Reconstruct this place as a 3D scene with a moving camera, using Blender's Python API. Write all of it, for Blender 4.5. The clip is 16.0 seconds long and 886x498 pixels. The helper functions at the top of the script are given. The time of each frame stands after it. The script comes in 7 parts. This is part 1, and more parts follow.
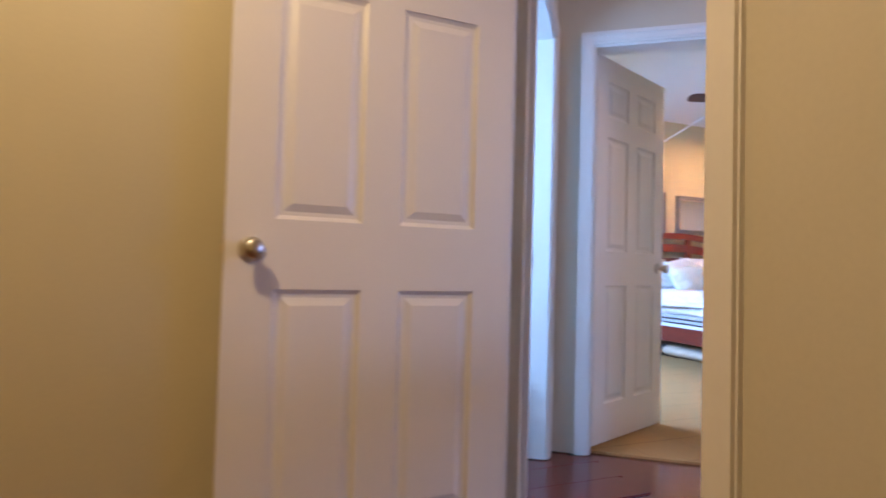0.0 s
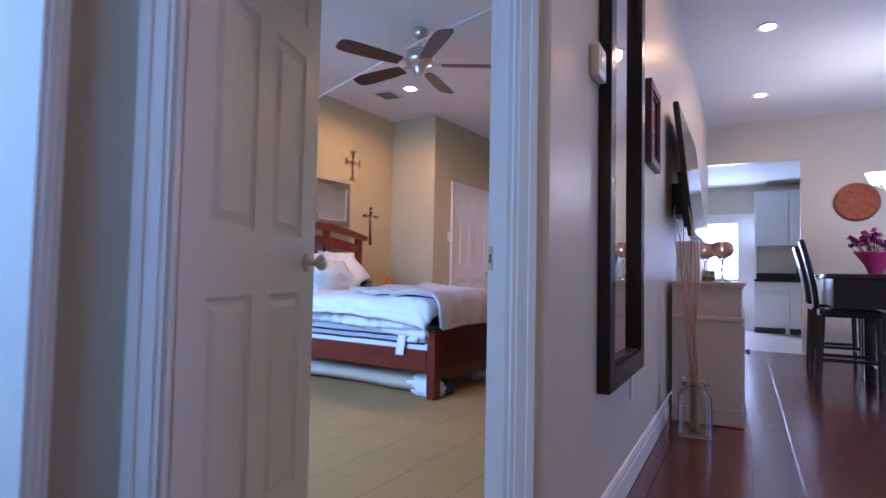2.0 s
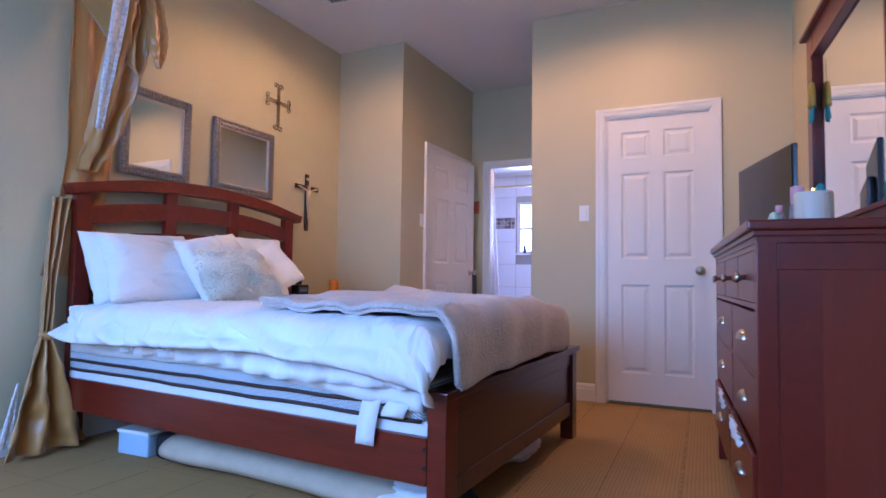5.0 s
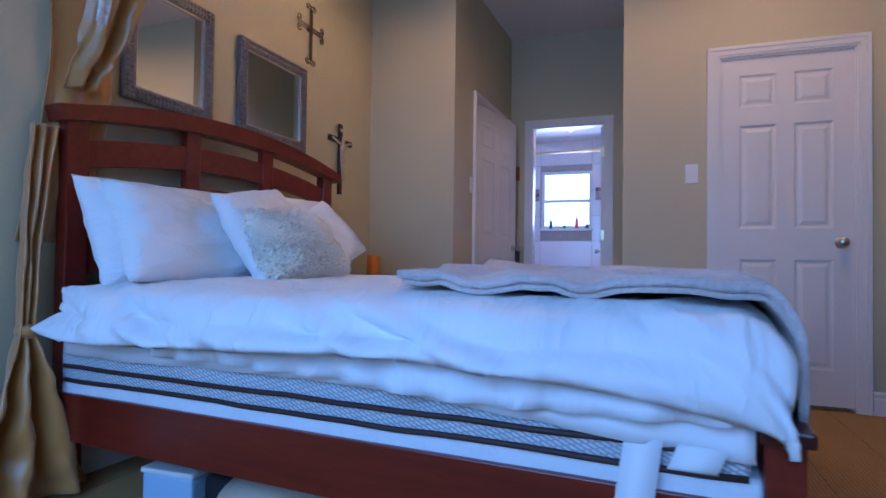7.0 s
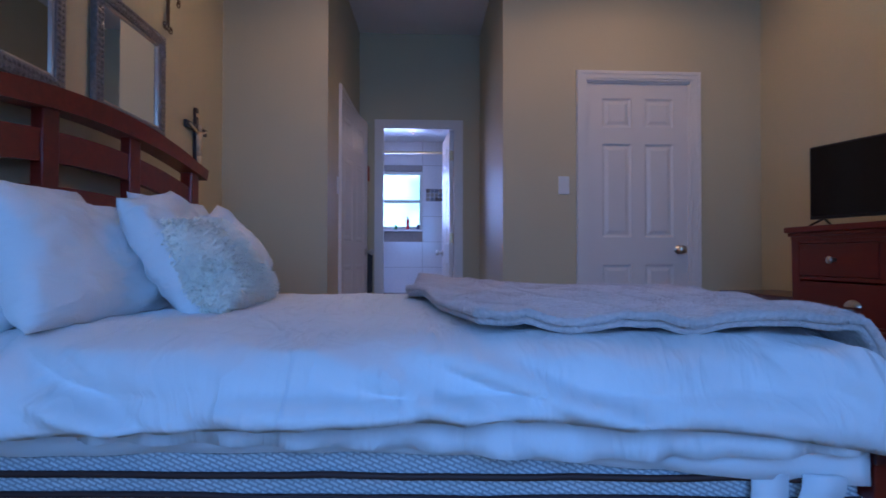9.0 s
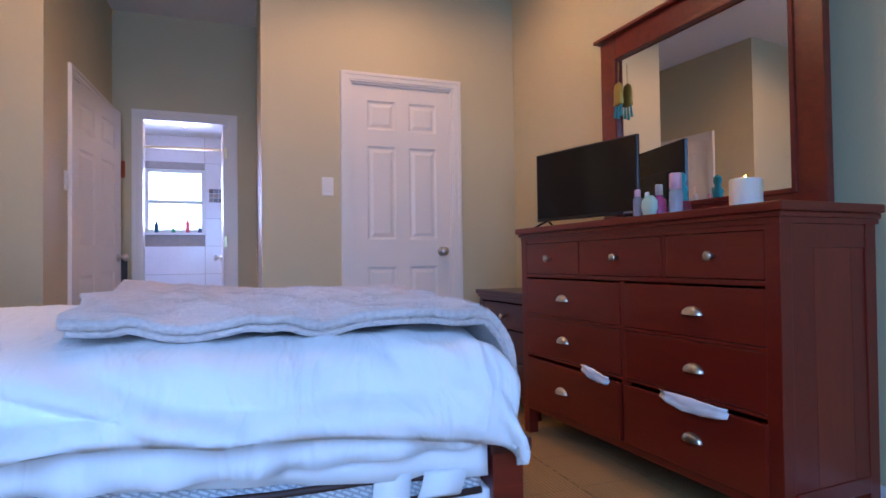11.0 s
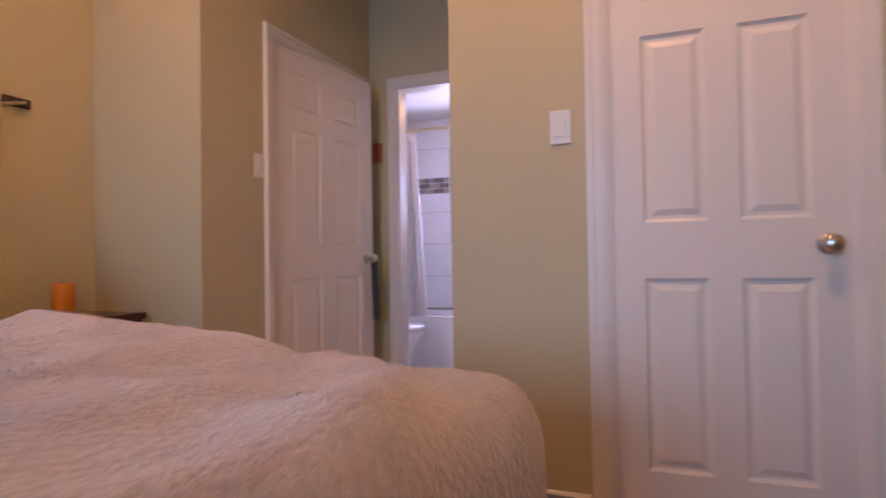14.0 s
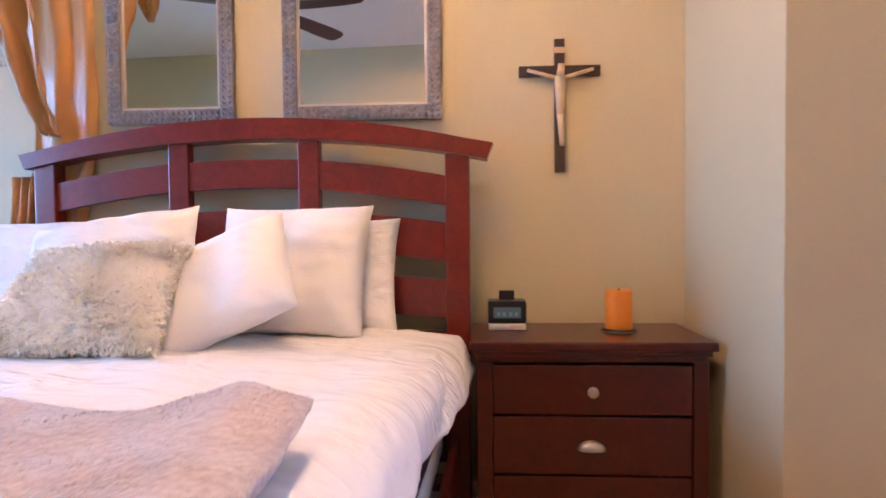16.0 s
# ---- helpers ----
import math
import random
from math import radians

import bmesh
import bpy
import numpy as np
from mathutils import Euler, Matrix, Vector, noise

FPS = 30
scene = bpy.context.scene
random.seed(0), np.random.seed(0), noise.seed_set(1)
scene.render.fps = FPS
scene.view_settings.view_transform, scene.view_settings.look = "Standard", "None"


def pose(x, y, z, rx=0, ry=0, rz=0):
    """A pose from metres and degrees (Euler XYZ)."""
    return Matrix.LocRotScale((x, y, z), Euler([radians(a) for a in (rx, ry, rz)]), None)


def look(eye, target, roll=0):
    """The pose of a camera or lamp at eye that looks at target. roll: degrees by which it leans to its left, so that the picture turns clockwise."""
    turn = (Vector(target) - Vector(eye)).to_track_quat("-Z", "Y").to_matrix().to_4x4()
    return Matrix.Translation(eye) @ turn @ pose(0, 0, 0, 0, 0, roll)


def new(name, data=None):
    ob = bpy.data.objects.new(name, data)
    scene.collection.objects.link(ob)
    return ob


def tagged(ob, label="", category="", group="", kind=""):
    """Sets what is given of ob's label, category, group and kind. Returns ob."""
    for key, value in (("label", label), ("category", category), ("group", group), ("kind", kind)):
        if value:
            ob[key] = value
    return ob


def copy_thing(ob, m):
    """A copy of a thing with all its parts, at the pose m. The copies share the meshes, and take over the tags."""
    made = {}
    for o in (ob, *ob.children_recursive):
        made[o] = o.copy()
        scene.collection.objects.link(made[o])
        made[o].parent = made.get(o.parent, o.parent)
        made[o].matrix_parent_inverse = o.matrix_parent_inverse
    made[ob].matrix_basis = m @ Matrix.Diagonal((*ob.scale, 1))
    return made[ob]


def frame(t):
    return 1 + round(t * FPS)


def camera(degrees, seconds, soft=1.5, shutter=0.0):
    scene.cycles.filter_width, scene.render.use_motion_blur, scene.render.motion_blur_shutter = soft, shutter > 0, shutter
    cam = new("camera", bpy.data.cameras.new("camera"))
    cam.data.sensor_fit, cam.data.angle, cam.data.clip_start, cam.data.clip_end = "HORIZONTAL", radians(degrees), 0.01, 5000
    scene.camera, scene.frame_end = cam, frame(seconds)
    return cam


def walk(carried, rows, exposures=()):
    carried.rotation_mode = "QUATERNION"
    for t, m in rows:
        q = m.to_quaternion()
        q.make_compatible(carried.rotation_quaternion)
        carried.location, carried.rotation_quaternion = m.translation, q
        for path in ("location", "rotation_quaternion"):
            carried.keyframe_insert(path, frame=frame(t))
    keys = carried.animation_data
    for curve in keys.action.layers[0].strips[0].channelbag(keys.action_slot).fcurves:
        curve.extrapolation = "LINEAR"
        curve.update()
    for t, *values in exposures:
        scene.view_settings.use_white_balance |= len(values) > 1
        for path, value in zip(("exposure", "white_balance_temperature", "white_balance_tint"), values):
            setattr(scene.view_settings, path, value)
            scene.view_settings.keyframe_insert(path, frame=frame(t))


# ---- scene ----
cam = camera(76.3, 16.0, soft=1.6, shutter=0.35)
PATH = [
    (0, (0.397, 0.429, 0.896), (1.168, 2.273, 0.966), 1.6),
    (0.5, (0.615, 0.76, 0.917), (1.8, 2.37, 0.993), 1.8),
    (1, (0.882, 1.079, 0.897), (2.318, 2.469, 0.985), 1.3),
    (1.5, (1.133, 1.374, 0.899), (2.711, 2.599, 0.986), 1.2),
    (2, (1.459, 1.657, 0.901), (3.176, 2.679, 0.99), 1.1),
    (2.5, (1.9, 1.93, 0.901), (3.636, 2.919, 0.991), 1.0),
    (3, (2.311, 2.19, 0.884), (4.071, 3.134, 0.986), 0.9),
    (3.5, (2.647, 2.409, 0.884), (4.411, 3.346, 0.988), 0.8),
    (3.7, (2.756, 2.483, 0.886), (4.524, 3.41, 0.989), 0.9),
    (6, (3.489, 3.421, 0.829), (5.316, 4.227, 0.94), 0.5),
    (6.5, (3.595, 3.644, 0.815), (5.404, 4.494, 0.888), 1.0),
    (7, (3.706, 4.041, 0.802), (5.582, 4.733, 0.848), 0.8),
    (7.5, (3.732, 4.373, 0.796), (5.688, 4.791, 0.839), 0.5),
    (8, (3.763, 4.623, 0.819), (5.76, 4.722, 0.862), 0.2),
    (8.5, (3.811, 4.781, 0.843), (5.811, 4.784, 0.881), 0.1),
    (9, (3.811, 4.775, 0.889), (5.808, 4.676, 0.918), 0.1),
    (9.5, (3.791, 4.755, 0.891), (5.76, 4.405, 0.921), -0.1),
    (10, (3.781, 4.622, 0.874), (5.676, 3.986, 0.915), -0.1),
    (12.3, (4.198, 3.919, 0.886), (6.075, 3.231, 0.929), -0.9),
    (12.5, (4.306, 3.834, 0.901), (6.215, 3.241, 0.944), -0.7),
    (13, (4.665, 3.659, 0.91), (6.655, 3.467, 0.963), -0.9),
    (13.5, (5.098, 3.548, 0.896), (7.079, 3.815, 0.956), -0.6),
    (14, (5.49, 3.527, 0.908), (7.364, 4.224, 0.951), -0.9),
    (14.5, (5.797, 3.53, 0.916), (7.39, 4.738, 0.971), -0.6),
    (15, (6.098, 3.614, 0.975), (7.235, 5.26, 0.996), 0.0),
    (15.5, (6.421, 3.756, 0.958), (6.791, 5.721, 0.981), -0.2),
    (16, (6.63, 3.965, 1.03), (6.548, 5.962, 0.973), -0.6),
]
EXPOSURES = [
    (0.0, 0.72, 6350, 10), (0.5, 0.56, 6400, 10), (1.0, 0.1, 5600, 10), (1.5, -0.05, 5550, 11), (2.0, -0.05, 5900, 12), (2.5, 0.1, 6000, 12), (3.5, 0.05, 5500, 12),
    (6.0, -0.45, 5900, 9), (7.0, -0.9, 5250, 5), (8.0, -1.48, 5020, 4), (9.0, -1.56, 4950, 4), (10.0, -1.2, 5700, 7), (10.4, -0.9, 5700, 6),
    (12.3, 0.15, 7800, 15), (13.5, -0.35, 8200, 16), (14.0, -0.4, 8200, 16), (15.0, 0.1, 7700, 12), (15.5, 0.34, 6800, 9), (16.0, 0.62, 6250, 8),
]
walk(cam, [(t, look(eye, target, roll)) for t, eye, target, roll in PATH], EXPOSURES)

# ---- world, sun and large lights ----
world = bpy.data.worlds.new("sky")
scene.world = world
world.use_nodes = True
_sky = world.node_tree.nodes.new("ShaderNodeTexSky")
_sky.sky_type, _sky.sun_disc = "NISHITA", False
_sky.sun_elevation, _sky.sun_rotation = radians(35), radians(200)
world.node_tree.nodes["Background"].inputs["Strength"].default_value = 0.12
world.node_tree.links.new(_sky.outputs[0], world.node_tree.nodes["Background"].inputs[0])


def sun_lamp():
    data = bpy.data.lights.new("sun", "SUN")
    data.energy, data.angle, data.color = 2.0, radians(0.6), (1.0, 0.94, 0.86)
    ob = new("sun", data)
    ob.matrix_world = look((0, 0, 10), (0.35, 1.0, 9.2))
    return ob


def window_light(name, m, w, h, watts, color):
    """Daylight entering through an opening, as an area lamp in the opening itself."""
    data = bpy.data.lights.new(name, "AREA")
    data.shape, data.size, data.size_y, data.energy, data.color = "RECTANGLE", w, h, watts, color
    ob = new(name, data)
    ob.matrix_world = m
    return ob


def down_light(x, y, z, watts, color=(1.0, 0.72, 0.44), radius=0.06):
    data = bpy.data.lights.new("downlight_beam", "SPOT")
    data.energy, data.color, data.shadow_soft_size = watts, color, radius
    data.spot_size, data.spot_blend = radians(170), 0.5
    ob = new("downlight_beam", data)
    ob.location = (x, y, z - 0.03)
    return ob


sun_lamp()
DAY = (0.27, 0.48, 1.0)
WARM = (1.0, 0.53, 0.29)
window_light("bedroom_window_daylight", look((2.33, 4.72, 1.55), (3.4, 4.72, 0.7)), 2.2, 1.4, 132, DAY).data.spread = radians(156)
window_light("bathroom_window_daylight", look((10.3, 4.97, 1.55), (9.3, 4.9, 1.4)), 0.6, 0.6, 44, (0.42, 0.48, 1.0))
window_light("side_room_daylight", look((0.30, 2.81, 1.55), (1.3, 2.81, 1.4)), 0.88, 1.05, 42, (0.26, 0.50, 1.0))
window_light("living_window_daylight", look((7.0, -2.85, 1.6), (7.0, 0, 2.4)), 4.5, 1.6, 108, (0.30, 0.42, 1.0))
BED_LAMPS = [(6.38, 5.03), (6.46, 3.42)]
# the last two are unseen, added by extending the row to warm the vestibule
LIVING_LAMPS = [(6.75, 1.72), (8.7, 1.82), (4.8, 1.62), (2.85, 1.30)]
for _x, _y in BED_LAMPS:
    down_light(_x, _y, 2.88, 72, WARM)
for _x, _y in LIVING_LAMPS:
    down_light(_x, _y, 3.0, 21, WARM)
down_light(-0.15, 0.9, 2.44, 52, (1.0, 0.72, 0.42))


def bulb(x, y, z, watts, color):
    data = bpy.data.lights.new("bulb", "POINT")
    data.energy, data.color, data.shadow_soft_size = watts, color, 0.06
    ob = new("bulb", data)
    ob.location = (x, y, z)
    return ob


bulb(9.40, 4.80, 2.04, 4, (1.0, 0.58, 0.36))
bulb(7.9, 0.62, 1.98, 60, (0.80, 0.78, 1.0))

# ---- materials ----
def material(name, color, rough=0.5, metal=0.0, var=0.12, scale=6.0, fine=120.0, bump=0.15, dist=0.002, coat=0.0, sheen=0.0, spec=0.5):
    """Base colour broken up at two scales, with a fine relief."""
    m = bpy.data.materials.new(name)
    m.use_nodes = True
    nt = m.node_tree
    n, l = nt.nodes, nt.links
    p = n["Principled BSDF"]
    p.inputs["Roughness"].default_value, p.inputs["Metallic"].default_value = rough, metal
    p.inputs["Coat Weight"].default_value, p.inputs["Sheen Weight"].default_value = coat, sheen
    p.inputs["Specular IOR Level"].default_value = spec
    tc = n.new("ShaderNodeTexCoord")
    big, small = n.new("ShaderNodeTexNoise"), n.new("ShaderNodeTexNoise")
    big.inputs["Scale"].default_value, big.inputs["Detail"].default_value = scale, 4
    small.inputs["Scale"].default_value, small.inputs["Detail"].default_value = fine, 3
    mix = n.new("ShaderNodeMix")
    mix.data_type = "FLOAT"
    mix.inputs[0].default_value = 0.4
    ramp = n.new("ShaderNodeValToRGB")
    lo = [c * (1 - var) for c in color]
    hi = [min(1, c * (1 + var)) for c in color]
    ramp.color_ramp.elements[0].position, ramp.color_ramp.elements[1].position = 0.3, 0.7
    ramp.color_ramp.elements[0].color, ramp.color_ramp.elements[1].color = (*lo, 1), (*hi, 1)
    bp = n.new("ShaderNodeBump")
    bp.inputs["Strength"].default_value, bp.inputs["Distance"].default_value = bump, dist
    for t in (big, small):
        l.new(tc.outputs["Object"], t.inputs["Vector"])
    l.new(big.outputs[0], mix.inputs[2])
    l.new(small.outputs[0], mix.inputs[3])
    l.new(mix.outputs[0], ramp.inputs[0])
    l.new(ramp.outputs[0], p.inputs["Base Color"])
    l.new(small.outputs[0], bp.inputs["Height"])
    l.new(bp.outputs[0], p.inputs["Normal"])
    return m


def wood(name, dark, light, rough=0.3, coat=0.3, stretch=(14, 1.2, 14), bump=0.05):
    """Stained wood with grain along its object's y axis."""
    m = bpy.data.materials.new(name)
    m.use_nodes = True
    n, l = m.node_tree.nodes, m.node_tree.links
    p = n["Principled BSDF"]
    p.inputs["Roughness"].default_value, p.inputs["Coat Weight"].default_value, p.inputs["Coat Roughness"].default_value = rough, coat, 0.2
    tc, mp = n.new("ShaderNodeTexCoord"), n.new("ShaderNodeMapping")
    mp.inputs["Scale"].default_value = stretch
    no, fine = n.new("ShaderNodeTexNoise"), n.new("ShaderNodeTexNoise")
    no.inputs["Scale"].default_value, no.inputs["Detail"].default_value, no.inputs["Distortion"].default_value = 1.6, 6, 1.2
    fine.inputs["Scale"].default_value, fine.inputs["Detail"].default_value = 14, 4
    mix = n.new("ShaderNodeMix")
    mix.data_type, mix.inputs[0].default_value = "FLOAT", 0.35
    ramp = n.new("ShaderNodeValToRGB")
    ramp.color_ramp.elements[0].position, ramp.color_ramp.elements[1].position = 0.34, 0.68
    ramp.color_ramp.elements[0].color, ramp.color_ramp.elements[1].color = (*dark, 1), (*light, 1)
    bp = n.new("ShaderNodeBump")
    bp.inputs["Strength"].default_value, bp.inputs["Distance"].default_value = bump, 0.001
    l.new(tc.outputs["Object"], mp.inputs["Vector"])
    l.new(mp.outputs[0], no.inputs["Vector"])
    l.new(mp.outputs[0], fine.inputs["Vector"])
    l.new(no.outputs[0], mix.inputs[2])
    l.new(fine.outputs[0], mix.inputs[3])
    l.new(mix.outputs[0], ramp.inputs[0])
    l.new(ramp.outputs[0], p.inputs["Base Color"])
    l.new(fine.outputs[0], bp.inputs["Height"])
    l.new(bp.outputs[0], p.inputs["Normal"])
    return m


def plain(name, color, rough=0.4, metal=0.0, emit=0.0, alpha=1.0, trans=0.0, ecolor=None, ior=1.45):
    m = bpy.data.materials.new(name)
    m.use_nodes = True
    p = m.node_tree.nodes["Principled BSDF"]
    p.inputs["Base Color"].default_value = (*color, 1)
    p.inputs["Roughness"].default_value, p.inputs["Metallic"].default_value = rough, metal
    p.inputs["Transmission Weight"].default_value, p.inputs["IOR"].default_value = trans, ior
    if emit:
        p.inputs["Emission Color"].default_value = (*(ecolor or color), 1)
        p.inputs["Emission Strength"].default_value = emit
    return m


def carpet_material():
    """Tan ribbed loop carpet in foot-wide squares, with dark broken seams and faint crosswise lines."""
    m = material("carpet", (0.41, 0.235, 0.082), 0.95, 0, 0.09, 2.2, 260, 0.6, 0.004, 0, 0.0)
    n, l = m.node_tree.nodes, m.node_tree.links
    p = n["Principled BSDF"]
    base = p.inputs["Base Color"].links[0].from_socket
    old = p.inputs["Normal"].links[0].from_node
    tc, mp = n.new("ShaderNodeTexCoord"), n.new("ShaderNodeMapping")
    mp.inputs["Location"].default_value = (-6.683 + 0.325 * 30, -3.115 + 0.305 * 30, 0)
    br, ck = n.new("ShaderNodeTexBrick"), n.new("ShaderNodeTexBrick")
    for b, w, h, mortar in ((br, 0.325, 0.305, 0.006), (ck, 50.0, 0.305, 0.008)):
        b.offset, b.squash, b.inputs["Scale"].default_value = 0.0, 1.0, 1.0
        b.inputs["Brick Width"].default_value, b.inputs["Row Height"].default_value = w, h
        b.inputs["Mortar Size"].default_value, b.inputs["Mortar Smooth"].default_value = mortar, 0.6
    no = n.new("ShaderNodeTexNoise")
    no.inputs["Scale"].default_value, no.inputs["Detail"].default_value = 38, 2
    st = n.new("ShaderNodeMapRange")
    st.inputs[1].default_value, st.inputs[2].default_value = 0.36, 0.60
    top = n.new("ShaderNodeMath")
    top.operation = "MAXIMUM"
    half = n.new("ShaderNodeMath")
    half.operation, half.inputs[1].default_value = "MULTIPLY", 0.55
    mul, mul2 = n.new("ShaderNodeMath"), n.new("ShaderNodeMath")
    mul.operation = "MULTIPLY"
    mul2.operation, mul2.inputs[1].default_value = "MULTIPLY", 0.6
    mix = n.new("ShaderNodeMix")
    mix.data_type = "RGBA"
    mix.inputs[7].default_value = (0.135, 0.080, 0.035, 1)
    ribs = n.new("ShaderNodeTexWave")
    ribs.bands_direction, ribs.inputs["Scale"].default_value = "Y", 20.0
    ribs.inputs["Distortion"].default_value, ribs.inputs["Detail"].default_value, ribs.inputs["Detail Scale"].default_value = 1.2, 2, 6
    rib_mix = n.new("ShaderNodeMix")
    rib_mix.data_type, rib_mix.blend_type, rib_mix.inputs[0].default_value = "RGBA", "MULTIPLY", 0.22
    bp = n.new("ShaderNodeBump")
    bp.inputs["Strength"].default_value, bp.inputs["Distance"].default_value = 0.5, 0.003
    l.new(tc.outputs["Object"], mp.inputs["Vector"])
    for t in (br, ck, ribs):
        l.new(mp.outputs[0], t.inputs["Vector"])
    l.new(tc.outputs["Object"], no.inputs["Vector"])
    l.new(no.outputs[0], st.inputs[0])
    l.new(br.outputs["Fac"], half.inputs[0])
    l.new(half.outputs[0], top.inputs[0])
    l.new(ck.outputs["Fac"], top.inputs[1])
    l.new(top.outputs[0], mul.inputs[0])
    l.new(st.outputs[0], mul.inputs[1])
    l.new(mul.outputs[0], mul2.inputs[0])
    l.new(mul2.outputs[0], mix.inputs[0])
    l.new(base, rib_mix.inputs[6])
    l.new(ribs.outputs["Color"], rib_mix.inputs[7])
    l.new(rib_mix.outputs[2], mix.inputs[6])
    l.new(mix.outputs[2], p.inputs["Base Color"])
    l.new(ribs.outputs["Fac"], bp.inputs["Height"])
    l.new(old.outputs[0], bp.inputs["Normal"])
    l.new(bp.outputs[0], p.inputs["Normal"])
    return m


M_WALL = material("wall_paint_cream", (0.565, 0.49, 0.305), 0.55, 0, 0.04, 1.5, 90, 0.12, 0.002)
M_WALL_L = material("wall_paint_living", (0.61, 0.555, 0.43), 0.38, 0, 0.04, 1.5, 90, 0.12, 0.002)
M_WALL_W = material("wall_paint_pale", (0.72, 0.74, 0.74), 0.5, 0, 0.04, 1.5, 90, 0.1, 0.002)
M_CEIL = material("ceiling_paint", (0.76, 0.74, 0.70), 0.8, 0, 0.03, 2, 140, 0.25, 0.003)
M_TRIM = material("white_gloss_paint", (0.78, 0.74, 0.68), 0.35, 0, 0.03, 3, 60, 0.05, 0.001)
M_DOOR = material("door_white_paint", (0.78, 0.73, 0.67), 0.4, 0, 0.03, 3, 200, 0.1, 0.001)
M_CARPET = carpet_material()
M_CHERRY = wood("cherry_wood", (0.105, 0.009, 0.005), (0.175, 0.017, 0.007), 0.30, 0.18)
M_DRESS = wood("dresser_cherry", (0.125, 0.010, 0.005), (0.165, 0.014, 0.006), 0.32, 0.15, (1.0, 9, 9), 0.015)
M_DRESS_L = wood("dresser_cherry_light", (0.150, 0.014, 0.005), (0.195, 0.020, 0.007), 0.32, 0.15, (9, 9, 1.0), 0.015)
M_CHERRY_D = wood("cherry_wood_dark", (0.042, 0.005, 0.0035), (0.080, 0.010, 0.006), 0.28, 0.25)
M_LAMINATE = wood("laminate_floor", (0.070, 0.009, 0.005), (0.145, 0.020, 0.010), 0.22, 0.4, (2.0, 14, 14), 0.03)
M_SHEET = material("white_cotton", (0.80, 0.80, 0.80), 0.85, 0, 0.03, 5, 400, 0.1, 0.001, 0, 0.15)
M_NICKEL = plain("brushed_nickel", (0.62, 0.58, 0.52), 0.28, 1.0)
M_BRASS = plain("aged_brass_plate", (0.72, 0.58, 0.34), 0.35, 1.0)
M_BLACK = plain("black_plastic", (0.012, 0.012, 0.013), 0.3)
M_SCREEN = plain("dark_screen_glass", (0.006, 0.006, 0.007), 0.12)
M_MIRROR = plain("mirror_glass", (0.90, 0.91, 0.90), 0.01, 1.0)
M_WHITE_P = plain("white_plastic", (0.80, 0.79, 0.75), 0.35)
M_LAMP = plain("lamp_glow", (1, 0.86, 0.66), 0.4, 0, 30.0)
M_GLASS = plain("clear_glass", (0.95, 0.97, 0.97), 0.02, 0, 0, 1, 1.0)

# ---- mesh helpers ----
def part(name, bm, mat, parent=None, label="", smooth=False):
    me = bpy.data.meshes.new(name)
    bmesh.ops.recalc_face_normals(bm, faces=bm.faces)
    bm.to_mesh(me)
    bm.free()
    if smooth:
        for f in me.polygons:
            f.use_smooth = True
    if mat is not None:
        me.materials.append(mat)
    ob = new(name, me)
    if parent is not None:
        ob.parent = parent
    if label:
        ob["label"] = label
    return ob


def box(bm, x0, y0, z0, x1, y1, z1, m=None, bevel=0.0):
    r = bmesh.ops.create_cube(bm, size=1.0)
    vs = r["verts"]
    for v in vs:
        v.co = Vector(((x0 + x1) / 2 + v.co.x * (x1 - x0), (y0 + y1) / 2 + v.co.y * (y1 - y0), (z0 + z1) / 2 + v.co.z * (z1 - z0)))
    if bevel:
        es = list({e for v in vs for e in v.link_edges})
        res = bmesh.ops.bevel(bm, geom=es, offset=bevel, segments=2, profile=0.6, affect="EDGES")
        vs = list({v for f in res["faces"] for v in f.verts} | {v for v in vs if v.is_valid})
    if m is not None:
        bmesh.ops.transform(bm, matrix=m, verts=vs)
    return vs


def one_box(name, mat, parent, x0, y0, z0, x1, y1, z1, bevel=0.004, label=""):
    bm = bmesh.new()
    box(bm, x0, y0, z0, x1, y1, z1, None, bevel)
    return part(name, bm, mat, parent, label)


def rod(bm, a, b, r0, r1=None, seg=12, caps=True):
    a, b = Vector(a), Vector(b)
    r1 = r0 if r1 is None else r1
    q = (b - a).to_track_quat("Z", "Y").to_matrix().to_4x4()
    res = bmesh.ops.create_cone(bm, cap_ends=caps, segments=seg, radius1=r0, radius2=r1, depth=(b - a).length)
    bmesh.ops.transform(bm, matrix=Matrix.Translation((a + b) / 2) @ q, verts=res["verts"])
    return res["verts"]


def tube(bm, pts, r, seg=8, r1=None):
    """One round bar along a line of points."""
    pts = [Vector(p) for p in pts]
    rings = []
    for k, p in enumerate(pts):
        d = (pts[min(k + 1, len(pts) - 1)] - pts[max(k - 1, 0)]).normalized()
        u = d.orthogonal().normalized() if not rings else (u - d * u.dot(d)).normalized()
        v = d.cross(u)
        rr = r if r1 is None else r + (r1 - r) * k / (len(pts) - 1)
        rings.append([bm.verts.new(p + (u * math.cos(2 * math.pi * i / seg) + v * math.sin(2 * math.pi * i / seg)) * rr) for i in range(seg)])
    for a, b in zip(rings, rings[1:]):
        for i in range(seg):
            bm.faces.new((a[i], a[(i + 1) % seg], b[(i + 1) % seg], b[i]))
    bm.faces.new(rings[0])
    bm.faces.new(rings[-1])


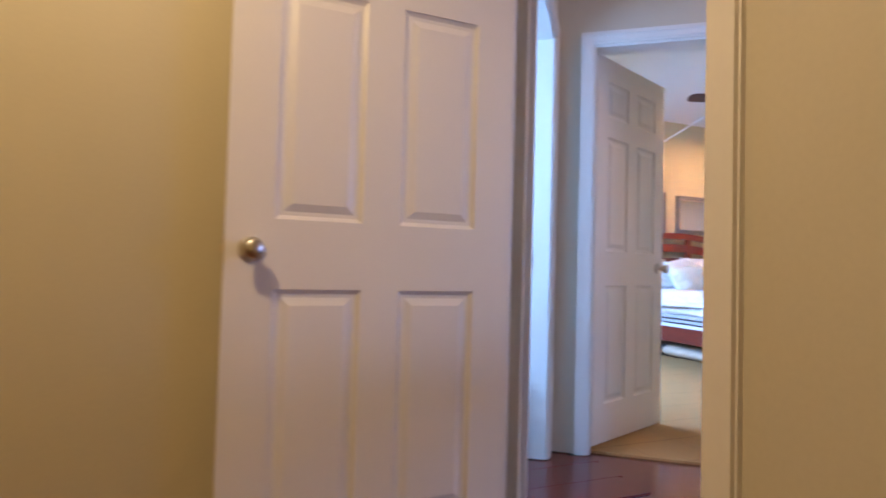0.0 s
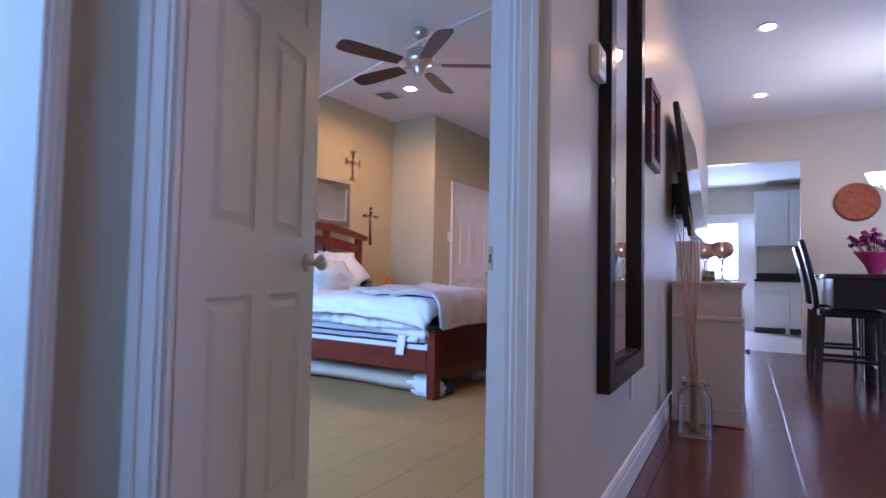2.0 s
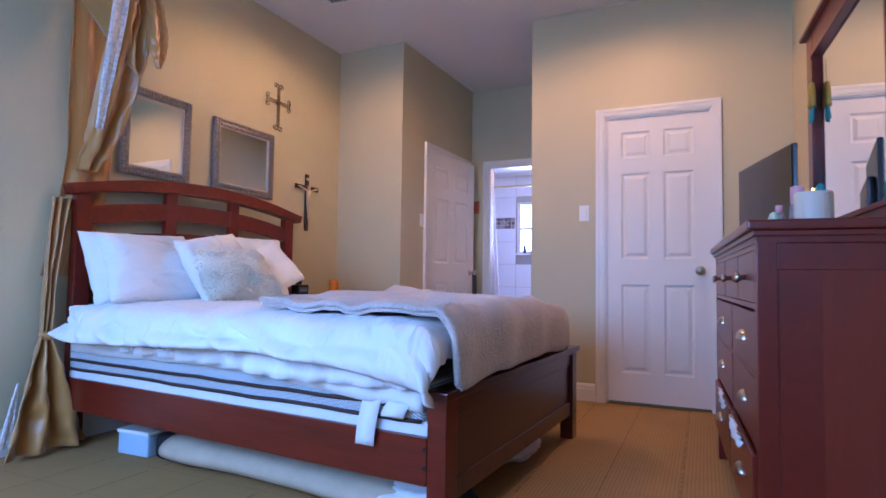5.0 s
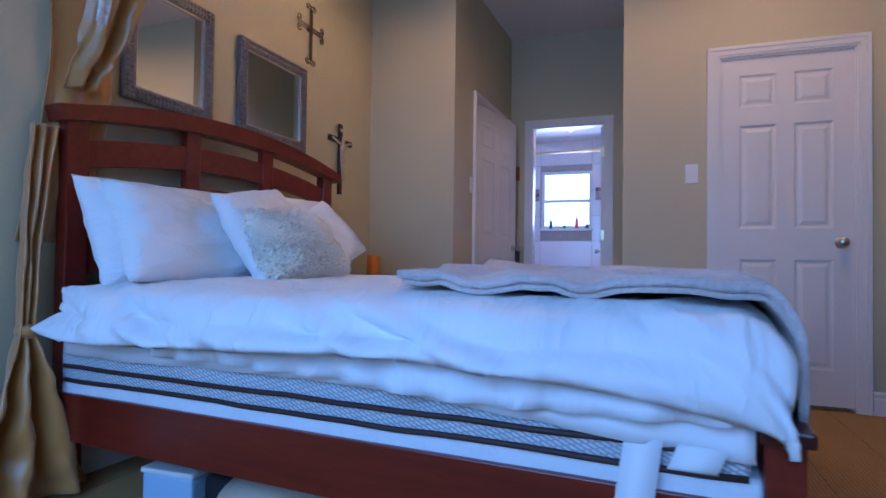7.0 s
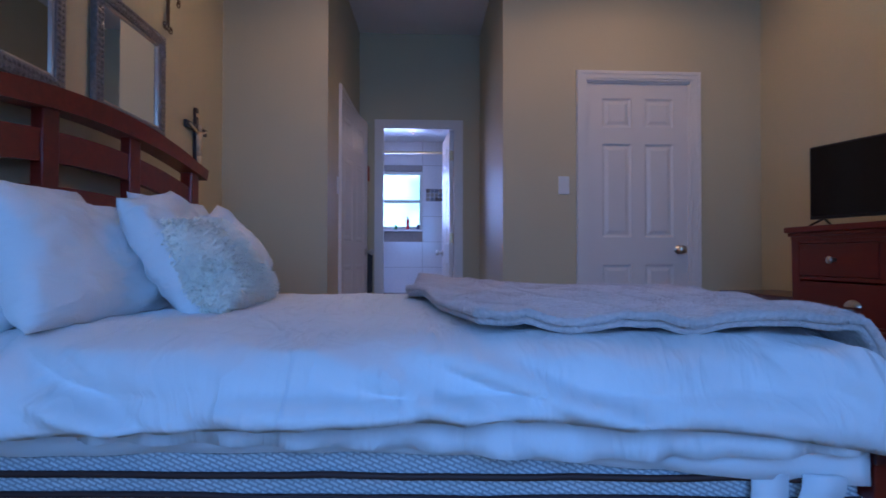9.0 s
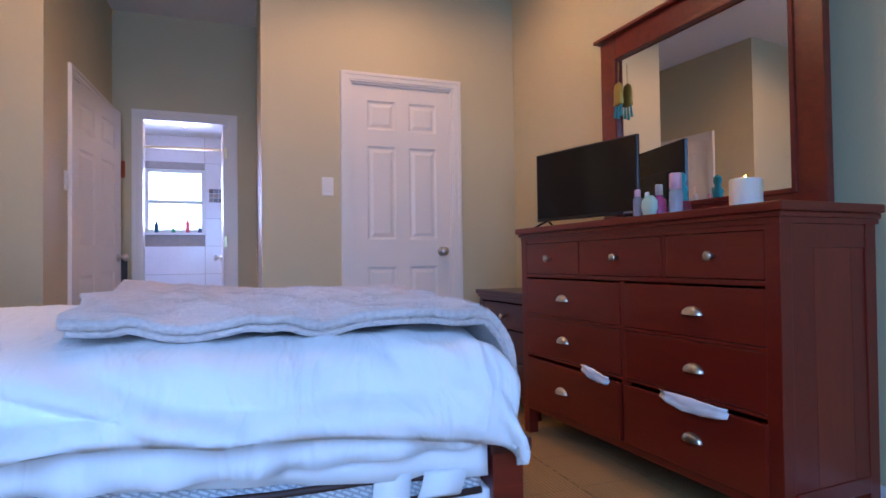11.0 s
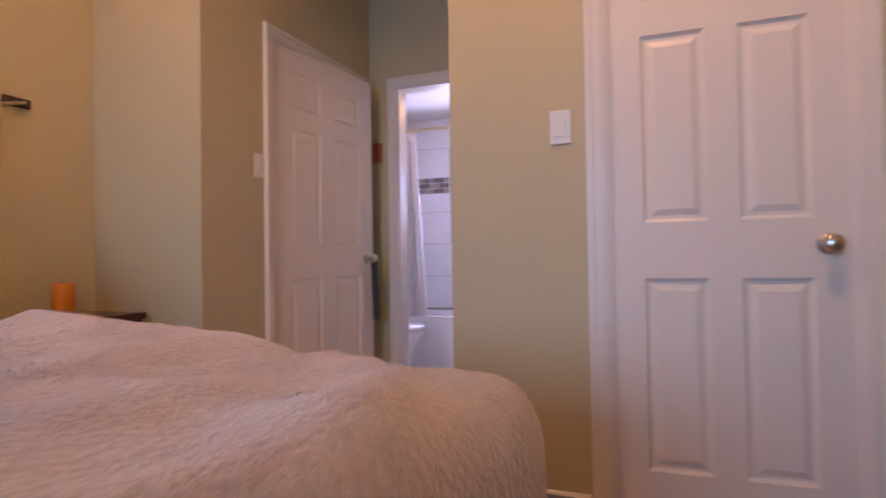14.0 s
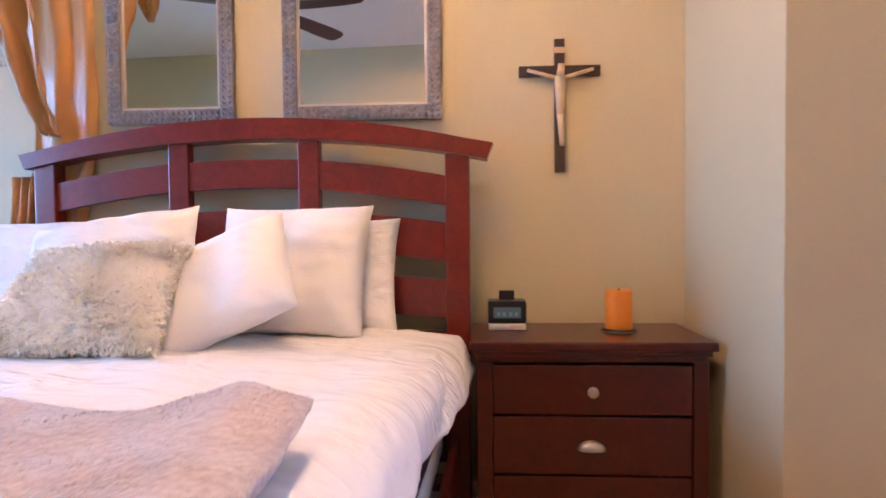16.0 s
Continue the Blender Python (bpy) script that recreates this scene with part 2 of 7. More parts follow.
def lathe(bm, profile, seg=24, m=None, sx=1.0, sy=1.0):
    """Turn (radius, height) pairs about z."""
    rings = []
    for r, z in profile:
        rings.append([bm.verts.new((r * sx * math.cos(2 * math.pi * k / seg), r * sy * math.sin(2 * math.pi * k / seg), z)) for k in range(seg)])
    for a, b in zip(rings, rings[1:]):
        for k in range(seg):
            bm.faces.new((a[k], a[(k + 1) % seg], b[(k + 1) % seg], b[k]))
    for ring in (rings[0], rings[-1]):
        bm.faces.new(ring)
    vs = [v for r in rings for v in r]
    if m is not None:
        bmesh.ops.transform(bm, matrix=m, verts=vs)
    return vs


def extrude_profile(bm, pts, a, b, m=None):
    """A closed profile of (out, up) pairs swept straight from a to b (both on the floor plan); out is to the right of a-b."""
    a, b = Vector(a), Vector(b)
    d = (b - a).normalized()
    out = Vector((d.y, -d.x, 0))
    ends = []
    for p in (a, b):
        ends.append([bm.verts.new(p + out * o + Vector((0, 0, u))) for o, u in pts])
    k = len(pts)
    for i in range(k):
        bm.faces.new((ends[0][i], ends[0][(i + 1) % k], ends[1][(i + 1) % k], ends[1][i]))
    bm.faces.new(ends[0])
    bm.faces.new(list(reversed(ends[1])))


def empty(name, m, label="", category="", group="", kind=""):
    ob = new(name)
    ob.matrix_world = m
    return tagged(ob, label, category, group, kind)


def flat(a, b):
    """Frame with x running from a to b on the plan and y to the left of it."""
    a, b = Vector((*a, 0)), Vector((*b, 0))
    ang = math.atan2(b.y - a.y, b.x - a.x)
    return Matrix.Translation(a) @ Matrix.Rotation(ang, 4, "Z"), (b - a).length


def wall(name, a, b, thick, height, openings=(), mats=(None, None), label="", z0=0.0):
    """A wall whose right-hand face (seen from a to b) lies on a-b and whose body is thick metres to the left. openings: s0, s1, z0, z1."""
    m, L = flat(a, b)
    bm = bmesh.new()
    xs = sorted({0.0, L, *(v for o in openings for v in o[:2])})
    zs = sorted({z0, height, *(v for o in openings for v in o[2:4])})
    for x0, x1 in zip(xs, xs[1:]):
        run = None
        for zz0, zz1 in zip(zs, zs[1:]):
            hole = any(o[0] - 1e-6 <= x0 and x1 <= o[1] + 1e-6 and o[2] - 1e-6 <= zz0 and zz1 <= o[3] + 1e-6 for o in openings)
            if hole:
                if run:
                    box(bm, x0, 0, run[0], x1, thick, run[1])
                run = None
            else:
                run = (run[0], zz1) if run else (zz0, zz1)
        if run:
            box(bm, x0, 0, run[0], x1, thick, run[1])
    ob = part(name, bm, mats[0])
    if mats[1] is not None:
        ob.data.materials.append(mats[1])
        for f in ob.data.polygons:
            if f.normal.y > 0.5:
                f.material_index = 1
    ob.matrix_world = m
    return tagged(ob, label, "wall", "", "structure")


BASE_PROFILE = [(0, 0), (0.016, 0), (0.016, 0.085), (0.012, 0.095), (0.012, 0.112), (0.006, 0.125), (0, 0.128)]


def baseboard(a, b, height=1.0):
    """Runs along the right-hand side of a-b."""
    bm = bmesh.new()
    extrude_profile(bm, [(o, u * height) for o, u in BASE_PROFILE], (*a, 0), (*b, 0))
    return tagged(part("baseboard", bm, M_TRIM), "white painted moulded wooden baseboard along the wall", "baseboard", "", "structure")


def door_frame(m, w, h, depth, sides=(True, True), casing=0.065):
    """Lining and moulded casing of an opening; m has x along the wall, y into it, the opening from x=0 to w."""
    bm = bmesh.new()
    t = 0.018
    for x0, x1 in ((0.0, t), (w - t, w)):
        box(bm, x0, 0.0, 0, x1, depth, h)
    box(bm, t, 0.0, h - t, w - t, depth, h)
    for on, y0, sg in ((sides[0], 0.0, -1), (sides[1], depth, 1)):
        if not on:
            continue
        for lo, hi, th in ((0.0, casing, 0.011), (0.012, casing - 0.006, 0.016), (casing - 0.024, casing - 0.004, 0.021)):
            ya, yb = sorted((y0, y0 + sg * th))
            box(bm, -hi + 0.006, ya, 0, -lo + 0.006, yb, h + hi - 0.006)
            box(bm, w + lo - 0.006, ya, 0, w + hi - 0.006, yb, h + hi - 0.006)
            box(bm, -lo + 0.006, ya, h + lo - 0.006, w + lo - 0.006, yb, h + hi - 0.006)
    ob = part("door_frame", bm, M_TRIM)
    ob.matrix_world = m
    return tagged(ob, "white painted wooden door casing with moulded edge", "door frame", "", "structure")


def knob(parent, x, y, z, sg):
    """Round door knob standing out along y (sg = 1 or -1)."""
    bm = bmesh.new()
    prof = [(0.0, 0.0), (0.032, 0.0), (0.032, 0.006), (0.026, 0.010), (0.012, 0.014), (0.011, 0.034), (0.020, 0.040), (0.027, 0.050), (0.027, 0.060), (0.021, 0.068), (0.0, 0.071)]
    lathe(bm, prof[1:-1], 20, pose(x, y, z, -90 * sg))
    return part("door_handle", bm, M_NICKEL, parent, "round brushed nickel door knob", True)


PANELS = [(0.20, 0.82), (1.00, 1.61), (1.72, 1.91)]


def six_panel_door(name, m, w, h=2.03, t=0.036, label="", hinge_at=0.0, knobs=(True, True)):
    """A six-panel leaf from x=0 (hinge) to w, y from 0 to t, with raised panels on both faces."""
    root = empty(name, m, label, "door", "", "structure")
    st, mu = 0.105 * w / 0.71, 0.095 * w / 0.71
    pw = (w - 2 * st - mu) / 2
    cols = [(st, st + pw), (st + pw + mu, w - st)]
    d = 0.009
    bm = bmesh.new()
    box(bm, 0.002, d, 0, w - 0.002, t - d, h)
    for y0, y1 in ((0, d), (t - d, t)):
        box(bm, 0, y0, 0, st, y1, h)
        box(bm, w - st, y0, 0, w, y1, h)
        for z0, z1 in PANELS:
            box(bm, st + pw, y0, z0, st + pw + mu, y1, z1)
        zs = [0] + [z for p in PANELS for z in p] + [h]
        for k in range(0, len(zs), 2):
            box(bm, st, y0, zs[k], w - st, y1, zs[k + 1])
    part("leaf", bm, M_DOOR, root)
    for c0, c1 in cols:
        for z0, z1 in PANELS:
            bm = bmesh.new()
            for y, sg in ((d, -1), (t - d, 1)):
                def ring(ins, yy):
                    return [bm.verts.new(v) for v in ((c0 + ins, yy, z0 + ins), (c1 - ins, yy, z0 + ins), (c1 - ins, yy, z1 - ins), (c0 + ins, yy, z1 - ins))]
                rs = [ring(0.0, y + sg * 0.006), ring(0.012, y - sg * 0.0005), ring(0.020, y - sg * 0.0005), ring(0.042, y + sg * 0.007)]
                for a, b in zip(rs, rs[1:]):
                    for k in range(4):
                        bm.faces.new((a[k], a[(k + 1) % 4], b[(k + 1) % 4], b[k]))
                bm.faces.new(rs[-1])
            part("panel", bm, M_DOOR, root)
    for on, y, sg in ((knobs[0], 0, -1), (knobs[1], t, 1)):
        if on:
            knob(root, w - 0.065, y, 0.92, sg)
    for z in (0.22, 1.05, 1.80):
        bm = bmesh.new()
        rod(bm, (-0.006, hinge_at, z - 0.045), (-0.006, hinge_at, z + 0.045), 0.006, seg=8)
        box(bm, -0.002, 0.002, z - 0.045, 0.0, t - 0.004, z + 0.045)
        part("hinge", bm, M_BRASS, root, "aged brass butt hinge")
    bm = bmesh.new()
    box(bm, w, t * 0.15, 0.885, w + 0.0015, t * 0.85, 0.955)
    box(bm, w, t * 0.35, 0.91, w + 0.008, t * 0.65, 0.93)
    part("latch_plate", bm, M_BRASS, root, "brass latch plate on the door edge")
    return root


# ---- plan ----
H_BED, H_LIV = 2.88, 3.0
ANG = radians(-39.0)
DV = Vector((math.cos(ANG), math.sin(ANG)))          # along the bedroom door's wall
EV = Vector((-DV.y, DV.x))                           # along the side room's wall, at right angles
C0 = Vector((2.86, 2.17))                            # corner where the mirror wall begins
C1 = C0 - DV * 1.087                                 # corner between the two angled walls
NV = EV                                              # from the hall into the bedroom
T = 0.11
S_A, S_B = Vector((2.86, 2.17)), Vector((9.92, 2.49))  # mirror wall, hall side
S_DIR = (S_B - S_A).normalized()
S_N = Vector((-S_DIR.y, S_DIR.x))
NW_Y, NE_Y = 6.05, 5.985                             # headboard wall
W_X = 2.30


def pt(v):
    return (v.x, v.y)


# bedroom door wall, angled
D_S0, D_W = 0.182, 0.80
wall("wall_door", pt(C1 - DV * 0.02), pt(C0), T, H_LIV, [(D_S0 + 0.02, D_S0 + 0.02 + D_W, 0.0, 2.05)], (M_WALL_L, M_WALL), "cream painted angled wall around the bedroom door")
m_door, _ = flat(pt(C1), pt(C0))
door_frame(m_door @ pose(D_S0, 0, 0), D_W, 2.05, T)
# mirror wall between living room and bedroom
wall("wall_mirror", pt(S_A), pt(S_B), T, H_LIV, (), (M_WALL_L, M_WALL), "cream painted wall with the tall mirror and television")
# side room door wall
B0 = C1 - EV * 1.054
wall("wall_side_room", pt(B0), pt(C1), T, H_LIV, [(0.12, 0.92, 0.0, 2.05)], (M_WALL_L, M_WALL_W), "cream painted angled wall around the side room door")
m_side, _ = flat(pt(B0), pt(C1))
door_frame(m_side @ pose(0.12, 0, 0), 0.80, 2.05, T)
# wall between small hall and vestibule with its cased opening
wall("wall_hall_end", (1.16, -0.9), (1.16, B0.y + 0.02), -0.11, H_LIV, [(1.11 + 0.9, 1.98 + 0.9, 0.0, 2.05)], (M_WALL, M_WALL_L), "cream painted wall around the hall doorway")
m_hall = pose(1.16, 1.11, 0, 0, 0, 90)
door_frame(m_hall @ pose(0, -0.11, 0), 0.87, 2.05, 0.11, (False, True))
# small hall shell
wall("wall_hall_left", (-1.2, 2.02), (1.16, 2.02), 0.1, 2.44, (), (M_WALL, None), "cream painted hall wall behind the open door")
wall("wall_hall_back", (-1.2, -0.9), (-1.2, 2.02), 0.1, 2.44, (), (M_WALL, None), "cream painted hall end wall")
wall("wall_hall_right", (1.16, -0.9), (-1.2, -0.9), 0.1, 2.44, (), (M_WALL, None), "cream painted hall side wall")
# side room shell
wall("wall_side_room_north", (0.25, 3.45), (2.19, 3.45), 0.1, H_LIV, (), (M_WALL_W, None), "pale painted wall of the side room")
wall("wall_side_room_west", (0.25, 2.16), (0.25, 3.45), 0.1, H_LIV, [(0.2, 1.1, 1.0, 2.1)], (M_WALL_W, None), "pale painted wall with the side room window")
wall("wall_side_room_south", (1.30, 2.16), (0.25, 2.16), -0.04, H_LIV, (), (M_WALL_W, None), "pale painted wall of the side room")
# bedroom outer walls
wall("wall_bedroom_west", (W_X, 2.99), (W_X, NW_Y), 0.11, H_BED, [(0.63, 2.83, 0.85, 2.25)], (M_WALL, M_WALL_W), "cream painted bedroom wall with the wide window")
wall("wall_north", (W_X - 0.1, NW_Y), (7.43, NE_Y), 0.12, H_BED, (), (M_WALL, None), "cream painted wall behind the bed")
wall("wall_closet_block", (7.40, NE_Y), (7.38, 5.325), 0.12, H_BED, (), (M_WALL, None), "cream painted wall beside the nightstand")
wall("wall_alcove_north", (7.38, 5.325), (8.82, 5.27), 0.11, H_BED, [(0.455, 1.325, 0.0, 2.05)], (M_WALL, M_WALL_W), "cream painted passage wall with a door")
wall("wall_bath_door", (8.82, 5.40), (8.82, 4.20), 0.11, H_BED, [(0.325, 0.99, 0.0, 2.05)], (M_WALL, M_WALL_W), "cream painted wall around the bathroom door")
wall("wall_alcove_south", (8.82, 4.20), (7.53, 4.21), 0.11, H_BED, (), (M_WALL, None), "cream painted passage wall")
wall("wall_east", (7.42, 4.21), (7.43, 2.47), 0.11, H_BED, [(0.54, 1.25, 0.0, 2.05)], (M_WALL, M_WALL_W), "cream painted wall around the closet door")
m_alc, _ = flat((7.38, 5.325), (8.82, 5.27))
door_frame(m_alc @ pose(0.455, 0, 0), 0.87, 2.05, 0.11)
m_bath, _ = flat((8.82, 5.40), (8.82, 4.20))
door_frame(m_bath @ pose(0.325, 0, 0), 0.665, 2.05, 0.11)
m_clo, _ = flat((7.42, 4.21), (7.43, 2.47))
door_frame(m_clo @ pose(0.54, 0, 0), 0.71, 2.05, 0.11)
# dark closet and store behind the doors
wall("wall_store_back", (7.5, 6.3), (8.8, 6.3), 0.1, H_BED, (), (M_WALL, None), "plain wall of the store room")
wall("wall_closet_back", (8.4, 4.0), (8.4, 2.6), 0.1, H_BED, (), (M_WALL, None), "plain wall of the closet")
# doors
six_panel_door("door_1", m_door @ pose(D_S0 + 0.022, T - 0.004, 0.012, 0, 0, 59.5), 0.75, label="white six-panel bedroom door standing open", hinge_at=0.036)
six_panel_door("door_2", pose(1.235, 1.956, 0.012, 0, 0, 180), 0.80, label="white six-panel hall door standing open", hinge_at=0.0)
six_panel_door("door_3", m_clo @ pose(0.557, 0.012, 0.022), 0.676, label="white six-panel closet door, closed", knobs=(True, False))
six_panel_door("door_4", m_alc @ pose(0.475, 0.010, 0.012, 0, 0, -7), 0.83, label="white six-panel passage door, slightly ajar")
# bathroom door, opened inwards against its wall
six_panel_door("door_5", m_bath @ pose(0.97, 0.10, 0.012, 0, 0, 93), 0.62, label="white six-panel bathroom door standing open inwards")


def slab(name, pts, z0, z1, mat, label, category):
    bm = bmesh.new()
    lo = [bm.verts.new((x, y, z0)) for x, y in pts]
    hi = [bm.verts.new((x, y, z1)) for x, y in pts]
    k = len(pts)
    bm.faces.new(lo)
    bm.faces.new(hi)
    for i in range(k):
        bm.faces.new((lo[i], lo[(i + 1) % k], hi[(i + 1) % k], hi[i]))
    return tagged(part(name, bm, mat), label, category, "", "structure")


bed_in0 = C1 + EV * (T - 0.03)
bed_in1 = C0 + EV * (T - 0.03)
slab("floor", [(W_X - 0.1, 6.2), (W_X - 0.1, 3.0), pt(bed_in0), pt(bed_in1), (7.48, 2.5), (7.48, 4.21), (7.48, 5.33), (7.48, 6.2)], -0.08, 0.0, M_CARPET, "beige patterned loop carpet of the bedroom", "carpet")
slab("floor_living", [(-1.3, -3.1), (9.75, -3.1), (9.75, 2.60), (2.95, 2.30), pt(bed_in1), pt(bed_in0), pt(B0 + Vector((-0.05, 0.1))), (-1.3, 2.1)], -0.12, -0.012, M_LAMINATE, "underlay below the red-brown plank floor", "floor")
slab("ceiling", [(W_X - 0.1, 6.2), (W_X - 0.1, 3.0), pt(C1 + EV * 0.05), pt(C0 + EV * 0.05), (7.5, 2.44), (7.5, 4.15), (11, 4.15), (11, 6.5), (7.4, 6.5)], H_BED, H_BED + 0.08, M_CEIL, "white textured plaster bedroom ceiling", "ceiling")
slab("ceiling_living", [(1.16, -3.1), (10.0, -3.1), (10.0, 2.60), (2.9, 2.28), pt(C1 + EV * 0.05), (2.2, 3.0), (2.2, 3.5), (0.2, 3.5), (0.2, 2.1), (1.16, 2.1)], H_LIV, H_LIV + 0.08, M_CEIL, "white textured plaster living room ceiling", "ceiling")
slab("ceiling_hall", [(-1.3, -1.0), (1.16, -1.0), (1.16, 2.1), (-1.3, 2.1)], 2.44, 2.5, M_CEIL, "white plaster hall ceiling", "ceiling")
# living room shell
wall("wall_kitchen_opening", (9.92, 2.60), (9.92, -3.0), 0.12, H_LIV, [(0.11, 1.19, 0.0, 2.46)], (M_WALL_L, None), "cream painted wall with the kitchen opening")
wall("wall_living_south", (9.92, -3.0), (1.27, -3.0), 0.12, H_LIV, [(1.9, 6.5, 0.7, 2.4)], (M_WALL_L, None), "cream painted living room wall with windows")
wall("wall_living_west", (1.27, -3.0), (1.27, -0.9), 0.11, H_LIV, (), (M_WALL_L, None), "cream painted living room wall")
# baseboards
baseboard(pt(S_A), pt(S_B))
baseboard((W_X, NW_Y), (7.40, NE_Y))
baseboard((7.40, NE_Y), (7.38, 5.325))
baseboard((7.38, 5.325), (7.75, 5.311))
baseboard((7.42, 4.21), (7.424, 3.735))
baseboard((7.427, 2.9), (7.43, 2.48))
baseboard((8.80, 4.205), (7.44, 4.21))
m_sb = [S_A + S_N * T + S_DIR * 0.1, S_A + S_N * T + S_DIR * 4.6]
baseboard(pt(m_sb[1]), pt(m_sb[0]))
baseboard(pt(C0 - DV * 0.04), pt(C0))
baseboard((0.30, 3.45), (2.15, 3.45))

# ---- bedroom: bed ----
def sweep_arc(bm, x0, x1, z_end, rise, h0, h1, y0, y1, flare=0.0, n=24):
    """A board arched along x: bottom at z_end + rise curve, h0 high at the ends and h1 in the middle."""
    rows = []
    for i in range(n + 1):
        f = i / n
        x = x0 + (x1 - x0) * f
        c = 1 - (2 * f - 1) ** 2
        zb = z_end + rise * c
        zt = zb + h0 + (h1 - h0) * c
        fx = flare * (1 if f > 0.999 else -1 if f < 0.001 else 0)
        rows.append([bm.verts.new(v) for v in ((x, y0, zb), (x, y1, zb), (x + fx, y1, zt), (x + fx, y0, zt))])
    for a, b in zip(rows, rows[1:]):
        for k in range(4):
            bm.faces.new((a[k], a[(k + 1) % 4], b[(k + 1) % 4], b[k]))
    bm.faces.new(rows[0])
    bm.faces.new(rows[-1])
    bmesh.ops.bevel(bm, geom=[e for e in bm.edges if e.calc_face_angle(0) > 0.6], offset=0.004, segments=2, affect="EDGES")


BED = pose(5.69, 3.695, 0, 0, 0, -3.6)


def build_bed():
    bed = empty("bed", BED, "cherry wood bed frame with an arched slatted headboard", "bed")
    for sx in (-1, 1):
        hx = 0.775 if sx > 0 else -0.71
        one_box("head_post", M_CHERRY, bed, hx - 0.04, 2.20, 0, hx + 0.04, 2.255, 1.293, 0.005)
        # far foot post takes the darker cherry: its shade is put into the colour
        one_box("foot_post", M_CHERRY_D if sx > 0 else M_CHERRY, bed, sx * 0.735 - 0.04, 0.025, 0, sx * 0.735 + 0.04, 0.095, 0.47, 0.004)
        bm = bmesh.new()
        box(bm, sx * 0.765 - 0.013, 0.095, 0.19, sx * 0.765 + 0.013, 2.20, 0.348, None, 0.004)
        rail = part("side_rail", bm, M_CHERRY, bed)
        for z in (0.25, 0.31):
            bm = bmesh.new()
            rod(bm, (sx * 0.778, 0.10, z), (sx * 0.782, 0.10, z), 0.008, seg=10)
            part("bolt", bm, M_BLACK, rail)
    bm = bmesh.new()
    sweep_arc(bm, -0.775, 0.875, 1.272, 0.085, 0.052, 0.072, 2.185, 2.27, 0.02)
    part("crown_rail", bm, M_CHERRY, bed)
    for z, rise, h in ((1.122, 0.070, 0.100), (0.935, 0.050, 0.130), (0.742, 0.030, 0.130)):
        bm = bmesh.new()
        sweep_arc(bm, -0.67, 0.735, z, rise, h, h, 2.212, 2.237)
        part("curved_slat", bm, M_CHERRY, bed)
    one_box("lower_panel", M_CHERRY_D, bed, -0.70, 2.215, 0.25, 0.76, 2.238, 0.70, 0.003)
    for x in (-0.205, 0.265):
        one_box("divider", M_CHERRY, bed, x - 0.037, 2.205, 1.10, x + 0.037, 2.245, 1.365, 0.004)
    # foot end in the same darker cherry, standing in for the shade there
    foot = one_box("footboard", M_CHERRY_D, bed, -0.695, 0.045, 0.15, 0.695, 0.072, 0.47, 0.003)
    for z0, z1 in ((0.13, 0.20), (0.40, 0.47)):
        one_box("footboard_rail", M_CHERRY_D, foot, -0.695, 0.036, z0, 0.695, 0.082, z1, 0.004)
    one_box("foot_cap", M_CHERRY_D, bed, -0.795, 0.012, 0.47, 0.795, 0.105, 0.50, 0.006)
    for y in (0.35, 0.75, 1.15, 1.55, 1.95):
        one_box("bed_slat", M_CHERRY_D, bed, -0.75, y - 0.04, 0.29, 0.75, y + 0.04, 0.31, 0.002)
    return bed


build_bed()


def fabric_pattern():
    """Grey knit with a small herringbone weave."""
    m = material("mattress_knit", (0.46, 0.49, 0.50), 0.9, 0, 0.1, 5, 300, 0.2, 0.001)
    n, l = m.node_tree.nodes, m.node_tree.links
    p = n["Principled BSDF"]
    tc, mp = n.new("ShaderNodeTexCoord"), n.new("ShaderNodeMapping")
    mp.inputs["Rotation"].default_value = (0, radians(90), radians(90))
    ch = n.new("ShaderNodeTexBrick")
    ch.inputs["Scale"].default_value, ch.inputs["Brick Width"].default_value, ch.inputs["Row Height"].default_value = 1.0, 0.022, 0.009
    ch.inputs["Mortar Size"].default_value = 0.0022
    ch.inputs["Color1"].default_value, ch.inputs["Color2"].default_value = (0.66, 0.69, 0.70, 1), (0.56, 0.59, 0.60, 1)
    ch.inputs["Mortar"].default_value = (0.33, 0.35, 0.37, 1)
    rot = n.new("ShaderNodeMapping")
    rot.inputs["Rotation"].default_value = (0, 0, radians(25))
    l.new(tc.outputs["Object"], mp.inputs["Vector"])
    l.new(mp.outputs[0], rot.inputs["Vector"])
    l.new(rot.outputs[0], ch.inputs["Vector"])
    l.new(ch.outputs["Color"], p.inputs["Base Color"])
    return m


M_KNIT = fabric_pattern()
M_PIPING = plain("brown_piping", (0.045, 0.022, 0.018), 0.6)
M_QUILT = material("white_quilted_ticking", (0.72, 0.73, 0.74), 0.8, 0, 0.06, 12, 60, 0.5, 0.004, 0, 0.1)


def soft_box(bm, x0, y0, z0, x1, y1, z1, r, n=3, wob=0.0, seed=0.0):
    box(bm, x0, y0, z0, x1, y1, z1)
    bmesh.ops.bevel(bm, geom=list(bm.edges), offset=r, segments=n, profile=0.6, affect="EDGES")
    if wob:
        bmesh.ops.subdivide_edges(bm, edges=[e for e in bm.edges if e.calc_length() > 0.25], cuts=24, use_grid_fill=True)
        for v in bm.verts:
            v.co += Vector(noise.noise_vector(v.co * 4 + Vector((seed, 0, 0)))) * wob


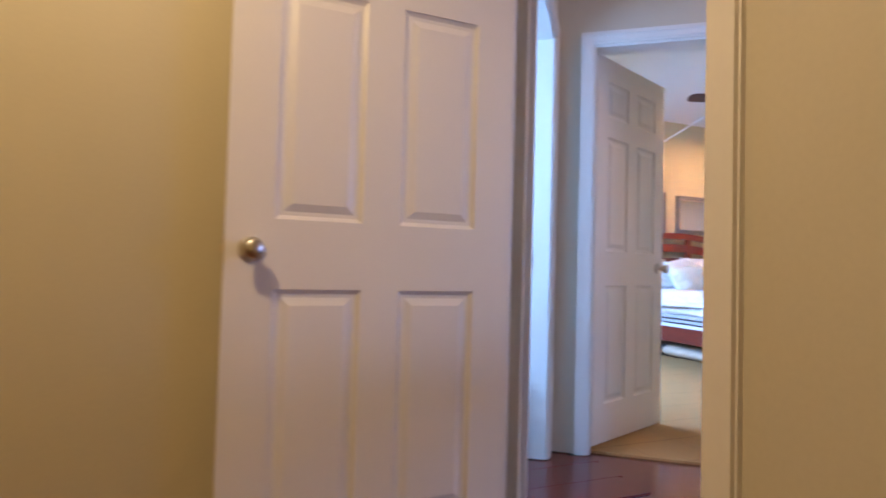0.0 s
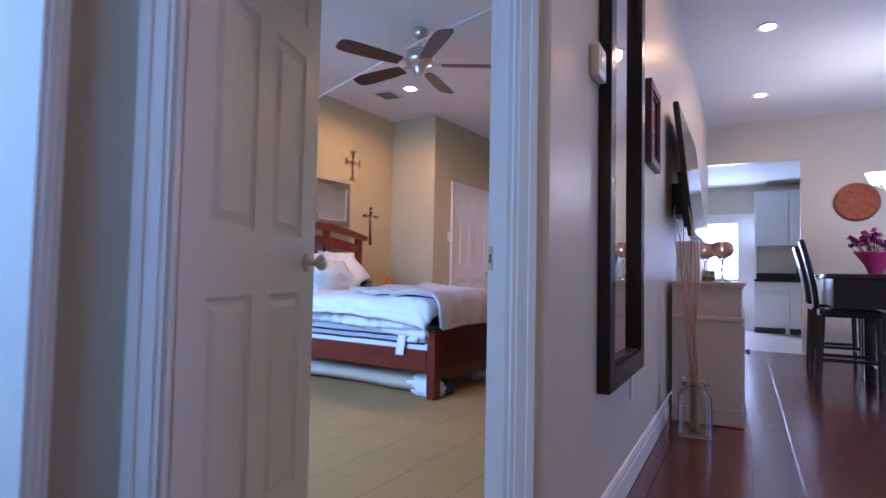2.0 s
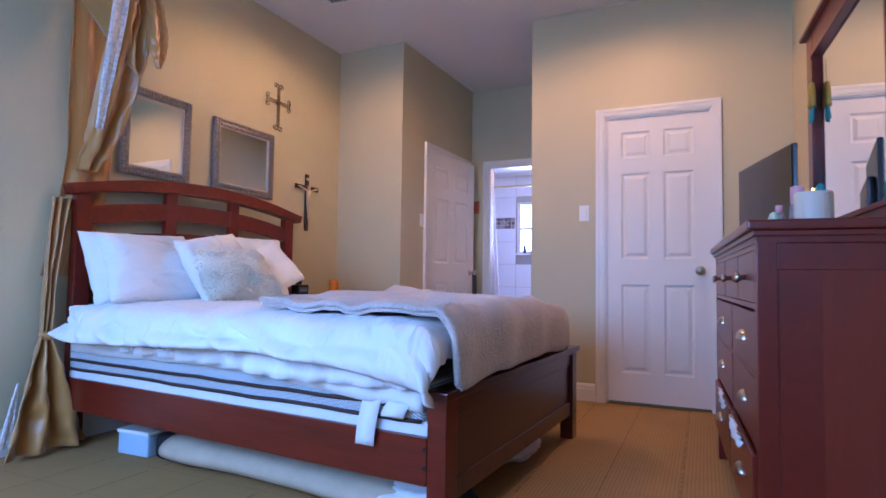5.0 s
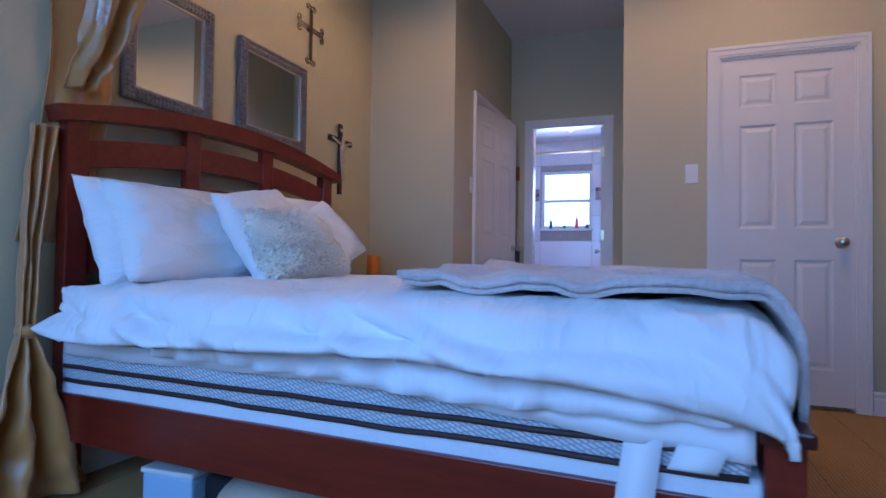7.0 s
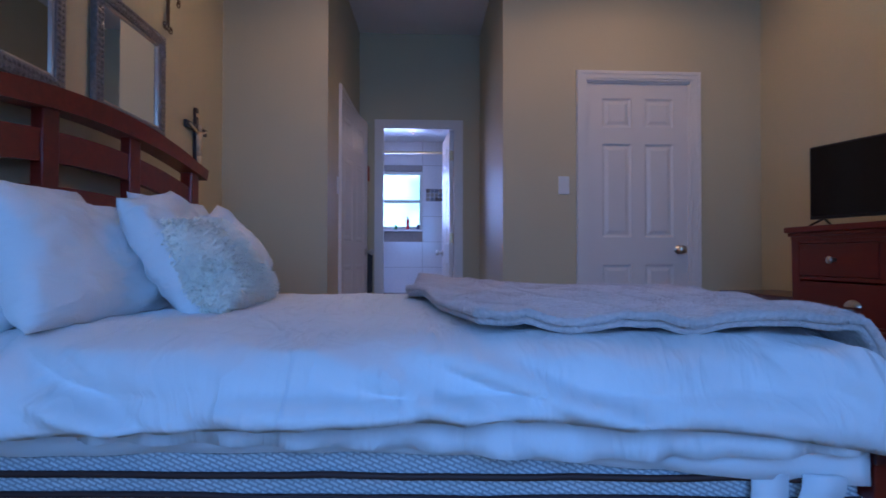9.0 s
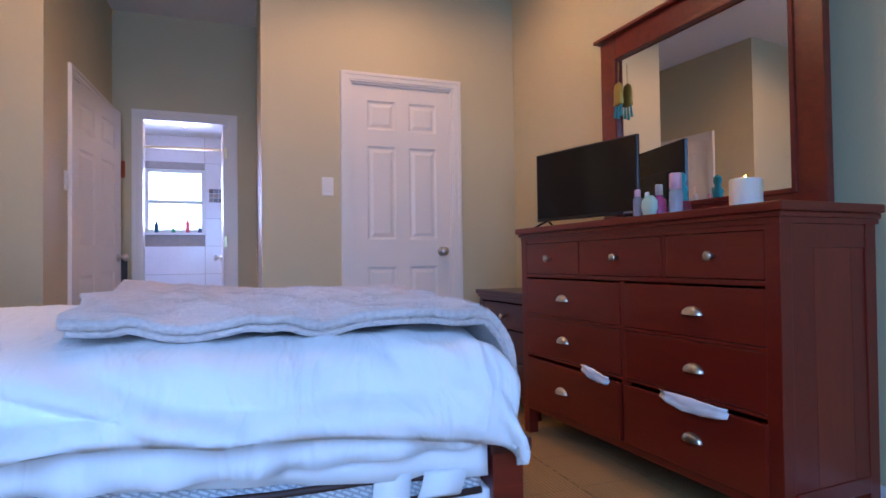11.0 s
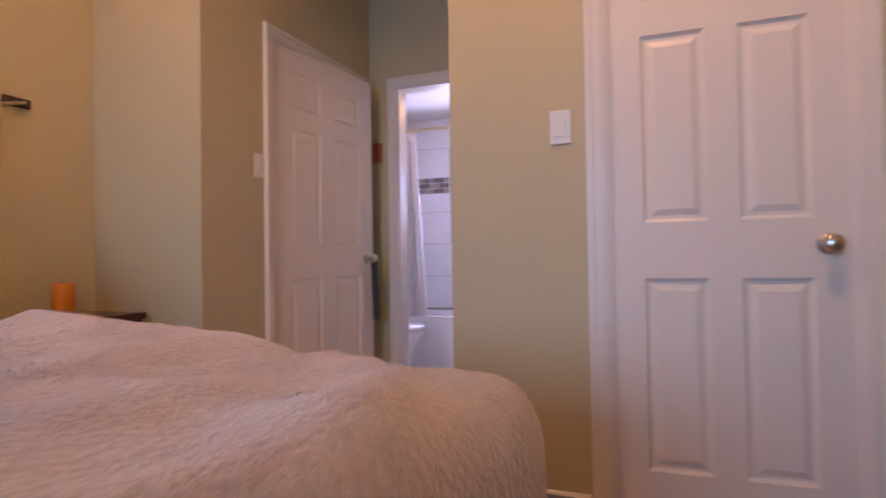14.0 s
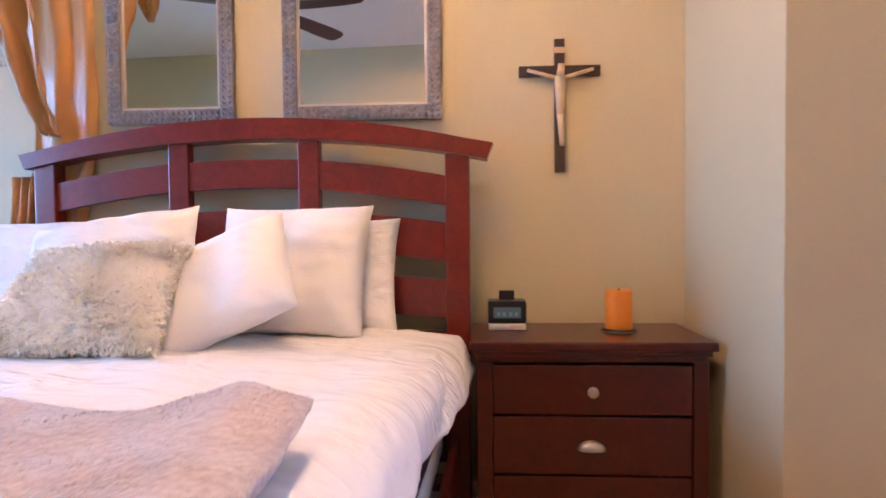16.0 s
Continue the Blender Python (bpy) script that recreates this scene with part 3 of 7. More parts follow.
def build_mattress():
    base = empty("box_spring", BED, "white quilted box spring inside the bed frame", "box spring")
    bm = bmesh.new()
    soft_box(bm, -0.765, 0.09, 0.300, 0.725, 2.18, 0.392, 0.02, 3, 0.006)
    part("quilted_cover", bm, M_QUILT, base, "", True)
    mat = empty("mattress", BED, "grey knitted mattress with two brown piped edges", "mattress")
    bm = bmesh.new()
    soft_box(bm, -0.765, 0.115, 0.378, 0.702, 2.185, 0.515, 0.025, 3, 0.004, 3.0)
    part("ticking", bm, M_KNIT, mat, "", True)
    for z, x in ((0.392, 0.770), (0.437, 0.774)):
        for sx in (-1, 1):
            bm = bmesh.new()
            pts = [Vector((sx * (x - (0.064 if sx > 0 else 0) + 0.003 * noise.noise(Vector((k * 0.7, z * 9, 0)))), 0.12 + 2.03 * k / 24, z + 0.006 * noise.noise(Vector((k * 0.5, z * 30, 2))))) for k in range(25)]
            tube(bm, pts, 0.0075)
            part("piping", bm, M_PIPING, mat, "dark brown corded piping", True)
    for y, w, dz in ((0.31, 0.075, 0.155), (0.20, 0.09, 0.05)):
        bm = bmesh.new()
        n = 8
        rows = []
        for k in range(n + 1):
            z = 0.450 - dz * k / n
            xx = -0.783 - 0.012 * math.sin(k / n * 2.4) - 0.004 * k / n
            rows.append([(xx, y - w / 2 + 0.02 * k / n, z), (xx, y + w / 2 + 0.02 * k / n, z)])
        for (a, b), (c, d) in zip(rows, rows[1:]):
            bm.faces.new([bm.verts.new(v) for v in (a, b, d, c)])
        bmesh.ops.remove_doubles(bm, verts=bm.verts, dist=1e-5)
        bmesh.ops.solidify(bm, geom=list(bm.faces), thickness=0.003)
        part("label_strap", bm, M_SHEET, mat, "loose white fabric handle strap", True)


build_mattress()


def cloth_over(x_l, x_r, y0, y1, top, drop_l, drop_r, nx, ny, fn, crown=0.02, r=0.07, thick=0.012):
    """Cloth over a box: runs up the left side, across and down the right side. fn(u, v, co) adds folds; drops may be functions of y."""
    bm = bmesh.new()
    grid = []
    for j in range(ny + 1):
        v = j / ny
        y = y0 + (y1 - y0) * v
        dl = drop_l(v) if callable(drop_l) else drop_l
        dr_ = drop_r(v) if callable(drop_r) else drop_r
        half = math.pi / 2 * r
        w = (x_r - x_l) - 2 * r
        total = dl + half + w + half + dr_
        row = []
        for i in range(nx + 1):
            # denser near the edges
            s = total * i / nx
            if s < dl:
                co = Vector((x_l, y, top - r - (dl - s)))
                side = 1 - s / max(dl, 1e-6)
            elif s < dl + half:
                a = (s - dl) / r
                co = Vector((x_l + r - r * math.cos(a), y, top - r + r * math.sin(a)))
                side = 0
            elif s < dl + half + w:
                f = (s - dl - half) / w
                co = Vector((x_l + r + w * f, y, top + crown * math.sin(math.pi * f)))
                side = 0
            elif s < dl + 2 * half + w:
                a = (s - dl - half - w) / r
                co = Vector((x_r - r + r * math.sin(a), y, top - r + r * math.cos(a)))
                side = 0
            else:
                co = Vector((x_r, y, top - r - (s - dl - 2 * half - w)))
                side = (s - dl - 2 * half - w) / max(dr_, 1e-6)
            sgn = -1 if i < nx / 2 else 1
            row.append(bm.verts.new(fn(sgn, side, v, co)))
        grid.append(row)
    for a, b in zip(grid, grid[1:]):
        for i in range(nx):
            bm.faces.new((a[i], a[i + 1], b[i + 1], b[i]))
    bmesh.ops.recalc_face_normals(bm, faces=bm.faces)
    return bm


def thicken(ob, t, offset=0.0):
    md = ob.modifiers.new("thickness", "SOLIDIFY")
    md.thickness, md.offset = t, offset
    return ob


def bed_sag(co):
    """The bedding lies lower towards the far corner at the foot."""
    return 0.055 * min(1, max(0, (co.x - 0.25) / 0.45)) * min(1, max(0, (0.85 - co.y) / 0.55))


def fold_noise(p, f):
    return noise.noise(p * f) + 0.5 * noise.noise(p * f * 2.3 + Vector((7, 3, 1)))


def ridged(p):
    return 1 - abs(noise.noise(p)) * 2


def rumpled(name, color, scale, depth):
    """Cotton with creases at hand size over a fine weave."""
    m = material(name, color, 0.85, 0, 0.03, 5, 400, 0.1, 0.001, 0, 0.15)
    n, l = m.node_tree.nodes, m.node_tree.links
    p = n["Principled BSDF"]
    old = p.inputs["Normal"].links[0].from_node
    tc, mp, no, ab, mx, bp = [n.new("ShaderNode" + k) for k in ("TexCoord", "Mapping", "TexNoise", "Math", "Math", "Bump")]
    mp.inputs["Rotation"].default_value, mp.inputs["Scale"].default_value = (radians(35), 0, radians(20)), (1.0, 2.2, 0.8)
    no.inputs["Scale"].default_value, no.inputs["Detail"].default_value, no.inputs["Distortion"].default_value = scale, 3, 0.8
    ab.operation, ab.inputs[1].default_value = "SUBTRACT", 0.5
    mx.operation = "ABSOLUTE"
    bp.inputs["Strength"].default_value, bp.inputs["Distance"].default_value, bp.invert = 0.7, depth, True
    l.new(tc.outputs["Object"], mp.inputs["Vector"])
    l.new(mp.outputs[0], no.inputs["Vector"])
    l.new(no.outputs[0], ab.inputs[0])
    l.new(ab.outputs[0], mx.inputs[0])
    l.new(mx.outputs[0], bp.inputs["Height"])
    l.new(old.outputs[0], bp.inputs["Normal"])
    l.new(bp.outputs[0], p.inputs["Normal"])
    return m


M_DUVET = rumpled("rumpled_cotton", (0.80, 0.80, 0.80), 3.4, 0.060)
M_CASE = rumpled("pillow_case_cotton", (0.80, 0.79, 0.78), 6.0, 0.025)


def build_bedding():
    def sheet_fn(sg, side, v, co):
        co.x += sg * (0.004 + 0.010 * side * math.sin(v * 60 + 3 * noise.noise(Vector((v * 9, 0, 0)))) * 0.5)
        co.x += sg * 0.012 * side * fold_noise(Vector((v * 6, co.z * 3, 4)), 1.6)
        co.z -= bed_sag(co)
        return co

    bm = cloth_over(-0.775, 0.707, 0.11, 2.15, 0.672, lambda v: 0.120 + 0.055 * max(0, 1 - v * 2.4) ** 1.4 + 0.006 * math.sin(v * 9), 0.09, 60, 90, sheet_fn)
    thicken(tagged(part("fitted_sheet", bm, M_SHEET, None, "", True), "smooth white cotton sheet wrapped over the mattress", "sheet"), 0.006).matrix_world = BED

    def flat_fn(sg, side, v, co):
        p = Vector((co.y * 3.2, co.z * 1.6, 9))
        co.x += sg * (0.012 + side * (0.016 + 0.018 * fold_noise(p, 1.7) + 0.013 * math.sin(co.y * 46 + 2 * noise.noise(Vector((co.y * 6, 1, 1))))))
        co.z += side * 0.012 * noise.noise(Vector((co.y * 2.4, 5, 5))) - bed_sag(co)
        return co

    bm = cloth_over(-0.785, 0.711, 0.13, 1.72, 0.684, lambda v: 0.112 + 0.012 * math.sin(v * 5), 0.055, 70, 160, flat_fn)
    thicken(tagged(part("flat_sheet", bm, M_DUVET, None, "", True), "white top sheet with a stitched hem below the duvet", "sheet"), 0.004).matrix_world = BED

    def duvet_fn(sg, side, v, co):
        y = co.y
        near = max(0.0, 1 - abs(v - 0.0) * 2.2)
        p = Vector((co.x * 1.5 + y * 2.6, y * 2.4 - co.x, co.z * 4))
        q = Vector((y * 5.0 + co.z * 6.0 * sg, co.z * 3.0 + y * 1.2, co.x * 1.5))
        if side > 0 or co.z < 0.70:
            amp = (1.0 - 0.35 * near) if sg < 0 else 0.4
            co.x += 0.085 * max(0, (y - 1.45) / 0.65) if sg > 0 else 0
            warp = 0.35 * noise.noise(Vector((y * 3, co.z * 3, 2)))
            fold = co.z - 0.42 * y
            wave = 0.050 * max(0, ridged(Vector((fold * 8.5 + warp, (y + 0.4 * co.z) * 1.3, 1.5))) - 0.15)
            wave += 0.022 * max(0, ridged(Vector((fold * 17 + warp * 2, (y + 0.4 * co.z) * 2.6, 6))) - 0.2)
            wave += 0.005 * max(0, ridged(Vector((fold * 34 + warp * 3, y * 6, 9))) - 0.2)
            co.x += sg * (0.006 + (0.044 if sg < 0 else 0.012) * math.sin(min(side, 1) * 2.2) + 0.014 * noise.noise(p) + wave * amp)
            co.z += 0.010 * noise.noise(Vector((y * 2.1, 1.5, side)))
        else:
            co.z += 0.010 * noise.noise(p * 0.8) + 0.012 * (ridged(Vector((co.x * 2.2 + y * 1.5, y * 2.2 - co.x * 0.8, 3))) - 0.5) + 0.010 * max(0, ridged(Vector((co.x * 7 + y * 5, y * 5 - co.x * 3, 8))) - 0.25)
            edge = max(0.0, (abs(co.x) - 0.62) / 0.2)
            co.z += 0.016 * noise.noise(Vector((y * 6 + co.x * 3, co.x * 3, 2))) * edge
        co.z -= bed_sag(co)
        # the corner at the foot hangs lower and tucks in
        co.y -= side * 0.02 * near ** 2
        co.x -= sg * side * 0.045 * near ** 2
        if y < 0.15:
            e = 0.15 - y
            a = min(e / 0.09, 1.45)
            co.y += -0.09 * math.sin(a) + e
            co.z -= (0.09 * (1 - math.cos(a)) + max(0, e - 0.13)) * (1 - 0.75 * side)
            co.x += 0.012 * math.sin(co.z * 40 + co.x * 25) * min(1, e * 8)
            co.y -= 0.012 * math.sin(co.x * 31 + 2 * noise.noise(co * 4)) * min(1, e * 8)
        return co

    bm = cloth_over(-0.80, 0.722, -0.02, 2.10, 0.705, lambda v: 0.060 + 0.06 * max(0, 1 - v * 5.0) ** 1.4 + 0.016 * math.sin(v * 8 + 1), lambda v: 0.075 - 0.05 * max(0, (v - 0.6) / 0.4) + 0.010 * math.sin(v * 9), 150, 220, duvet_fn, 0.012, 0.085)
    ob = tagged(part("duvet", bm, M_DUVET, None, "", True), "rumpled white cotton duvet spread over the bed", "duvet")
    thicken(ob, 0.016).matrix_world = BED


build_bedding()


def fur_material(name, color, bump, scale, var=0.25, line=(3, 3, 3)):
    m = material(name, color, 0.95, 0, var, scale, 90, bump, 0.012, 0, 0.6)
    return m


M_THROW = fur_material("taupe_plush", (0.56, 0.475, 0.44), 0.7, 7)
M_FAUX = fur_material("cream_shag", (0.97, 0.91, 0.79), 0.5, 30, 0.06)


def tufts(bm_src, count, length, width, seed, lean=(0, 0, -0.4), up=0.8):
    """Short tapered tufts standing on a mesh's faces, as one mesh."""
    rnd = random.Random(seed)
    bm_src.faces.ensure_lookup_table()
    areas = np.cumsum([f.calc_area() for f in bm_src.faces])
    verts, faces = [], []
    ln = Vector(lean)
    for _ in range(count):
        f = bm_src.faces[int(np.searchsorted(areas, rnd.random() * areas[-1]))]
        vs = [v.co for v in f.verts]
        a, b = rnd.random(), rnd.random()
        if len(vs) == 4:
            p = vs[0].lerp(vs[1], a).lerp(vs[3].lerp(vs[2], a), b)
        else:
            if a + b > 1:
                a, b = 1 - a, 1 - b
            p = vs[0] + (vs[1] - vs[0]) * a + (vs[2] - vs[0]) * b
        nrm = f.normal
        swirl = Vector(noise.noise_vector(p * 9)) * 0.9
        d = (nrm * up + ln + swirl + Vector((rnd.uniform(-.5, .5), rnd.uniform(-.5, .5), rnd.uniform(-.5, .5)))).normalized()
        side = d.cross(nrm)
        side = (side if side.length > 1e-3 else Vector((1, 0, 0))).normalized() * width * rnd.uniform(0.7, 1.3)
        tip = p + d * length * rnd.uniform(0.6, 1.3)
        mid = p + d * length * 0.5 + nrm * length * 0.15
        k = len(verts)
        verts += [p - side, p + side, mid + side * 0.8, mid - side * 0.8, tip]
        faces += [(k, k + 1, k + 2, k + 3), (k + 3, k + 2, k + 4)]
    me = bpy.data.meshes.new("tufts")
    me.from_pydata([tuple(v) for v in verts], [], faces)
    return me


def build_throw():
    def fn(sg, side, v, co):
        p = Vector((co.x * 3, co.y * 3, co.z * 3))
        co.z += 0.012 * noise.noise(p) + 0.018 * (ridged(Vector((co.x * 1.5 + co.y * 5, co.y * 4.5 - co.x * 2, 2))) - 0.5)
        co.x += 0.012 * noise.noise(p + Vector((5, 0, 0)))
        co.z -= bed_sag(co)
        return co

    def surface(lift, inset):
        # the sheet runs along y: from the fold, over the bed and down behind the footboard
        bm = bmesh.new()
        nx, ny = 70, 60
        rows = []
        for i in range(nx + 1):
            row = []
            for j in range(ny + 1):
                g = j / ny
                left = -0.738 + 0.012 * math.sin(g * 7) + inset + 0.05 * max(0, g - 0.62)
                right = 0.640 + 0.070 * min(1, g * 2) - 0.10 * max(0, (g - 0.7) / 0.3) + 0.012 * math.sin(g * 6 + 1) - inset
                x = left + (right - left) * i / nx
                back = 0.90 + 0.215 * min(1, (x + 0.75) / 0.85) - inset + 0.012 * math.sin(x * 8)
                run = back - 0.14
                s = (run + 0.275 - 1.0 * bed_sag(Vector((x, 0.1, 0)))) * g
                crown = 0.012 * math.sin(math.pi * min(1, max(0, (x + 0.80) / 1.6)))
                if s < run:
                    co = Vector((x, back - s, 0.738 + lift + crown))
                else:
                    a = min((s - run) / 0.115, math.pi / 2)
                    co = Vector((x, 0.14 - 0.115 * math.sin(a), 0.738 + lift + crown - 0.115 * (1 - math.cos(a)) - max(0, s - run - 0.149)))
                    co.y -= 0.008 * math.sin(x * 17) * min(1, (s - run) * 6)
                e = -x - 0.715
                if e > 0:
                    a2 = min(e / 0.10, 1.35)
                    co.x, co.z = -0.715 - 0.10 * math.sin(a2), co.z - 0.10 * (1 - math.cos(a2)) - max(0, e - 0.135)
                co.z += 0.038 * max(0, 1 - abs(x - right + 0.09) / 0.17) ** 1.5 * max(0, 1 - s / 0.45)
                row.append(bm.verts.new(fn(0, 0, 0, co)))
            rows.append(row)
        for a, b in zip(rows, rows[1:]):
            for j in range(ny):
                bm.faces.new((a[j], a[j + 1], b[j + 1], b[j]))
        bmesh.ops.recalc_face_normals(bm, faces=bm.faces)
        return bm

    root = empty("throw_blanket", BED, "folded taupe plush throw across the foot of the bed", "blanket")
    for lift, inset in ((0.006, 0.012), (0.024, 0.0)):
        ob = part("folded_layer", surface(lift, inset), M_THROW, root, "", True)
        thicken(ob, 0.017)
    bm = surface(0.031, 0.0)
    for f in bm.faces:
        if f.normal.z < 0:
            f.normal_flip()
    me = tufts(bm, 80000, 0.008, 0.0006, 5, (0.9, -1.1, -0.1))
    bm.free()
    me.materials.append(M_THROW)
    pile = new("plush_cover", me)
    pile.parent = root
    tagged(pile, "short dense plush pile", "", "", "stuff")


build_throw()


def pillow_mesh(w, h, t, seed, wrinkle=0.012, n=36, pinch=0.065):
    bm = bmesh.new()
    tops = {}
    for sg in (1, -1):
        for i in range(n + 1):
            for j in range(n + 1):
                u, v = 2 * i / n - 1, 2 * j / n - 1
                edge = i in (0, n) or j in (0, n)
                if sg == -1 and edge:
                    continue
                bulge = (max(0, 1 - abs(u) ** 2.6) * max(0, 1 - abs(v) ** 2.6)) ** 0.43
                px = w / 2 * u * (1 - pinch * (1 - v * v) * abs(u) ** 3)
                py = h / 2 * v * (1 - pinch * (1 - u * u) * abs(v) ** 3)
                pz = sg * t / 2 * bulge
                q = Vector((u * 1.6 + seed, v * 1.6, sg))
                pz += sg * wrinkle * fold_noise(q, 1.3) * bulge ** 0.5
                pz += sg * wrinkle * 0.7 * (ridged(Vector((u * 2.5 + v * 1.2 + seed, v * 2.6, 4 * sg))) - 0.5) * (1 - bulge * 0.6) * (bulge > 0.02)
                tops[(sg, i, j)] = bm.verts.new((px, py, pz))

    def vert(sg, i, j):
        return tops[(1, i, j)] if (sg, i, j) not in tops else tops[(sg, i, j)]

    for sg in (1, -1):
        for i in range(n):
            for j in range(n):
                q = [vert(sg, i, j), vert(sg, i + 1, j), vert(sg, i + 1, j + 1), vert(sg, i, j + 1)]
                bm.faces.new(q if sg == 1 else list(reversed(q)))
    return bm


M_PILLOW = material("white_textured_cotton", (0.80, 0.79, 0.77), 0.85, 0, 0.03, 6, 160, 0.35, 0.003, 0, 0.2)


def pillow(label, w, h, t, loc, tilt, turn, spin=0.0, mat=None, seed=1.0, wr=0.012):
    """loc in the bed's frame; tilt back from flat, turned about the vertical, spun in its own plane."""
    ob = part("pillow", pillow_mesh(w, h, t, seed, wr), mat or M_SHEET, None, "", True)
    ob.matrix_world = BED @ pose(*loc, 0, 0, turn) @ pose(0, 0, 0, tilt) @ pose(0, 0, 0, 0, 0, spin)
    return tagged(ob, label, "pillow", "pillows on the bed")


def build_pillows():
    pillow("white cotton pillow standing against the headboard", 0.66, 0.40, 0.17, (-0.46, 2.07, 0.899), 70, 6, 2, M_CASE, 1.0, 0.018)
    pillow("plump white pillow leaning on another pillow", 0.64, 0.38, 0.18, (-0.44, 1.95, 0.879), 64, 3, -3, M_CASE, 4.0, 0.022)
    pillow("white pillow with a raised pointed corner", 0.48, 0.40, 0.15, (-0.17, 1.81, 0.91), 62, 6, 10, M_CASE, 7.0, 0.016)
    pillow("white textured pillow standing against the headboard", 0.50, 0.42, 0.17, (0.27, 2.02, 0.919), 72, -4, 0, M_PILLOW, 9.0)
    pillow("white pillow behind the textured one", 0.50, 0.38, 0.13, (0.34, 2.13, 0.895), 78, 0, 0, M_CASE, 12.0)
    pillow("small white cushion propped at a slant", 0.42, 0.33, 0.15, (0.16, 1.79, 0.892), 57, -14, 28, M_PILLOW, 15.0, 0.010)
    bm = pillow_mesh(0.47, 0.32, 0.16, 18.0, 0.01)
    fur = part("pillow", bm, M_FAUX, None, "", True)
    m = BED @ pose(-0.15, 1.70, 0.866, 0, 0, -4) @ pose(0, 0, 0, 52) @ pose(0, 0, 0, 0, 0, 4)
    fur.matrix_world = m
    tagged(fur, "cream faux fur cushion with a long shaggy pile", "pillow", "pillows on the bed")
    src = pillow_mesh(0.47, 0.32, 0.16, 18.0, 0.01)
    src.normal_update()
    me = tufts(src, 15000, 0.019, 0.0034, 9, (0.10, -0.35, 0.0), 0.4)
    src.free()
    me.materials.append(M_FAUX)
    ob = new("fur_cover", me)
    ob.parent = fur
    tagged(ob, "long curly cream pile", "", "", "stuff")


build_pillows()

# ---- bedroom: case furniture ----
def cup_pull(parent, x, y, z, w=0.085):
    """Half-shell pull on a front facing +y."""
    bm = bmesh.new()
    n, k = 14, 7
    rows = []
    for i in range(n + 1):
        a = math.pi * i / n
        row = []
        for j in range(k + 1):
            b = math.pi / 2 * j / k
            row.append(bm.verts.new((x - w / 2 * math.cos(a), y + 0.022 * math.sin(a) * math.sin(b), z + 0.030 * math.sin(a) * math.cos(b) - 0.012)))
        rows.append(row)
    for a, b in zip(rows, rows[1:]):
        for j in range(k):
            bm.faces.new((a[j], a[j + 1], b[j + 1], b[j]))
    bmesh.ops.remove_doubles(bm, verts=bm.verts, dist=1e-5)
    return part("cup_pull", bm, M_NICKEL, parent, "brushed nickel half-shell pull", True)


def drawer_knob(parent, x, y, z):
    bm = bmesh.new()
    lathe(bm, [(0.009, 0.0), (0.007, 0.012), (0.013, 0.018), (0.0165, 0.024), (0.0165, 0.030), (0.010, 0.033)], 16, pose(x, y, z, -90))
    return part("drawer_knob", bm, M_NICKEL, parent, "round brushed nickel knob", True)


def drawer(parent, x0, x1, z0, z1, y, pulls, kind, out=0.0, mat=None):
    bm = bmesh.new()
    box(bm, x0, y - 0.018 + out, z0, x1, y + out, z1, None, 0.003)
    d = part("drawer", bm, mat or M_CHERRY, parent)
    for px in pulls:
        (drawer_knob if kind == "knob" else cup_pull)(d, px, y + out, (z0 + z1) / 2)
    return d


def moulded_top(parent, x0, x1, y0, y1, z1, mat):
    """Slab with a stepped lower edge."""
    bm = bmesh.new()
    box(bm, x0, y0, z1 - 0.028, x1, y1, z1, None, 0.006)
    box(bm, x0 + 0.012, y0, z1 - 0.045, x1 - 0.012, y1 - 0.012, z1 - 0.028, None, 0.004)
    box(bm, x0 + 0.022, y0, z1 - 0.062, x1 - 0.022, y1 - 0.022, z1 - 0.045)
    return part("top", bm, mat, parent)


DRESS, _ = flat((5.0, 2.90), (6.459, 2.977))


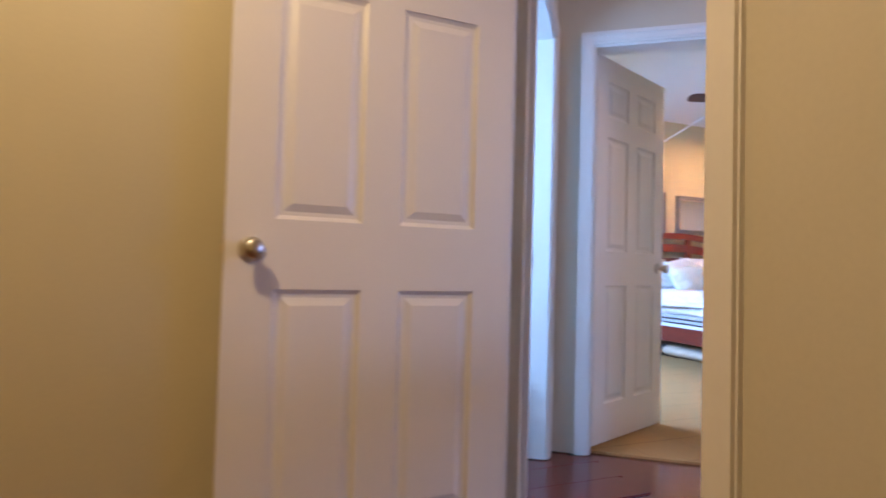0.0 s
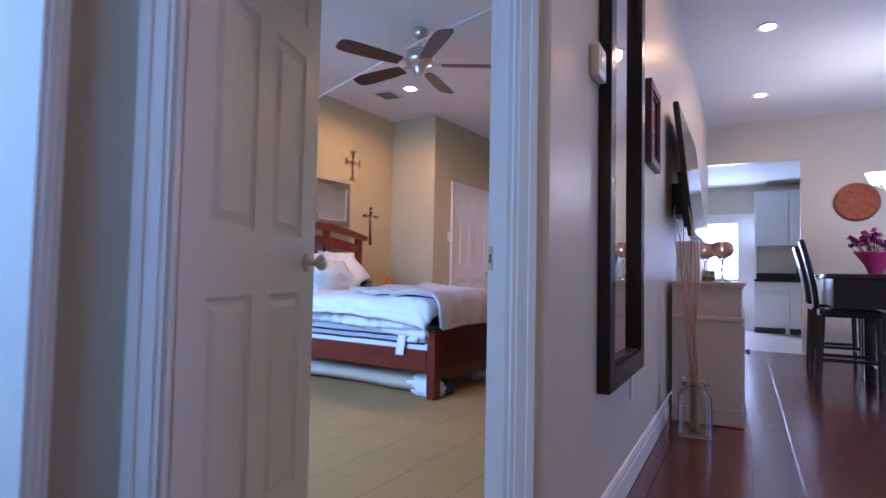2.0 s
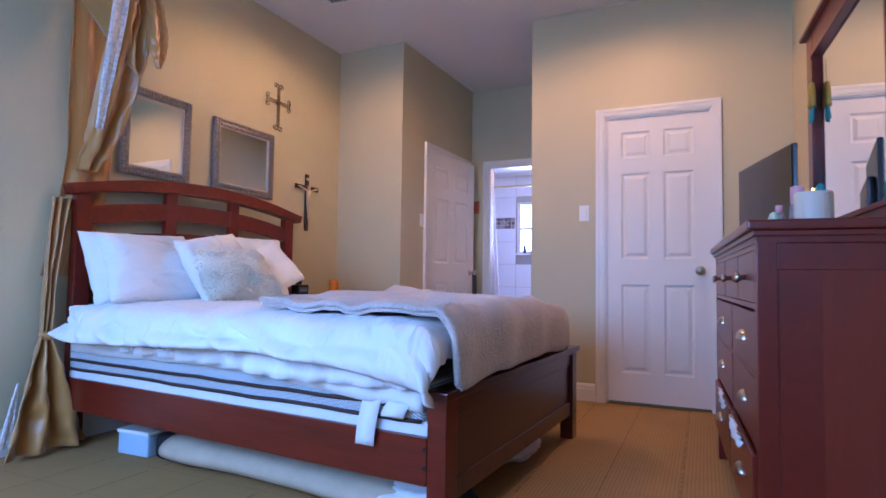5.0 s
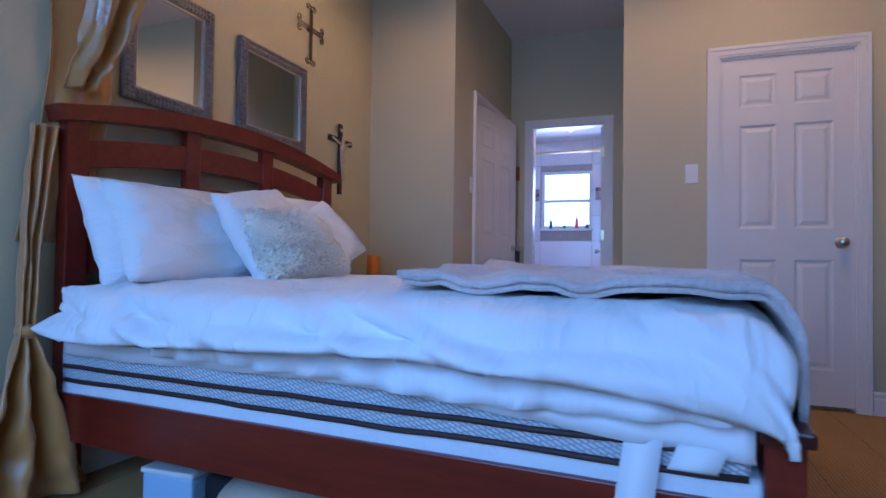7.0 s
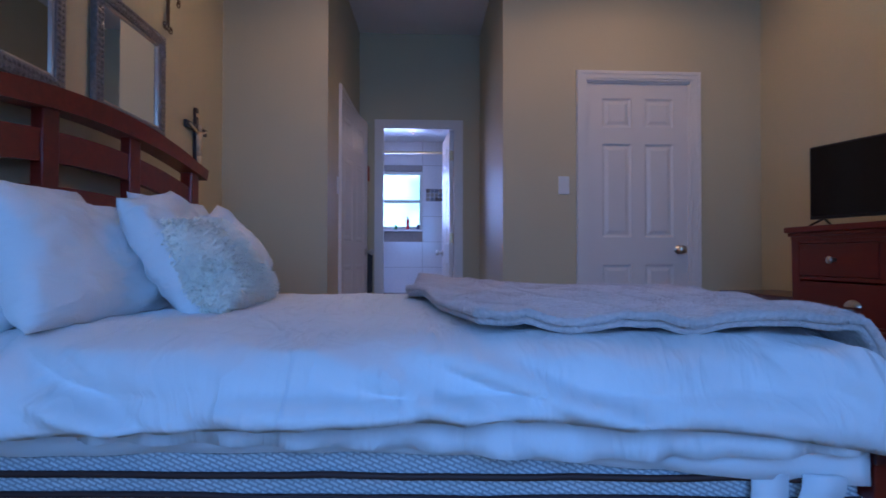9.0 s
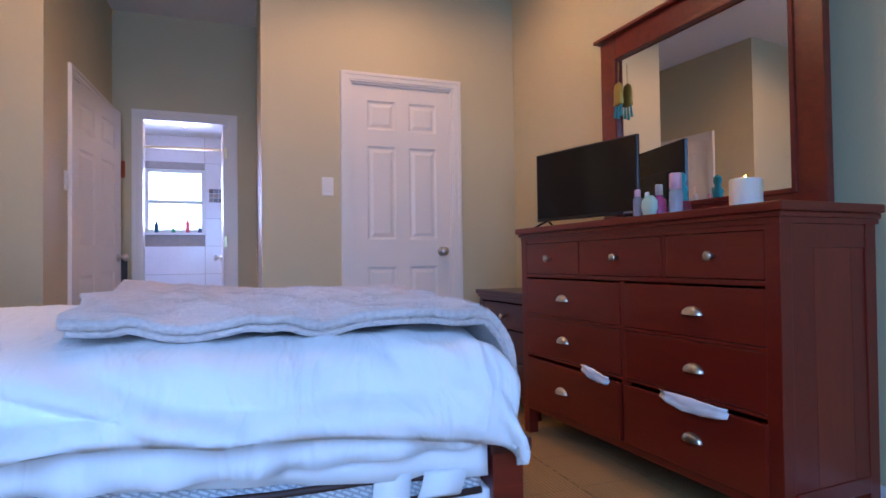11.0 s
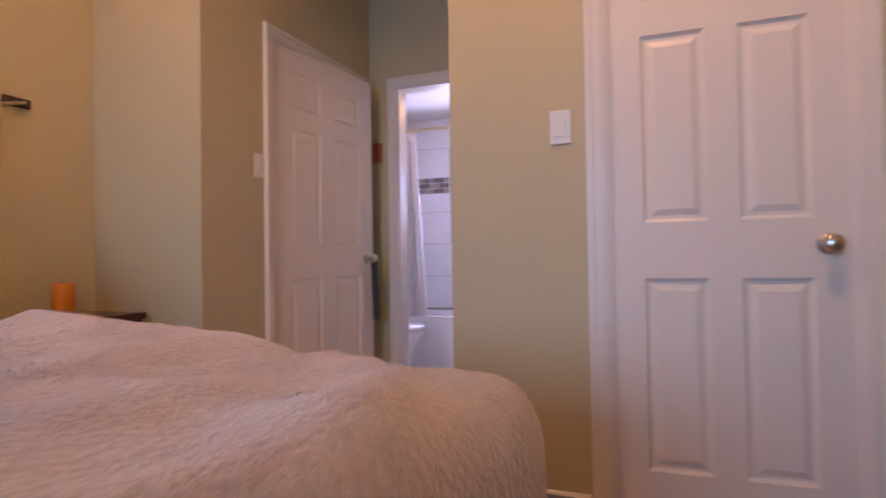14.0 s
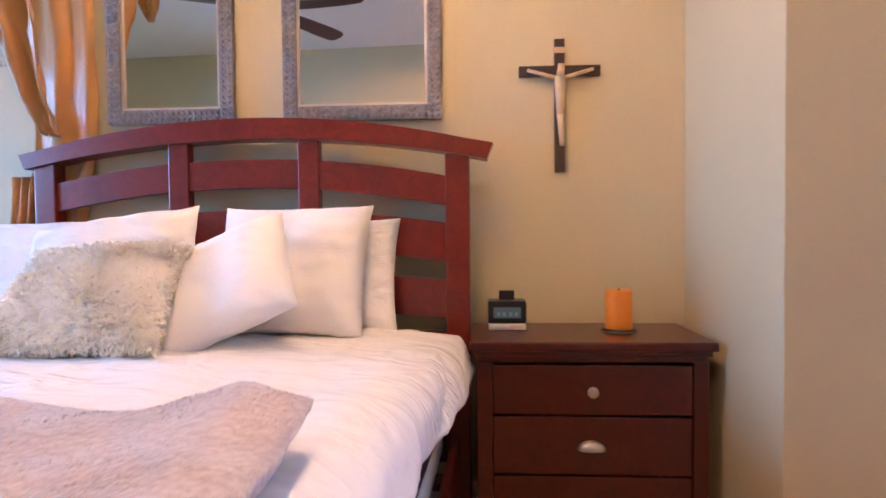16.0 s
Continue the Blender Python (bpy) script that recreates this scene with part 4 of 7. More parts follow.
def build_dresser():
    d = empty("dresser", DRESS, "cherry wood dresser with nine drawers and nickel pulls", "dresser")
    W, D = 1.455, 0.46
    moulded_top(d, -0.01, W + 0.01, -D - 0.005, 0.012, 1.035, M_DRESS)
    for x in (0.012, W - 0.062):
        for y0 in (-0.062, -D + 0.01):
            bm = bmesh.new()
            vs = box(bm, x, y0, 0, x + 0.05, y0 + 0.05, 0.975, None, 0.003)
            for v in bm.verts:
                if v.co.z < 0.05:
                    v.co.x += 0.008 * (1 if x < 0.5 else -1)
            part("post", bm, M_DRESS, d)
    for x in (0.02, W - 0.04):
        ys = (-D + 0.06, -0.335, -0.235, -0.165, -0.06)
        for k, (ya, yb) in enumerate(zip(ys, ys[1:])):
            one_box("veneer_strip", (M_DRESS, M_DRESS_L, M_DRESS_L, M_DRESS)[k], d, x + 0.0006 * (k % 2), ya, 0.14, x + 0.02, yb, 0.973, 0.0005)
        for z0, z1 in ((0.14, 0.19), (0.90, 0.972)):
            one_box("side_rail", M_DRESS, d, x - 0.004, -D + 0.06, z0, x + 0.024, -0.062, z1, 0.002)
    one_box("back_panel", M_CHERRY_D, d, 0.04, -D + 0.012, 0.12, W - 0.04, -D + 0.022, 0.97, 0.001)
    for z0, z1 in ((0.955, 0.973), (0.788, 0.805), (0.596, 0.608), (0.398, 0.410), (0.125, 0.158)):
        one_box("front_rail", M_DRESS, d, 0.062, -0.04, z0, W - 0.062, -0.014, z1, 0.002)
    for x in (0.448, 0.935):
        one_box("stile", M_DRESS, d, x, -0.04, 0.805, x + 0.022, -0.014, 0.955, 0.002)
    one_box("stile", M_DRESS, d, 0.668, -0.04, 0.158, 0.694, -0.0145, 0.788, 0.002)
    for x0, x1, px in ((0.064, 0.446, 0.245), (0.472, 0.933, 0.705), (0.959, W - 0.064, 1.18)):
        drawer(d, x0, x1, 0.807, 0.953, -0.012, [px], "knob", 0.0, M_DRESS)
    rows = [(0.610, 0.780, 0.0), (0.412, 0.594, 0.0), (0.160, 0.385, 0.0)]
    for x0, x1, px in ((0.064, 0.666, 0.335), (0.696, W - 0.064, 1.085)):
        for z0, z1, o in rows:
            drawer(d, x0, x1, z0, z1, -0.012 + (0.012 if z0 < 0.2 else 0.0), [px], "cup", o, M_DRESS)
    bm = bmesh.new()
    box(bm, 0.05, -D + 0.03, 0.13, W - 0.05, -0.045, 0.15)
    part("bottom_panel", bm, M_CHERRY_D, d)
    return d


build_dresser()


def wrinkled_strip(name, m, pts, w, label, mat=None):
    """A scrap of cloth hanging along a line of points."""
    bm = bmesh.new()
    rows = []
    for k, p in enumerate(pts):
        p = Vector(p)
        ww = w * (0.5 + 0.5 * math.sin(math.pi * (k + 0.7) / (len(pts) + 0.4)))
        rows.append([bm.verts.new(p + Vector((0, 0.006 * math.sin(j * 2.1 + k), -ww * j / 4))) for j in range(5)])
    for a, b in zip(rows, rows[1:]):
        for j in range(4):
            bm.faces.new((a[j], a[j + 1], b[j + 1], b[j]))
    ob = part(name, bm, mat or M_SHEET, None, "", True)
    thicken(ob, 0.004)
    ob.matrix_world = m
    return tagged(ob, label, "cloth")


wrinkled_strip("cloth", DRESS, [(0.74 + 0.024 * k, 0.012 + 0.006 * (k % 2), 0.400 + 0.004 * k) for k in range(8)], 0.045, "white cloth caught in a closed drawer of the dresser")
wrinkled_strip("cloth", DRESS, [(0.18 + 0.035 * k, 0.014 + 0.005 * (k % 2), 0.404 + 0.001 * k) for k in range(9)], 0.05, "white cloth sticking out of a dresser drawer")


def build_dresser_mirror():
    m = DRESS @ pose(0.115, -0.40, 1.036)
    root = empty("dresser_mirror", m, "large mirror in a cherry wood frame standing on the dresser", "mirror")
    W, H = 1.13, 0.945
    for x0, x1, z0, z1, nm in ((0, 0.115, 0, H, "stile"), (W - 0.115, W, 0, H, "stile"), (0.115, W - 0.115, 0, 0.075, "rail"), (0.115, W - 0.115, H - 0.115, H, "rail")):
        bm = bmesh.new()
        box(bm, x0, -0.02, z0, x1, 0.016, z1, None, 0.004)
        part(nm, bm, M_CHERRY, root)
    bm = bmesh.new()
    for x0, x1, z0, z1 in ((0.100, 0.118, 0.06, H - 0.10), (W - 0.118, W - 0.100, 0.06, H - 0.10), (0.118, W - 0.118, 0.06, 0.078), (0.118, W - 0.118, H - 0.118, H - 0.10)):
        box(bm, x0, 0.014, z0, x1, 0.024, z1, None, 0.003)
    part("inner_moulding", bm, M_CHERRY, root)
    bm = bmesh.new()
    box(bm, -0.03, -0.022, H, W + 0.03, 0.04, H + 0.018, None, 0.005)
    part("cap", bm, M_CHERRY, root)
    one_box("glass", M_MIRROR, root, 0.11, -0.004, 0.07, W - 0.11, 0.0, H - 0.11, 0)
    one_box("backing", M_BLACK, root, 0.05, -0.03, 0.02, W - 0.05, -0.02, H - 0.02, 0)


build_dresser_mirror()


def television(name, m, w, h, label, feet=True, depth=0.05):
    root = empty(name, m, label, "television")
    one_box("bezel", M_BLACK, root, -w / 2, -0.02, 0, w / 2, 0.0, h, 0.004)
    one_box("screen", M_SCREEN, root, -w / 2 + 0.008, 0.0, 0.016, w / 2 - 0.008, 0.002, h - 0.008, 0)
    one_box("back_housing", M_BLACK, root, -w * 0.36, -depth, 0.03, w * 0.36, -0.02, h * 0.62, 0.01)
    bm = bmesh.new()
    box(bm, -w / 2 + 0.03, 0.001, 0.005, -w / 2 + 0.075, 0.0028, 0.011)
    part("maker_mark", bm, plain("pale_print", (0.5, 0.5, 0.5), 0.5), root, "small pale maker's mark")
    if feet:
        for x in (-w * 0.40, w * 0.40):
            bm = bmesh.new()
            rod(bm, (x, -0.015, 0.004), (x * 1.04, 0.07, -0.034), 0.006, 0.005, 8)
            rod(bm, (x, -0.015, 0.004), (x * 1.04, -0.08, -0.034), 0.006, 0.005, 8)
            part("foot", bm, M_BLACK, root)
    return root


_a = math.atan2(2.85 - 2.69, 6.46 - 5.86)
television("tabletop_television", pose(6.16, 2.775, 1.0735, 0, 0, math.degrees(_a)), 0.625, 0.352, "black flat-screen television on two feet, switched off")


def candle(name, m, r, h, mat, label, flame=True, dish=None):
    root = empty(name, m, label, "candle")
    bm = bmesh.new()
    lathe(bm, [(r * 0.97, 0), (r, 0.004), (r, h - 0.006), (r * 0.96, h), (r * 0.86, h - 0.002), (r * 0.7, h - 0.010), (0.01, h - 0.012)], 28)
    part("wax", bm, mat, root, "", True)
    bm = bmesh.new()
    rod(bm, (0, 0, h - 0.012), (0.001, 0, h + 0.006), 0.0012, seg=6)
    part("wick", bm, M_BLACK, root)
    if flame:
        bm = bmesh.new()
        lathe(bm, [(0.001, 0), (0.004, 0.004), (0.0045, 0.007), (0.0025, 0.012), (0.0004, 0.017)], 10, pose(0, 0, h - 0.002))
        part("flame", bm, plain("candle_flame", (1, 0.65, 0.2), 0.5, 0, 14.0), root, "small yellow flame", True)
    if dish:
        bm = bmesh.new()
        lathe(bm, [(dish * 0.8, -0.010), (dish, -0.008), (dish, -0.003), (dish * 0.9, 0.0)], 24)
        part("dish", bm, M_GLASS, root, "", True)
    return root


def wax_material(name, color, glow):
    m = material(name, color, 0.45, 0, 0.05, 8, 60, 0.05, 0.001)
    p = m.node_tree.nodes["Principled BSDF"]
    p.inputs["Subsurface Weight"].default_value = 0.5
    p.inputs["Subsurface Radius"].default_value = (0.05, 0.025, 0.012)
    return m


M_WAX = wax_material("ivory_wax", (0.80, 0.70, 0.58), 0)
M_WAX_O = wax_material("orange_wax", (0.85, 0.30, 0.04), 0)
candle("pillar_candle", DRESS @ pose(0.27, -0.20, 1.036), 0.052, 0.105, M_WAX, "wide ivory pillar candle burning on the dresser")


def bottle(name, m, profile, mat, cap, label, category="bottle", cap_mat=None):
    root = empty(name, m, label, category)
    bm = bmesh.new()
    lathe(bm, profile, 18)
    part("body", bm, mat, root, "", True)
    if cap:
        bm = bmesh.new()
        lathe(bm, [(cap[0], cap[1]), (cap[0], cap[2] - 0.004), (cap[0] - 0.002, cap[2])], 16)
        part("cap", bm, cap_mat or M_WHITE_P, root, "", True)
    return root


def build_dresser_items():
    pink = plain("pink_glass", (0.75, 0.12, 0.35), 0.15, 0, 0, 1, 0.4)
    rose = plain("rose_plastic", (0.80, 0.45, 0.50), 0.35)
    mint = plain("mint_ceramic", (0.45, 0.66, 0.55), 0.35)
    clear = plain("pale_glass", (0.80, 0.85, 0.88), 0.05, 0, 0, 1, 0.7)
    teal = plain("teal_fabric", (0.04, 0.28, 0.28), 0.7)
    red = plain("dark_red_fabric", (0.20, 0.02, 0.03), 0.7)
    z = 1.036
    bottle("body_spray", DRESS @ pose(0.60, -0.22, z), [(0.024, 0), (0.026, 0.01), (0.026, 0.10), (0.02, 0.112)], clear, (0.023, 0.112, 0.175), "clear spray bottle with a rose cap", cap_mat=rose)
    bottle("perfume_bottle", DRESS @ pose(0.71, -0.24, z), [(0.028, 0), (0.030, 0.01), (0.028, 0.08), (0.010, 0.10)], pink, (0.016, 0.10, 0.145), "pink glass perfume bottle", cap_mat=clear)
    bottle("lotion_bottle", DRESS @ pose(0.78, -0.19, z), [(0.018, 0), (0.020, 0.01), (0.020, 0.09), (0.012, 0.10)], clear, (0.013, 0.10, 0.13), "small clear lotion bottle with a pink cap", cap_mat=rose)
    bottle("nail_varnish", DRESS @ pose(0.80, -0.26, z), [(0.014, 0), (0.016, 0.01), (0.016, 0.07), (0.008, 0.08)], plain("violet_glass", (0.30, 0.06, 0.35), 0.2), (0.010, 0.08, 0.125), "violet bottle with a white cap")
    # round mint ornament and a small draped figurine
    bm = bmesh.new()
    lathe(bm, [(0.004, 0), (0.03, 0.012), (0.042, 0.04), (0.040, 0.07), (0.022, 0.09), (0.004, 0.094)], 20, None, 1.0, 0.45)
    ob = part("mint_ornament", bm, mint, None, "", True)
    ob.matrix_world = DRESS @ pose(0.675, -0.155, z)
    tagged(ob, "mint green rounded ornament with gold edge", "ornament")
    bm = bmesh.new()
    lathe(bm, [(0.04, 0), (0.045, 0.02), (0.030, 0.07), (0.022, 0.10), (0.026, 0.12), (0.012, 0.14), (0.019, 0.16), (0.016, 0.18), (0.004, 0.19)], 18, None, 1.0, 0.8)
    ob = part("figurine", bm, teal, None, "", True)
    ob.data.materials.append(red)
    for f in ob.data.polygons:
        if f.center.z < 0.05:
            f.material_index = 1
    ob.matrix_world = DRESS @ pose(0.645, -0.30, z)
    tagged(ob, "small draped figurine in teal and dark red", "figurine")
    # tasselled ornament on the mirror frame
    root = empty("hanging_charm", DRESS @ pose(1.10, -0.372, 1.68), "gold and green charm hanging on the mirror frame", "charm")
    gold = plain("gold_charm", (0.45, 0.32, 0.08), 0.4, 0.8)
    bm = bmesh.new()
    lathe(bm, [(0.004, 0.06), (0.022, 0.05), (0.030, 0.02), (0.030, -0.02), (0.034, -0.05), (0.02, -0.055)], 14, None, 1.0, 0.5)
    part("bell", bm, gold, root, "", True)
    for k in range(3):
        bm = bmesh.new()
        rod(bm, (-0.02 + 0.02 * k, 0, -0.05), (-0.024 + 0.024 * k, 0.004, -0.11 - 0.01 * (k % 2)), 0.004, 0.007, 8)
        part("tassel", bm, teal, root)
    bm = bmesh.new()
    rod(bm, (0, 0, 0.06), (0.0, -0.002, 0.16), 0.0015, seg=6)
    part("cord", bm, gold, root)


build_dresser_items()


def nightstand(m, w, d, h, label):
    root = empty("nightstand", m, label, "nightstand", "nightstands")
    M = M_CHERRY_D
    moulded_top(root, -0.012, w + 0.012, -d, 0.014, h, M)
    for x in (0.008, w - 0.053):
        for y0 in (-0.05, -d + 0.008):
            one_box("post", M, root, x, y0, 0, x + 0.045, y0 + 0.045, h - 0.061, 0.003)
    for x in (0.014, w - 0.032):
        one_box("side_panel", M, root, x, -d + 0.053, 0.12, x + 0.018, -0.05, h - 0.062, 0.002)
    one_box("back_panel", M, root, 0.053, -d + 0.01, 0.12, w - 0.053, -d + 0.02, h - 0.062, 0.001)
    hh = h - 0.065
    zs = [(hh - 0.155, hh - 0.008, "knob"), (hh - 0.335, hh - 0.163, "cup"), (hh - 0.515, hh - 0.343, "cup")]
    for z0, z1, k in zs:
        drawer(root, 0.056, w - 0.056, z0, z1, -0.008, [w / 2], k, 0, M)
    one_box("front_rail", M, root, 0.053, -0.04, hh - 0.56, w - 0.053, -0.012, hh - 0.519, 0.002)
    return root


# nightstand fronts face +y locally; the bedside one faces the foot of the bed
nightstand(pose(7.345, 5.625, 0, 0, 0, 178.5), 0.695, 0.35, 0.705, "dark cherry nightstand with three drawers beside the bed")
nightstand(DRESS @ pose(1.53, -0.13, 0), 0.66, 0.36, 0.69, "dark cherry nightstand between the dresser and the corner")


def build_clock():
    root = empty("bedside_clock", pose(6.765, 5.87, 0.706, 0, 0, 178), "black bedside clock with a pale display and docked player", "clock")
    one_box("base", plain("silver_plastic", (0.6, 0.6, 0.62), 0.3, 0.3), root, -0.062, -0.045, 0, 0.062, 0.045, 0.022, 0.006)
    one_box("case", M_BLACK, root, -0.064, -0.045, 0.022, 0.064, 0.042, 0.096, 0.008)
    one_box("display", plain("clock_display", (0.10, 0.16, 0.21), 0.3, 0, 0.06), root, -0.045, 0.0425, 0.040, 0.045, 0.0435, 0.076, 0, "pale blue-grey clock display")
    one_box("docked_player", M_BLACK, root, -0.026, -0.012, 0.096, 0.026, 0.004, 0.128, 0.004)
    bm = bmesh.new()
    for x in (-0.03, -0.012, 0.01, 0.028):
        box(bm, x - 0.005, 0.0436, 0.046, x + 0.005, 0.0442, 0.060)
    part("digits", bm, plain("digit_grey", (0.20, 0.30, 0.36), 0.4), root)


build_clock()
candle("pillar_candle", pose(7.12, 5.80, 0.716), 0.042, 0.125, M_WAX_O, "orange pillar candle on a small glass dish", False, 0.055)

# ---- bedroom: walls and ceiling ----
def north_y(x):
    return NW_Y + (NE_Y - NW_Y) * (x - (W_X - 0.1)) / (7.43 - W_X + 0.1)


M_SILVER = material("antique_silver_frame", (0.30, 0.27, 0.25), 0.38, 0.7, 0.4, 60, 260, 0.9, 0.006)


def wall_mirror(x0, x1, z0, z1, label):
    y = north_y((x0 + x1) / 2)
    root = empty("wall_mirror", pose(x0, y - 0.002, z0, 0, 0, -0.7), label, "mirror", "mirrors over the headboard")
    w, h, f = x1 - x0, z1 - z0, 0.052
    for a, b, c, d, nm in ((0, f, 0, h, "frame_side"), (w - f, w, 0, h, "frame_side"), (f, w - f, 0, f, "frame_rail"), (f, w - f, h - f, h, "frame_rail")):
        bm = bmesh.new()
        box(bm, a, -0.028, c, b, 0.0, d, None, 0.006)
        fr = part(nm, bm, M_SILVER, root)
        # cast beads along the frame
        bm = bmesh.new()
        along = (d - c) if nm == "frame_side" else (b - a)
        n = max(3, int(along / 0.02))
        for k in range(n):
            t = (k + 0.5) / n
            if nm == "frame_side":
                cx, cz = (a + b) / 2, c + (d - c) * t
            else:
                cx, cz = a + (b - a) * t, (c + d) / 2
            s = (0.010, 0.007, 0.006) if nm == "frame_side" else (0.006, 0.007, 0.010)
            for off, turn in ((-0.013, 30), (0.011, -30)):
                v = bmesh.ops.create_icosphere(bm, subdivisions=1, radius=1.0)["verts"]
                ox, oz = (off, 0) if nm == "frame_side" else (0, off)
                bmesh.ops.transform(bm, matrix=pose(cx + ox, -0.028, cz + oz, 0, turn, 0) @ Matrix.Diagonal((*s, 1)), verts=v)
        tagged(part("beading", bm, M_SILVER, fr, "cast relief of small leaves", True), "", "", "", "stuff")
    bm = bmesh.new()
    for a, b, c, d in ((f, f + 0.008, f, h - f), (w - f - 0.008, w - f, f, h - f), (f + 0.008, w - f - 0.008, f, f + 0.008), (f + 0.008, w - f - 0.008, h - f - 0.008, h - f)):
        box(bm, a, -0.020, c, b, -0.006, d, None, 0.001)
    part("liner", bm, M_LINER, root, "pale champagne inner liner")
    one_box("glass", M_MIRROR, root, f - 0.004, -0.012, f - 0.004, w - f + 0.004, -0.008, h - f + 0.004, 0)


M_LINER = plain("champagne_liner", (0.62, 0.52, 0.42), 0.35, 0.6)
wall_mirror(5.33, 5.80, 1.435, 1.955, "square wall mirror in an ornate antique silver frame")
wall_mirror(5.98, 6.55, 1.435, 1.930, "wide wall mirror in an ornate antique silver frame")


def build_crucifix():
    y = north_y(6.96) - 0.002
    root = empty("crucifix", pose(6.963, y, 1.24), "dark wooden crucifix with an antique gold figure on the wall", "crucifix")
    dark = wood("dark_walnut", (0.030, 0.014, 0.008), (0.07, 0.035, 0.02), 0.4, 0.1, (14, 14, 1.5))
    one_box("upright", dark, root, -0.018, -0.018, 0, 0.018, 0, 0.465, 0.003)
    one_box("crossbeam", dark, root, -0.142, -0.0185, 0.335, 0.142, -0.0005, 0.372, 0.003)
    bone = material("aged_ivory", (0.62, 0.46, 0.27), 0.45, 0, 0.2, 30, 200, 0.1, 0.001)
    bm = bmesh.new()
    rod(bm, (0, -0.028, 0.20), (0, -0.028, 0.33), 0.014, 0.020, 10)
    rod(bm, (0, -0.030, 0.20), (0.006, -0.030, 0.09), 0.014, 0.008, 10)
    for sx in (-1, 1):
        rod(bm, (sx * 0.012, -0.028, 0.325), (sx * 0.115, -0.024, 0.356), 0.008, 0.006, 8)
    rod(bm, (0, -0.030, 0.335), (0.004, -0.034, 0.372), 0.013, 0.011, 10)
    part("figure", bm, bone, root, "plain antique gold figure", True)
    one_box("plaque", bone, root, -0.020, -0.021, 0.415, 0.020, -0.018, 0.435, 0.001)


build_crucifix()


def curl(bm, pts, r=0.004):
    tube(bm, pts, r, 6)


def build_scroll_cross():
    y = north_y(6.59) - 0.022
    root = empty("scroll_cross", pose(6.590, y, 1.975), "bronze wire scrollwork cross on the wall", "wall cross")
    iron = plain("bronze_wire", (0.16, 0.11, 0.07), 0.45, 0.8)
    for nm, a, b in (("upright", (0, 0, 0.03), (0, 0, 0.34)), ("crossbar", (-0.11, 0, 0.22), (0.11, 0, 0.22))):
        for off in (-0.012, 0.0, 0.012):
            bm = bmesh.new()
            o = Vector((off, 0, 0)) if nm == "upright" else Vector((0, 0, off))
            curl(bm, [Vector(a) + o, Vector(b) + o], 0.0035)
            part(nm, bm, iron, root)
    ends = [((0, 0, 0.34), 90), ((0, 0, 0.03), -90), ((-0.11, 0, 0.22), 180), ((0.11, 0, 0.22), 0)]
    for (x, yy, z), ang in ends:
        for sg in (-1, 1):
            for size in (0.030, 0.018):
                bm = bmesh.new()
                pts = []
                for k in range(15):
                    t = k / 14 * 4.6
                    rr = size * (1 - 0.13 * t)
                    pts.append(Vector((x, 0, z)) + Matrix.Rotation(-radians(ang), 4, "Y") @ Vector((rr * math.sin(t) * 0.9 + 0.004, 0.0, sg * (size - rr * math.cos(t)))))
                curl(bm, pts, 0.003)
                part("scroll", bm, iron, root)
    bm = bmesh.new()
    rod(bm, (0, 0.022, 0.22), (0, 0.0, 0.22), 0.012, 0.02, 12)
    part("boss", bm, iron, root)


build_scroll_cross()


def satin(name, color, rough=0.32):
    m = material(name, color, rough, 0, 0.12, 3, 200, 0.06, 0.001, 0, 0.5)
    p = m.node_tree.nodes["Principled BSDF"]
    p.inputs["Anisotropic"].default_value = 0.5
    return m


M_GOLD = satin("gold_satin", (0.47, 0.225, 0.058))
M_LACE = material("silver_lace", (0.70, 0.68, 0.66), 0.45, 0.2, 0.35, 60, 220, 0.8, 0.004)


def drape(bm, stations, folds, depth, cols=40, seed=0.0, tail=0.0):
    """Gathered cloth. stations: (centre x, centre y, z, half width). The folds run down the length."""
    rows = []
    for s, (cx, cy, z, hw) in enumerate(stations):
        row = []
        for i in range(cols + 1):
            u = 2 * i / cols - 1
            ph = folds * math.pi * u + 1.3 * noise.noise(Vector((u * 2, s * 0.25, seed)))
            d = depth * (0.45 + 0.55 * min(1, hw / 0.12)) * math.sin(ph) + 0.4 * depth * noise.noise(Vector((u * 3, s * 0.4, seed + 3)))
            row.append(bm.verts.new((cx + hw * u, cy + d, z + tail * noise.noise(Vector((u * 2.5, s * 0.3, seed + 6))))))
        rows.append(row)
    for a, b in zip(rows, rows[1:]):
        for i in range(cols):
            bm.faces.new((a[i], a[i + 1], b[i + 1], b[i]))


def smooth_stations(keys, n):
    keys = np.array(keys, float)
    t = np.linspace(0, len(keys) - 1, n)
    out = np.stack([np.interp(t, range(len(keys)), keys[:, k]) for k in range(4)], 1)
    for _ in range(3):
        out[1:-1] = (out[:-2] + 2 * out[1:-1] + out[2:]) / 4
    return [tuple(r) for r in out]


